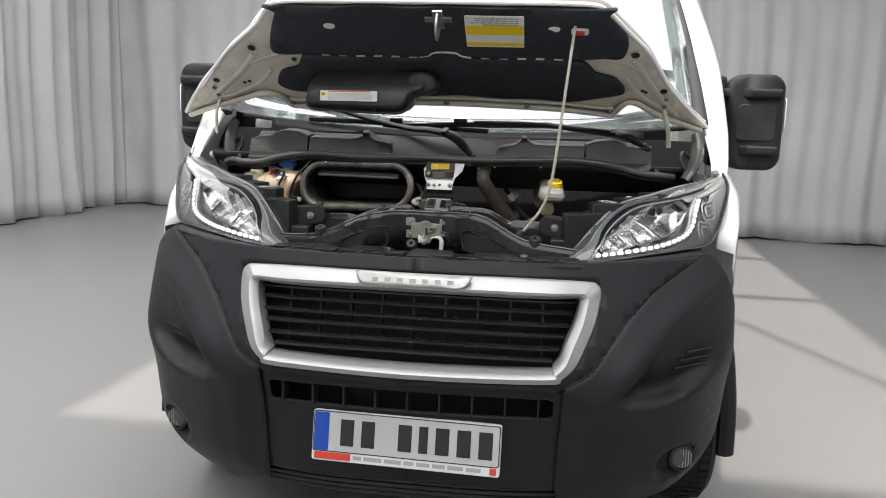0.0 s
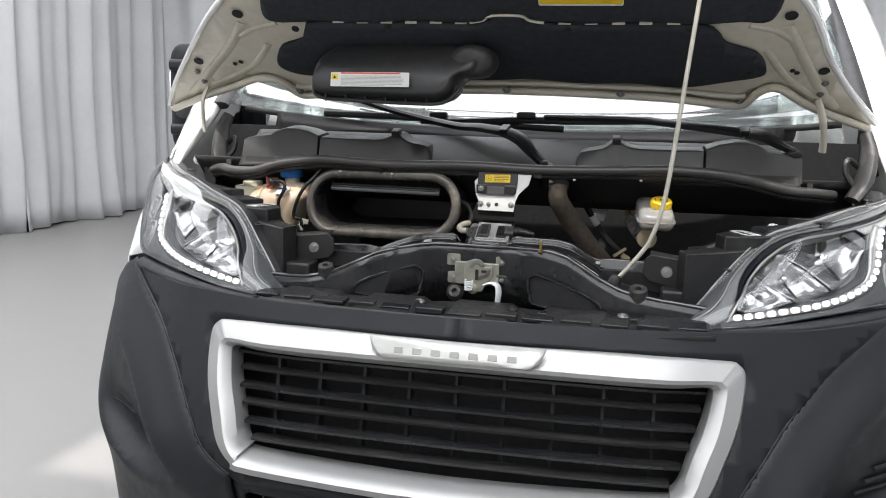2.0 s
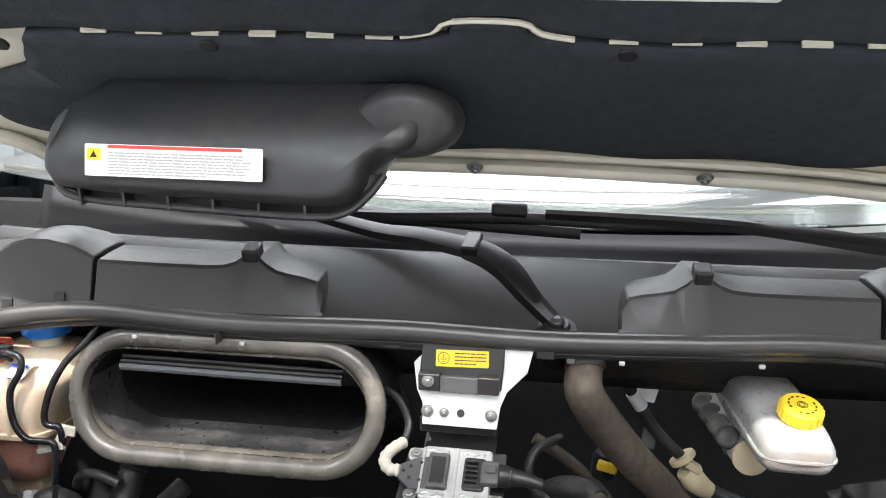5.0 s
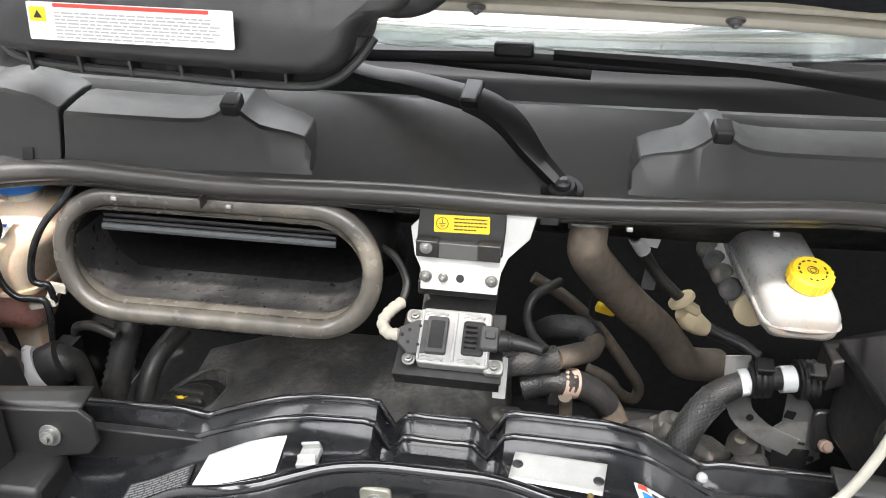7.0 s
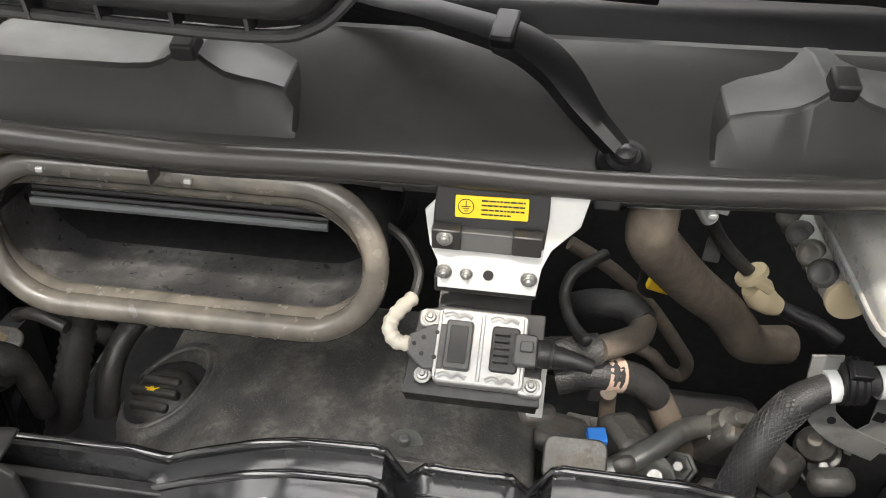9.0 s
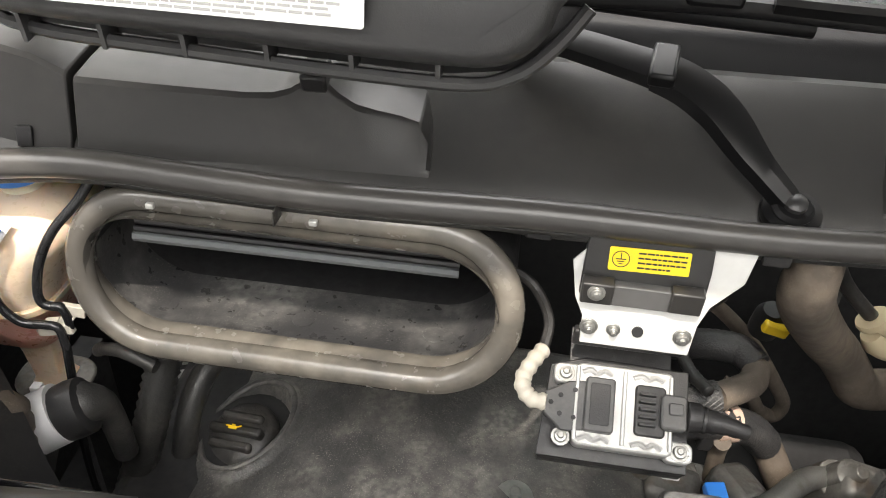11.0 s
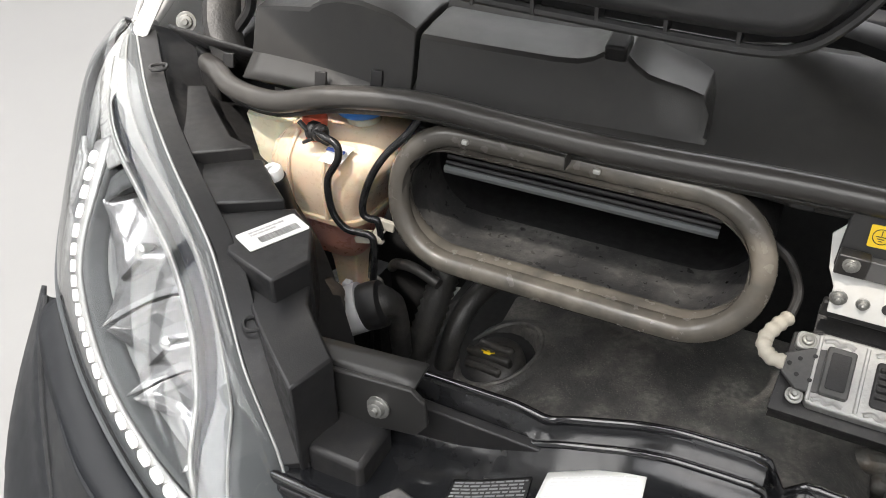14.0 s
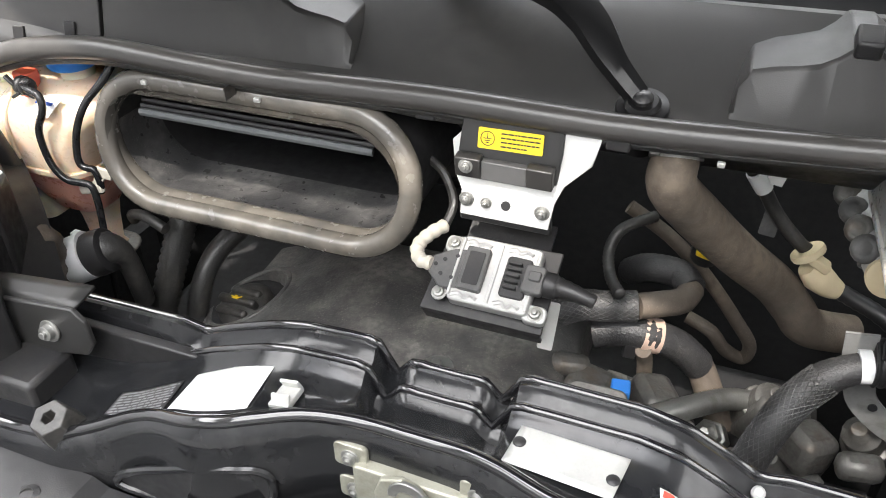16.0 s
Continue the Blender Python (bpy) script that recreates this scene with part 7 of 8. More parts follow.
    part("right_socket", prism(bmesh.new(), rrect(0.026, 0.044, 0.004), P(0.024, 0.0, 0.004), ux, uy, 0.005), M_BLACK, cu, bevel=0.0015)
    for k in range(5):
        part("socket_fin", box(bmesh.new(), P(0.021, 0.013 - 0.0065 * k, 0.011), (0.014, 0.0026, 0.008), r), M_BLACK, cu, bevel=0.0005)
    part("right_plug", prism(bmesh.new(), rrect(0.022, 0.030, 0.004), P(0.043, 0.0, 0.005), ux, uy, 0.011), M_PLUG, cu, bevel=0.002)
    part("plug_latch", prism(bmesh.new(), rrect(0.012, 0.010, 0.002), P(0.044, 0.002, 0.0155), ux, uy, 0.004), M_PLUG, cu, bevel=0.001)
    part("plug_collar", lathe(bmesh.new(), [(0.013, -0.006), (0.013, 0.004), (0.010, 0.008)], P(0.060, -0.001, 0.010), ux, 16), M_BLACK, cu, bevel=0.0008)
    part("plug_boot", tube(bmesh.new(), (P(0.066, -0.002, 0.012), P(0.085, -0.004, 0.012), P(0.105, -0.008, 0.010)), (0.011, 0.008, 0.006), 10, 5, ridges=0.12, every=1), M_BLACK, cu)
    part("taped_cable", tube(bmesh.new(), (P(-0.064, -0.004, 0.008), P(-0.078, -0.002, 0.006), P(-0.086, 0.012, 0.004), P(-0.080, 0.030, 0.0), P(-0.070, 0.048, -0.01)), 0.0068, 10, 8, ridges=0.16, every=2), M_CABLE, cu, "cream taped cable")
    part("dark_cable", tube(bmesh.new(), (P(-0.070, 0.048, -0.01), P(-0.068, 0.075, -0.005), P(-0.085, 0.10, 0.01), P(-0.11, 0.115, 0.01)), 0.005, 8, 6), M_RUBBER, cu)

def build_reservoir():
    rs = thing("brake_fluid_reservoir", "milky plastic brake fluid reservoir with yellow cap", "reservoir", at=(0.40, 0.5, 1.2), shift=(0, 0, 0))
    side, upv = Vector((1, 0, 0)), Vector((0, 0, 1))
    secs = []
    for y, x, w, lo, hi in ((0.72, 0.384, 0.070, 1.185, 1.252), (0.66, 0.391, 0.080, 1.178, 1.249), (0.60, 0.395, 0.081, 1.176, 1.244), (0.53, 0.400, 0.083, 1.175, 1.234), (0.49, 0.402, 0.085, 1.175, 1.226), (0.470, 0.403, 0.082, 1.177, 1.221), (0.461, 0.403, 0.072, 1.182, 1.214), (0.457, 0.403, 0.054, 1.188, 1.208)):
        secs.append([Vector((x + p, y, (lo + hi) / 2 + q)) for p, q in rrect(w, hi - lo, 0.40 * (hi - lo) if y < 0.48 else 0.017, 5)])
    part("tank", loft(bmesh.new(), secs), M_RESERVOIR, rs, smooth=60)
    bm = bmesh.new()
    tube(bm, ((0.352, 0.68, 1.205), (0.354, 0.60, 1.202), (0.358, 0.53, 1.199), (0.360, 0.485, 1.197), (0.368, 0.463, 1.196), (0.403, 0.456, 1.196), (0.438, 0.463, 1.196), (0.446, 0.485, 1.197), (0.443, 0.55, 1.199), (0.436, 0.66, 1.204)), 0.0028, 8, 4)
    part("weld_seam", bm, M_RESERVOIR, rs)
    c = Vector((0.411, 0.508, 1.231))
    ax = Vector((0.05, -0.28, 0.95)).normalized()
    part("neck", lathe(bmesh.new(), [(0.022, -0.02), (0.022, 0.004)], c, ax, 24), M_RESERVOIR, rs)
    cap = part("cap", lathe(bmesh.new(), [(0.0235, 0), (0.0245, 0.002), (0.0245, 0.016), (0.022, 0.019), (0.018, 0.0185)], c, ax, 40), M_CAP, rs, "yellow ribbed screw cap", smooth=30)
    x = ax.orthogonal().normalized()
    y = ax.cross(x)
    bm = bmesh.new()
    for k in range(20):
        an = 2 * math.pi * k / 20
        p = c + (math.cos(an) * x + math.sin(an) * y) * 0.0245
        tube(bm, (p + ax * 0.002, p + ax * 0.016), 0.0014, 6, 1)
    part("cap_grip", bm, M_CAP, cap)
    bm = bmesh.new()
    for rr in (0.006, 0.0035):
        tube(bm, [c + ax * 0.019 + rr * (math.cos(t) * x + math.sin(t) * y) for t in (2 * math.pi * k / 14 for k in range(14))], 0.0005, 5, 1, True)
    for k in range(14):
        an = 2 * math.pi * k / 14
        if k % 7 not in (0,):
            box(bm, c + ax * 0.0189 + 0.0155 * (math.cos(an) * x + math.sin(an) * y), (0.004, 0.002, 0.0006), axes(-math.sin(an) * x + math.cos(an) * y, ax.cross(-math.sin(an) * x + math.cos(an) * y)))
    part("cap_print", bm, M_INKB, cap)
    mc = Vector((0.385, 0.600, 1.140))
    part("master_cylinder", tube(bmesh.new(), (mc + Vector((-0.02, 0.12, 0.02)), mc + Vector((-0.01, 0.05, 0.01)), mc), (0.030, 0.028, 0.024), 18, 4), M_ALU, rs)
    part("cylinder_plug", lathe(bmesh.new(), [(0.025, 0), (0.025, 0.006), (0.02, 0.008)], mc + Vector((0, -0.002, -0.002)), (0.1, -1, 0.1), 22), M_BEIGE, rs, "beige round end plug")
    for k in range(4):
        p = Vector((0.340 + 0.006 * k, 0.700 - 0.030 * k, 1.168 - 0.004 * k))
        lug = lathe(bmesh.new(), [(0.009, -0.012), (0.016, -0.010), (0.016, 0.006), (0.010, 0.009), (0.006, 0.007)], p, (-0.5, -0.7, 0.5), 14)
        box(lug, p + Vector((0.012, 0.008, -0.012)), (0.020, 0.016, 0.034), (12, 24, 10))
        part("side_lug", lug, M_PLUG if k % 2 else M_RUSTY, rs, bevel=0.002)

def hose_thing(name, label, pts, r, material, clamps=(), n=14, ridges=0.0, k=7, extra=None, every=2, group=""):
    h = thing(name, label, "hose", group, at=pts[0], shift=(0, 0, 0) if pts[0][0] > -0.2 else (0.014, -0.012, 0.010))
    part("hose", tube(bmesh.new(), pts, r, n, k, ridges=ridges, every=every), material, h, smooth=70)
    line = spline(pts, 10)
    for f, w, m in clamps:
        i = min(len(line) - 2, int(f * (len(line) - 1)))
        p, t = line[i], (line[i + 1] - line[i]).normalized()
        rr = (r if isinstance(r, (int, float)) else float(np.interp(f, np.linspace(0, 1, len(r)), r))) * 1.10
        part("clamp", lathe(bmesh.new(), [(rr, -w), (rr * 1.04, -w), (rr * 1.04, w), (rr, w)], p, t, 20), m, h)
        part("clamp_screw", box(bmesh.new(), p + t.orthogonal().normalized() * rr * 1.1, (0.010, 0.010, 0.008)), m, h, bevel=0.001)
    return h

def build_hoses():
    hose_thing("coolant_hose", "thick dusty grey-brown rubber hose with steel clamp", ((0.158, 0.540, 1.276), (0.159, 0.530, 1.268), (0.160, 0.530, 1.236), (0.186, 0.575, 1.182), (0.238, 0.635, 1.103), (0.290, 0.690, 1.034), (0.318, 0.705, 0.996), (0.345, 0.715, 0.962), (0.40, 0.74, 0.945)), (0.0225, 0.0225, 0.0245, 0.026, 0.026, 0.026, 0.026, 0.026, 0.026), M_HOSE, ((0.10, 0.006, M_STEEL),), n=20)
    bypass = ((0.050, 0.575, 1.010), (0.078, 0.585, 1.021), (0.106, 0.590, 1.023), (0.141, 0.600, 1.025), (0.169, 0.620, 1.022), (0.190, 0.642, 1.016), (0.198, 0.668, 1.016), (0.180, 0.690, 1.020), (0.142, 0.700, 1.014), (0.115, 0.73, 0.98))
    bh = hose_thing("bypass_hose", "short braided hose with brown cover behind the control unit", bypass[3:7], 0.0160, M_HOSE)
    part("braided_sleeve", tube(bmesh.new(), bypass[:4], 0.0185, 16, 10, ridges=0.03, every=1), M_BRAID, bh)
    part("rear_sleeve", tube(bmesh.new(), bypass[6:], 0.0185, 16, 10, ridges=0.03, every=1), M_BRAID, bh)
    lower = ((0.095, 0.595, 0.975), (0.129, 0.600, 0.984), (0.162, 0.605, 0.982), (0.196, 0.620, 0.962), (0.225, 0.634, 0.927), (0.245, 0.622, 0.896), (0.266, 0.604, 0.862), (0.297, 0.580, 0.80))
    lh = hose_thing("lower_hose", "dusty brown hose with pink clip going down", lower[3:], 0.0185, M_HOSE)
    part("ribbed_sleeve", tube(bmesh.new(), lower[:5], 0.0200, 16, 10, ridges=0.04, every=1), M_BRAID, lh)
    part("pink_clip", tube(bmesh.new(), ((0.150, 0.603, 0.983), (0.172, 0.610, 0.978)), 0.0222, 18, 3), M_PINK, lh, "pinkish paint-marked clip")
    part("clip_block", box(bmesh.new(), (0.142, 0.590, 0.966), (0.016, 0.014, 0.022), (0, 10, 10)), M_BLACK, lh, bevel=0.002)
    hose_thing("vacuum_hose", "thin brown rubber hose curving in the bay", ((0.10, 0.74, 1.075), (0.151, 0.740, 1.045), (0.189, 0.740, 1.013), (0.225, 0.745, 0.971), (0.265, 0.760, 0.910), (0.290, 0.770, 0.866), (0.285, 0.772, 0.838), (0.258, 0.760, 0.857), (0.235, 0.750, 0.891), (0.20, 0.76, 0.90)), 0.0095, M_HOSE)
    hose_thing("thin_pipe", "thin corrugated black pipe beside the control unit", ((0.140, 0.68, 1.105), (0.118, 0.660, 1.102), (0.102, 0.650, 1.092), (0.095, 0.635, 1.072), (0.104, 0.605, 1.058), (0.122, 0.570, 1.060)), 0.0065, M_RUBBER, (), ridges=0.14, every=1, k=12)
    loom = ((0.280, 0.47, 0.86), (0.296, 0.490, 0.945), (0.320, 0.520, 0.999), (0.348, 0.540, 1.032), (0.385, 0.555, 1.049), (0.405, 0.560, 1.054), (0.442, 0.565, 1.053), (0.466, 0.570, 1.052), (0.52, 0.570, 1.066))
    lm = hose_thing("main_loom", "thick braided black cable loom with white tape bands", loom, (0.0195, 0.0195, 0.019, 0.018, 0.015, 0.014, 0.015, 0.017, 0.017), M_BRAID, (), ridges=0.03, every=1, k=10)
    for p, m, r0, w in (((0.383, 0.5545, 1.0485), M_PLATE, 0.0185, 0.006), ((0.440, 0.565, 1.053), M_PLATE, 0.0180, 0.009), ((0.402, 0.560, 1.054), M_BLACK, 0.0250, 0.013), ((0.466, 0.570, 1.052), M_BLACK, 0.0250, 0.013)):
        part("tape_band" if m is M_PLATE else "loom_collar", tube(bmesh.new(), (Vector(p) - Vector((w, 0.001, 0.001)), Vector(p) + Vector((w, 0.001, 0.001))), r0, 18, 8, ridges=0.08 if m is M_BLACK else 0, every=1), m, lm)
    for x in (0.402, 0.466):
        part("collar_lock", box(bmesh.new(), (x, 0.545, 1.083), (0.022, 0.02, 0.012), (25, 0, 0)), M_BLACK, lm, bevel=0.002)
    conduit = loft(bmesh.new(), [[Vector((x, 0.56, z)) + Vector((0, a, b)) for a, b in rrect(0.05, h, 0.006, 2)] for x, z, h in ((0.478, 1.082, 0.048), (0.52, 1.100, 0.046), (0.58, 1.120, 0.044), (0.66, 1.13, 0.04))])
    part("loom_conduit", conduit, M_BLACK, lm, "flat black conduit sleeve", bevel=0.002)
    tagged(part("woven_braid", braid(bmesh.new(), loom[:4], 0.0192, 20, 0.20), M_STRAND, lm), "fine grey woven strands", kind="stuff")
    tagged(part("woven_braid", braid(bmesh.new(), bypass[:4], 0.0187, 18, 0.18), M_STRAND, bh), "fine grey woven strands", kind="stuff")
    # bracket plates under the loom
    br = thing("loom_bracket", "dull steel bracket below the cable loom", "bracket", at=(0.43, 0.57, 0.98), shift=(0, 0, 0))
    y0 = 0.585
    arm = spline(((0.372, 0.56, 1.085), (0.378, 0.565, 1.045), (0.388, 0.572, 1.010), (0.402, 0.580, 0.975), (0.437, 0.584, 0.943), (0.482, 0.584, 0.924)), 5)
    secs = []
    for i, q in enumerate(arm):
        t = (arm[min(i + 1, len(arm) - 1)] - arm[max(0, i - 1)]).normalized()
        n = t.cross(Vector((0, 1, 0))).normalized()
        secs.append([q + n * a + Vector((0, b, 0)) for a, b in ((-0.016, 0), (0.016, 0), (0.016, 0.003), (-0.016, 0.003))])
    part("bracket_arm", loft(bmesh.new(), secs), M_BARE, br, smooth=20)
    part("bracket_plate", prism(bmesh.new(), ((0.446, 0.912), (0.439, 0.941), (0.459, 0.964), (0.456, 1.012), (0.482, 1.008), (0.505, 0.975), (0.523, 0.906), (0.502, 0.888)), (0, y0 + 0.006, 0), (1, 0, 0), (0, 0, 1), 0.003), M_BARE, br, bevel=0.001)
    for w, h, x, z in ((0.013, 0.012, 0.466, 0.979), (0.012, 0.004, 0.462, 0.925), (0.012, 0.004, 0.490, 0.932)):
        part("bracket_slot", box(bmesh.new(), (x, y0 + 0.002, z), (w, 0.003, h), (0, 12, 0)), M_DARK, br)
    part("bracket_leg", box(bmesh.new(), (0.48, 0.60, 0.74), (0.05, 0.03, 0.36)), M_DARK, br)
    for x, z in ((0.412, 0.973), (0.506, 0.912)):
        part("bracket_hole", lathe(bmesh.new(), [(0.005, -0.001), (0.005, 0.001)], (x, 0.5795, z), (0, -1, 0), 12), M_DARK, br)
    bx = thing("fuse_box", "black plastic relay box with loose wires", "fuse box", at=(0.56, 0.5, 1.05), shift=(0.016, -0.002, 0.019))
    part("box_body", box(bmesh.new(), (0.575, 0.50, 1.03), (0.16, 0.16, 0.14), (6, -8, 10)), M_BLACK, bx, bevel=0.008)
    part("box_lid", box(bmesh.new(), (0.555, 0.50, 1.105), (0.15, 0.14, 0.02), (6, -8, 10)), M_BLACK, bx, bevel=0.004)
    part("box_leg", box(bmesh.new(), (0.60, 0.52, 0.78), (0.10, 0.10, 0.44)), M_DARK, bx)
    for k, m in enumerate((M_RED, M_CAP, M_PINK)):
        part("loose_wire", tube(bmesh.new(), ((0.50, 0.40 + 0.006 * k, 1.13), (0.525, 0.395 + 0.006 * k, 1.142), (0.545, 0.40 + 0.005 * k, 1.15)), 0.0025, 6, 5), m, bx)
    part("wire_sleeve", tube(bmesh.new(), ((0.545, 0.40, 1.15), (0.50, 0.40, 1.128), (0.482, 0.40, 1.10), (0.49, 0.42, 1.06)), 0.011, 10, 6, ridges=0.08, every=1), M_RUBBER, bx)
    rp = thing("round_plug", "black round connector on the bracket", "connector", at=(0.52, 0.53, 0.97), shift=(0, 0, 0))
    part("plug_body", lathe(bmesh.new(), [(0.026, -0.05), (0.026, 0.0), (0.022, 0.002), (0.020, 0.012), (0.010, 0.014)], (0.538, 0.555, 0.982), (-0.2, -0.6, 0.7), 20), M_BLACK, rp, bevel=0.001)
    part("plug_frame", prism(bmesh.new(), rrect(0.085, 0.06, 0.008), (0.535, 0.575, 0.972), (1, 0, 0.1), (0, 0.3, 1), 0.012), M_BLACK, rp, bevel=0.003)
    part("copper_stud", lathe(bmesh.new(), [(0.009, -0.01), (0.009, 0.004), (0.006, 0.006), (0.006, 0.010)], (0.507, 0.548, 0.962), (-0.1, -0.8, 0.5), 8), M_PINK, rp, "copper coloured stud")
    # clutch line parts
    cl = thing("clutch_line", "black clutch pipe with beige couplings on the bulkhead", "pipe", at=(0.28, 0.74, 1.1), shift=(0, 0, 0))
    part("pipe", tube(bmesh.new(), ((0.195, 0.66, 1.27), (0.216, 0.680, 1.215), (0.246, 0.701, 1.165), (0.274, 0.705, 1.122), (0.307, 0.702, 1.090), (0.325, 0.72, 1.07)), 0.0085, 12, 6), M_RUBBER, cl)
    part("pipe_label", tube(bmesh.new(), ((0.238, 0.695, 1.178), (0.253, 0.703, 1.154)), 0.0105, 14, 1), M_PLATE, cl, "white printed band")
    part("coupling_ring", lathe(bmesh.new(), [(0.010, -0.004), (0.020, -0.004), (0.021, 0.0), (0.020, 0.004), (0.010, 0.004)], (0.318, 0.702, 1.080), (0.45, -0.1, -0.6), 20), M_BEIGE, cl)
    part("coupling", tube(bmesh.new(), ((0.322, 0.705, 1.058), (0.336, 0.709, 1.045), (0.352, 0.713, 1.032), (0.366, 0.714, 1.026)), (0.012, 0.019, 0.016, 0.011), 14, 4), M_BEIGE, cl)
    part("coupling_neck", box(bmesh.new(), (0.334, 0.703, 1.068), (0.026, 0.02, 0.012), (0, 30, 0)), M_BEIGE, cl, bevel=0.003)
    part("pipe_tail", tube(bmesh.new(), ((0.362, 0.714, 1.028), (0.385, 0.710, 1.020), (0.41, 0.70, 1.015), (0.44, 0.69, 1.00)), 0.010, 12, 6, ridges=0.1, every=1), M_BLACK, cl)
    part("yellow_tab", box(bmesh.new(), (0.209, 0.683, 1.064), (0.030, 0.012, 0.015), (0, 14, 0)), M_CAP, cl, bevel=0.003)
    part("tab_body", lathe(bmesh.new(), [(0.018, -0.03), (0.018, 0.0), (0.012, 0.012)], (0.205, 0.700, 1.070), (0, -0.3, 1), 14), M_BLACK, cl)
    part("paper_tag", prism(bmesh.new(), ((-0.020, -0.026), (0.008, -0.030), (0.020, 0.010), (0.004, 0.030), (-0.014, 0.012)), (0.262, 0.706, 1.192), (1, 0, 0), (0, 0.3, 1), 0.0015), M_TAG, cl, "grey paper tag")
    part("small_tag", prism(bmesh.new(), rrect(0.020, 0.030, 0.002), (0.270, 0.718, 1.100), (1, 0, -0.1), (0, 0.3, 1), 0.0015), M_PLUG, cl)
    part("brass_union", lathe(bmesh.new(), [(0.007, -0.02), (0.010, -0.015), (0.010, 0.015), (0.007, 0.02)], (0.334, 0.72, 1.195), (-0.1, 0.1, 1), 8), mat("dull_brass", (0.34, 0.24, 0.10), 0.4, metal=0.7), cl)
    # left of the engine: hoses below the tank
    rh = hose_thing("radiator_hose", "fat black hose with silver clip beside the headlamp", ((-0.615, 0.375, 1.02), (-0.590, 0.395, 1.022), (-0.565, 0.420, 1.030), (-0.535, 0.437, 1.043), (-0.512, 0.448, 1.050), (-0.500, 0.462, 1.03), (-0.502, 0.475, 0.95)), (0.030, 0.030, 0.028, 0.027, 0.023, 0.014, 0.013), M_RUBBER, ((0.45, 0.014, M_TAGWHITE),))
    part("hose_end", lathe(bmesh.new(), [(0.022, -0.012), (0.029, -0.012), (0.030, 0.0), (0.029, 0.012), (0.022, 0.016)], (-0.520, 0.443, 1.047), (0.85, 0.35, 0.33), 22), M_BLACK, rh)
    part("crinkled_boot", tube(bmesh.new(), ((-0.575, 0.385, 1.02), (-0.568, 0.390, 1.055), (-0.562, 0.395, 1.085), (-0.570, 0.400, 1.10)), (0.036, 0.034, 0.028, 0.012), 16, 7, ridges=0.07, every=2), M_HOSE, rh, "dusty crinkled boot")
    hose_thing("corrugated_hose", "black corrugated sleeve below the coolant tank", ((-0.475, 0.57, 1.06), (-0.478, 0.54, 1.02), (-0.492, 0.51, 0.95), (-0.52, 0.49, 0.86)), 0.0175, M_RUBBER, (), ridges=0.16, every=1, k=14)
    hose_thing("heater_hose", "plain black hose beside the engine cover", ((-0.43, 0.62, 1.0), (-0.455, 0.57, 0.97), (-0.465, 0.53, 0.91), (-0.47, 0.51, 0.80)), 0.015, M_RUBBER)
    hose_thing("small_pipe", "thin black pipe under the air intake", ((-0.46, 0.50, 1.06), (-0.50, 0.51, 1.065), (-0.53, 0.52, 1.055), (-0.55, 0.54, 1.03)), 0.007, M_RUBBER)
    # gearbox clutter behind the crossmember
    gb = thing("gearbox", "grey cast gearbox parts with a blue plug", "gearbox", at=(0.15, 0.5, 0.85), shift=(0.016, -0.002, 0.019))
    # casing as a near-black box, the depth's shade given by colour
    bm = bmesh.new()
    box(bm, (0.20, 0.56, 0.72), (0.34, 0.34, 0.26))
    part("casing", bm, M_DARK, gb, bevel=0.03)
    rnd = random.Random(12)
    for k in range(26):
        p = Vector((rnd.uniform(0.07, 0.42), rnd.uniform(0.42, 0.62), rnd.uniform(0.83, 0.90)))
        ax = Vector((rnd.uniform(-0.5, 0.5), rnd.uniform(-0.8, 0), 1))
        r0, hh = rnd.uniform(0.010, 0.026), rnd.uniform(0.02, 0.05)
        prof = [(r0 * 1.3, -hh), (r0 * 1.3, 0), (r0, 0.002), (r0, hh * 0.6), (r0 * 0.7, hh * 0.7), (r0 * 0.4, hh)]
        part("casing_boss", lathe(bmesh.new(), prof, p, ax, 6 if k % 3 == 0 else 16), M_RUSTY if k % 4 else M_STEEL, gb, bevel=0.001)
    for p, s, r in (((0.060, 0.56, 0.925), (0.05, 0.03, 0.03), (20, 10, 20)), ((0.09, 0.545, 0.915), (0.06, 0.05, 0.03), (10, 0, -15)), ((0.165, 0.56, 0.90), (0.05, 0.06, 0.05), (0, 15, 30)), ((0.16, 0.50, 0.925), (0.03, 0.02, 0.03), (0, 0, 20)), ((0.30, 0.60, 0.88), (0.06, 0.05, 0.10), (20, 15, 0)), ((0.34, 0.55, 0.90), (0.05, 0.05, 0.05), (0, 10, 40)), ((0.39, 0.52, 0.92), (0.05, 0.03, 0.03), (10, 0, 10))):
        part("casing_lug", box(bmesh.new(), p, s, r), M_RUSTY, gb, bevel=0.011)
    part("oil_pipe", tube(bmesh.new(), ((0.142, 0.585, 0.955), (0.146, 0.60, 0.92), (0.15, 0.60, 0.86)), 0.010, 10, 4), M_HOSE, gb)
    part("casing_pipe", tube(bmesh.new(), ((0.09, 0.47, 0.90), (0.15, 0.50, 0.92), (0.20, 0.54, 0.92), (0.26, 0.60, 0.90), (0.34, 0.62, 0.88)), 0.014, 10, 5), M_STEEL, gb)
    part("blue_plug", box(bmesh.new(), (0.128, 0.520, 0.946), (0.022, 0.02, 0.014), (10, 0, 10)), M_BLUE, gb, bevel=0.002)
    part("solenoid", prism(bmesh.new(), rrect(0.07, 0.05, 0.012), (0.105, 0.50, 0.925), (1, 0, 0), (0, 0.8, 0.6), 0.02), M_RUSTY, gb, bevel=0.002)
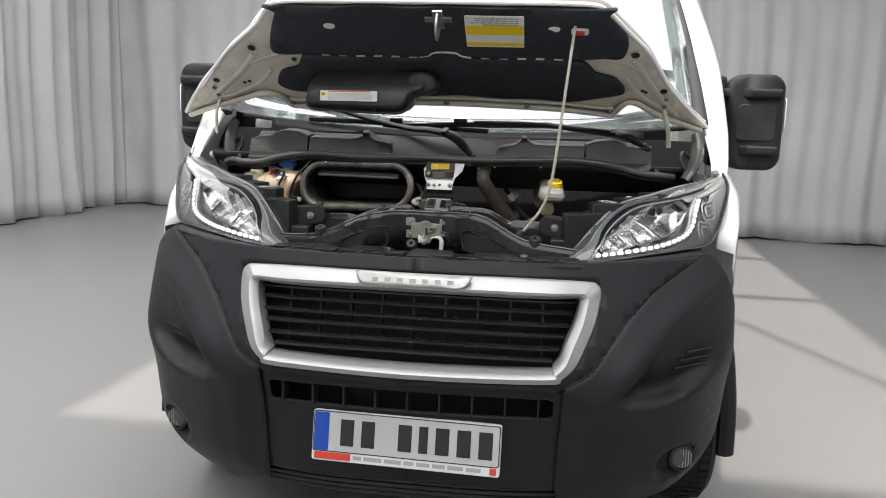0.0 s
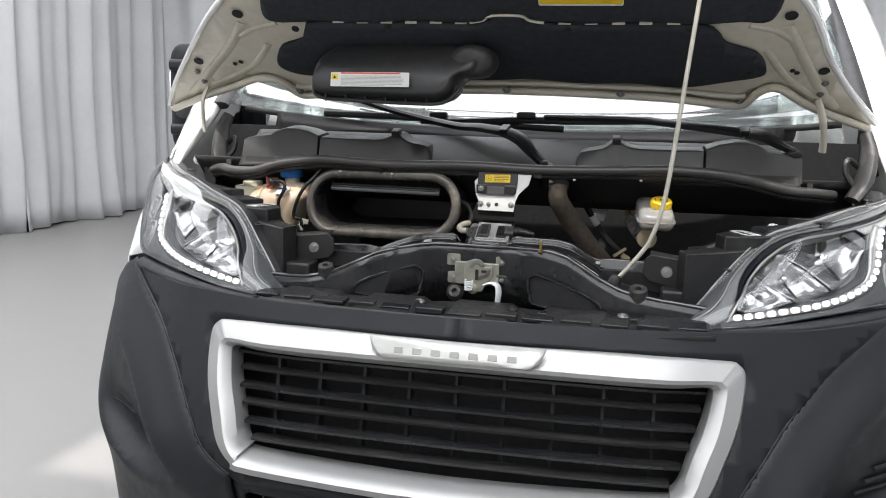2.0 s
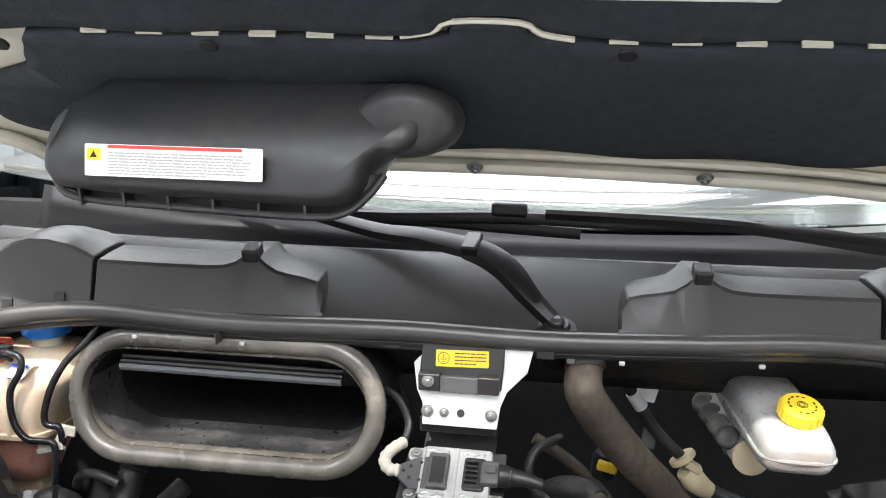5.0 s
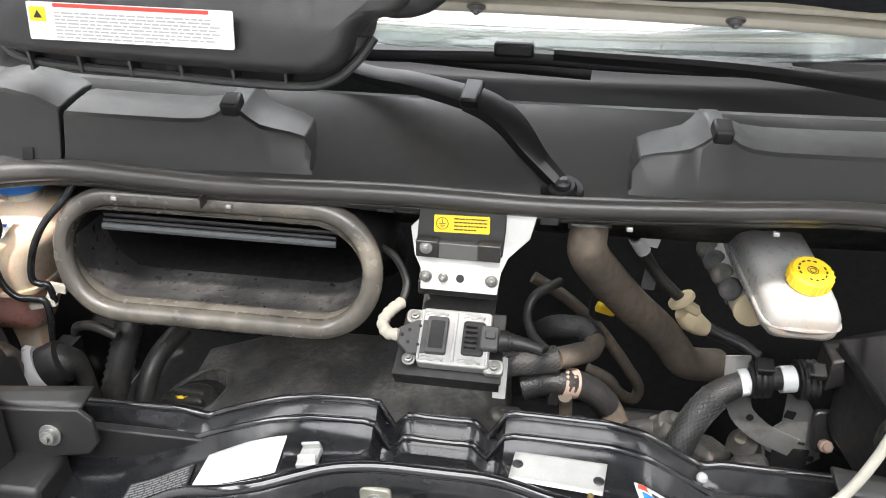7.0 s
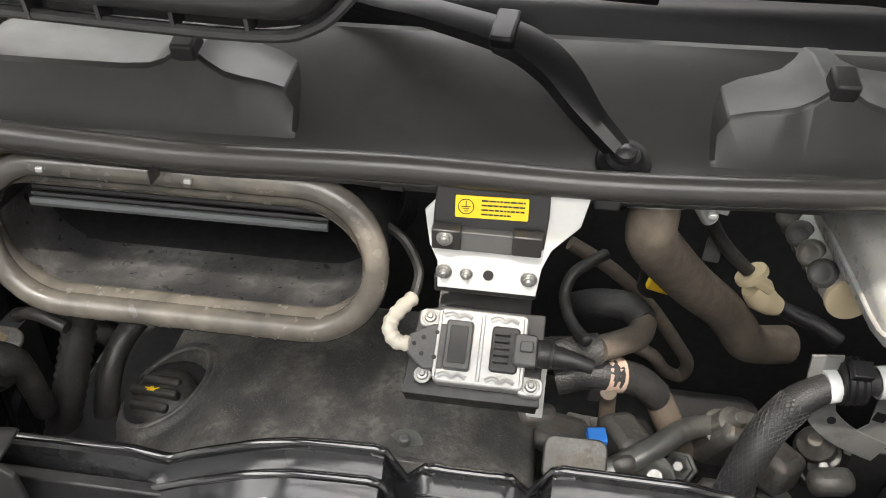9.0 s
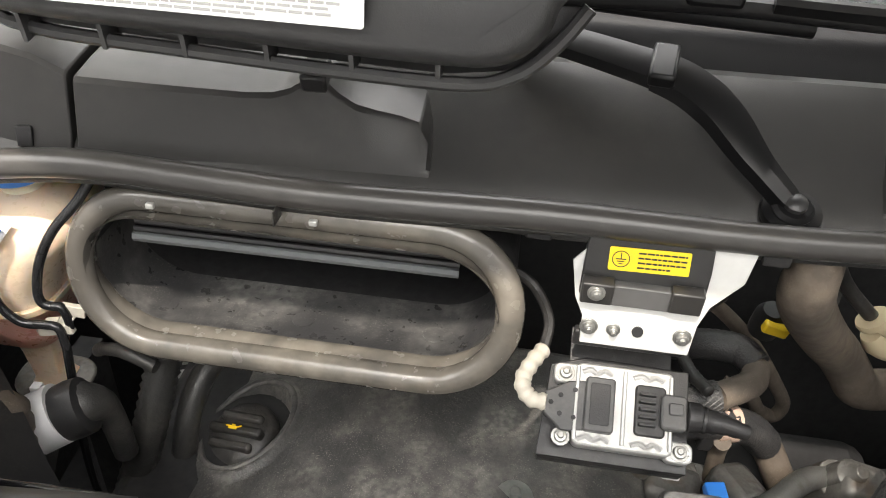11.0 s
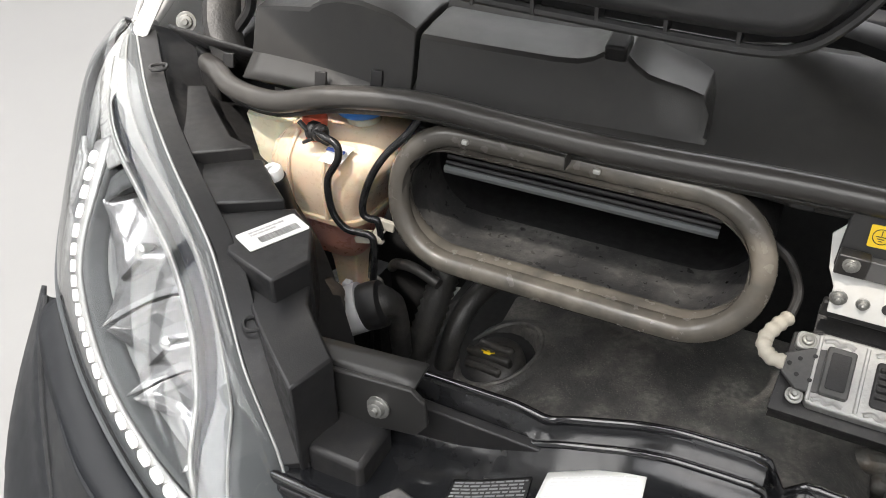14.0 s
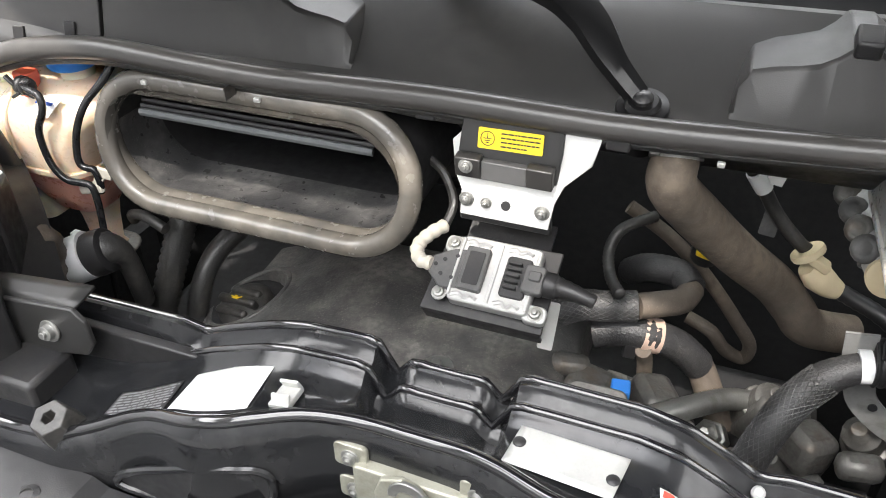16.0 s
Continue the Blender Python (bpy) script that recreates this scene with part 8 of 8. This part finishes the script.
    part("label_strip", prism(bmesh.new(), rrect(0.016, 0.05, 0.002), (0.052, 0.452, 1.075), (1, 0, 0), (0, 0.5, 0.87), 0.002), M_TAG, gb)
    for s in (1, -1):
        hb = thing("strut_top", "black inner wing metal with bolts beside the scuttle", "inner wing", "inner wings", at=(s * 0.8, 0.6, 1.2))
        part("wing_edge", loft(bmesh.new(), [[Vector((CX + s * x, y, z)) for x, y, z in ((0.80, 0.53, zz), (0.84, 0.545, zz + 0.01), (0.86, 0.62, zz + 0.02), (0.81, 0.66, zz + 0.02))] for zz in (0.95, 1.22, 1.26)]), M_BLACK, hb, bevel=0.006)
        part("seal_end", tube(bmesh.new(), [(CX + s * x, y, z) for x, y, z in ((0.775, 0.54, 1.262), (0.80, 0.56, 1.30), (0.815, 0.60, 1.36), (0.81, 0.63, 1.41))], (0.020, 0.024, 0.022, 0.014), 10, 5, squash=0.6), M_RUBBER, hb)
        bolt("wing_bolt", (CX + s * 0.875, 0.575, 1.285), (-s * 0.5, -0.8, 0.3), 0.009, 0.008, hb)
        part("wing_link", tube(bmesh.new(), [(CX + s * x, y, z) for x, y, z in ((0.80, 0.60, 1.33), (0.77, 0.585, 1.35), (0.765, 0.575, 1.32), (0.785, 0.565, 1.29))], 0.007, 8, 5), M_BLACK, hb)

build_hall()
build_curtains()
build_body()
build_bumper()
build_grille()
build_plate()
for side in (-1, 1):
    build_headlamp(side)
    build_lamp_housing(side)
    build_mirror(side)
build_bonnet()
build_duct()
build_cowl()
build_wiper((0.122, 0.524, 1.314), ((0.069, 0.540, 1.352), (0.003, 0.584, 1.402), (-0.070, 0.606, 1.410), (-0.145, 0.630, 1.413), (-0.32, 0.68, 1.445), (-0.50, 0.745, 1.49)), ((-0.56, 0.745, 1.432), (-0.35, 0.715, 1.430), (-0.20, 0.70, 1.424), (0.0, 0.695, 1.414), (0.15, 0.695, 1.409)))
build_wiper((0.715, 0.612, 1.366), ((0.675, 0.616, 1.400), (0.60, 0.622, 1.416), (0.486, 0.630, 1.428), (0.328, 0.642, 1.440), (0.10, 0.660, 1.440)), ((-0.25, 0.690, 1.420), (-0.134, 0.684, 1.420), (0.05, 0.672, 1.430), (0.2, 0.660, 1.431), (0.38, 0.645, 1.438)))
build_shroud()
build_crossmember()
build_latch()
build_intake()
build_engine_cover()
build_tank()
build_control_unit()
build_reservoir()
build_hoses()
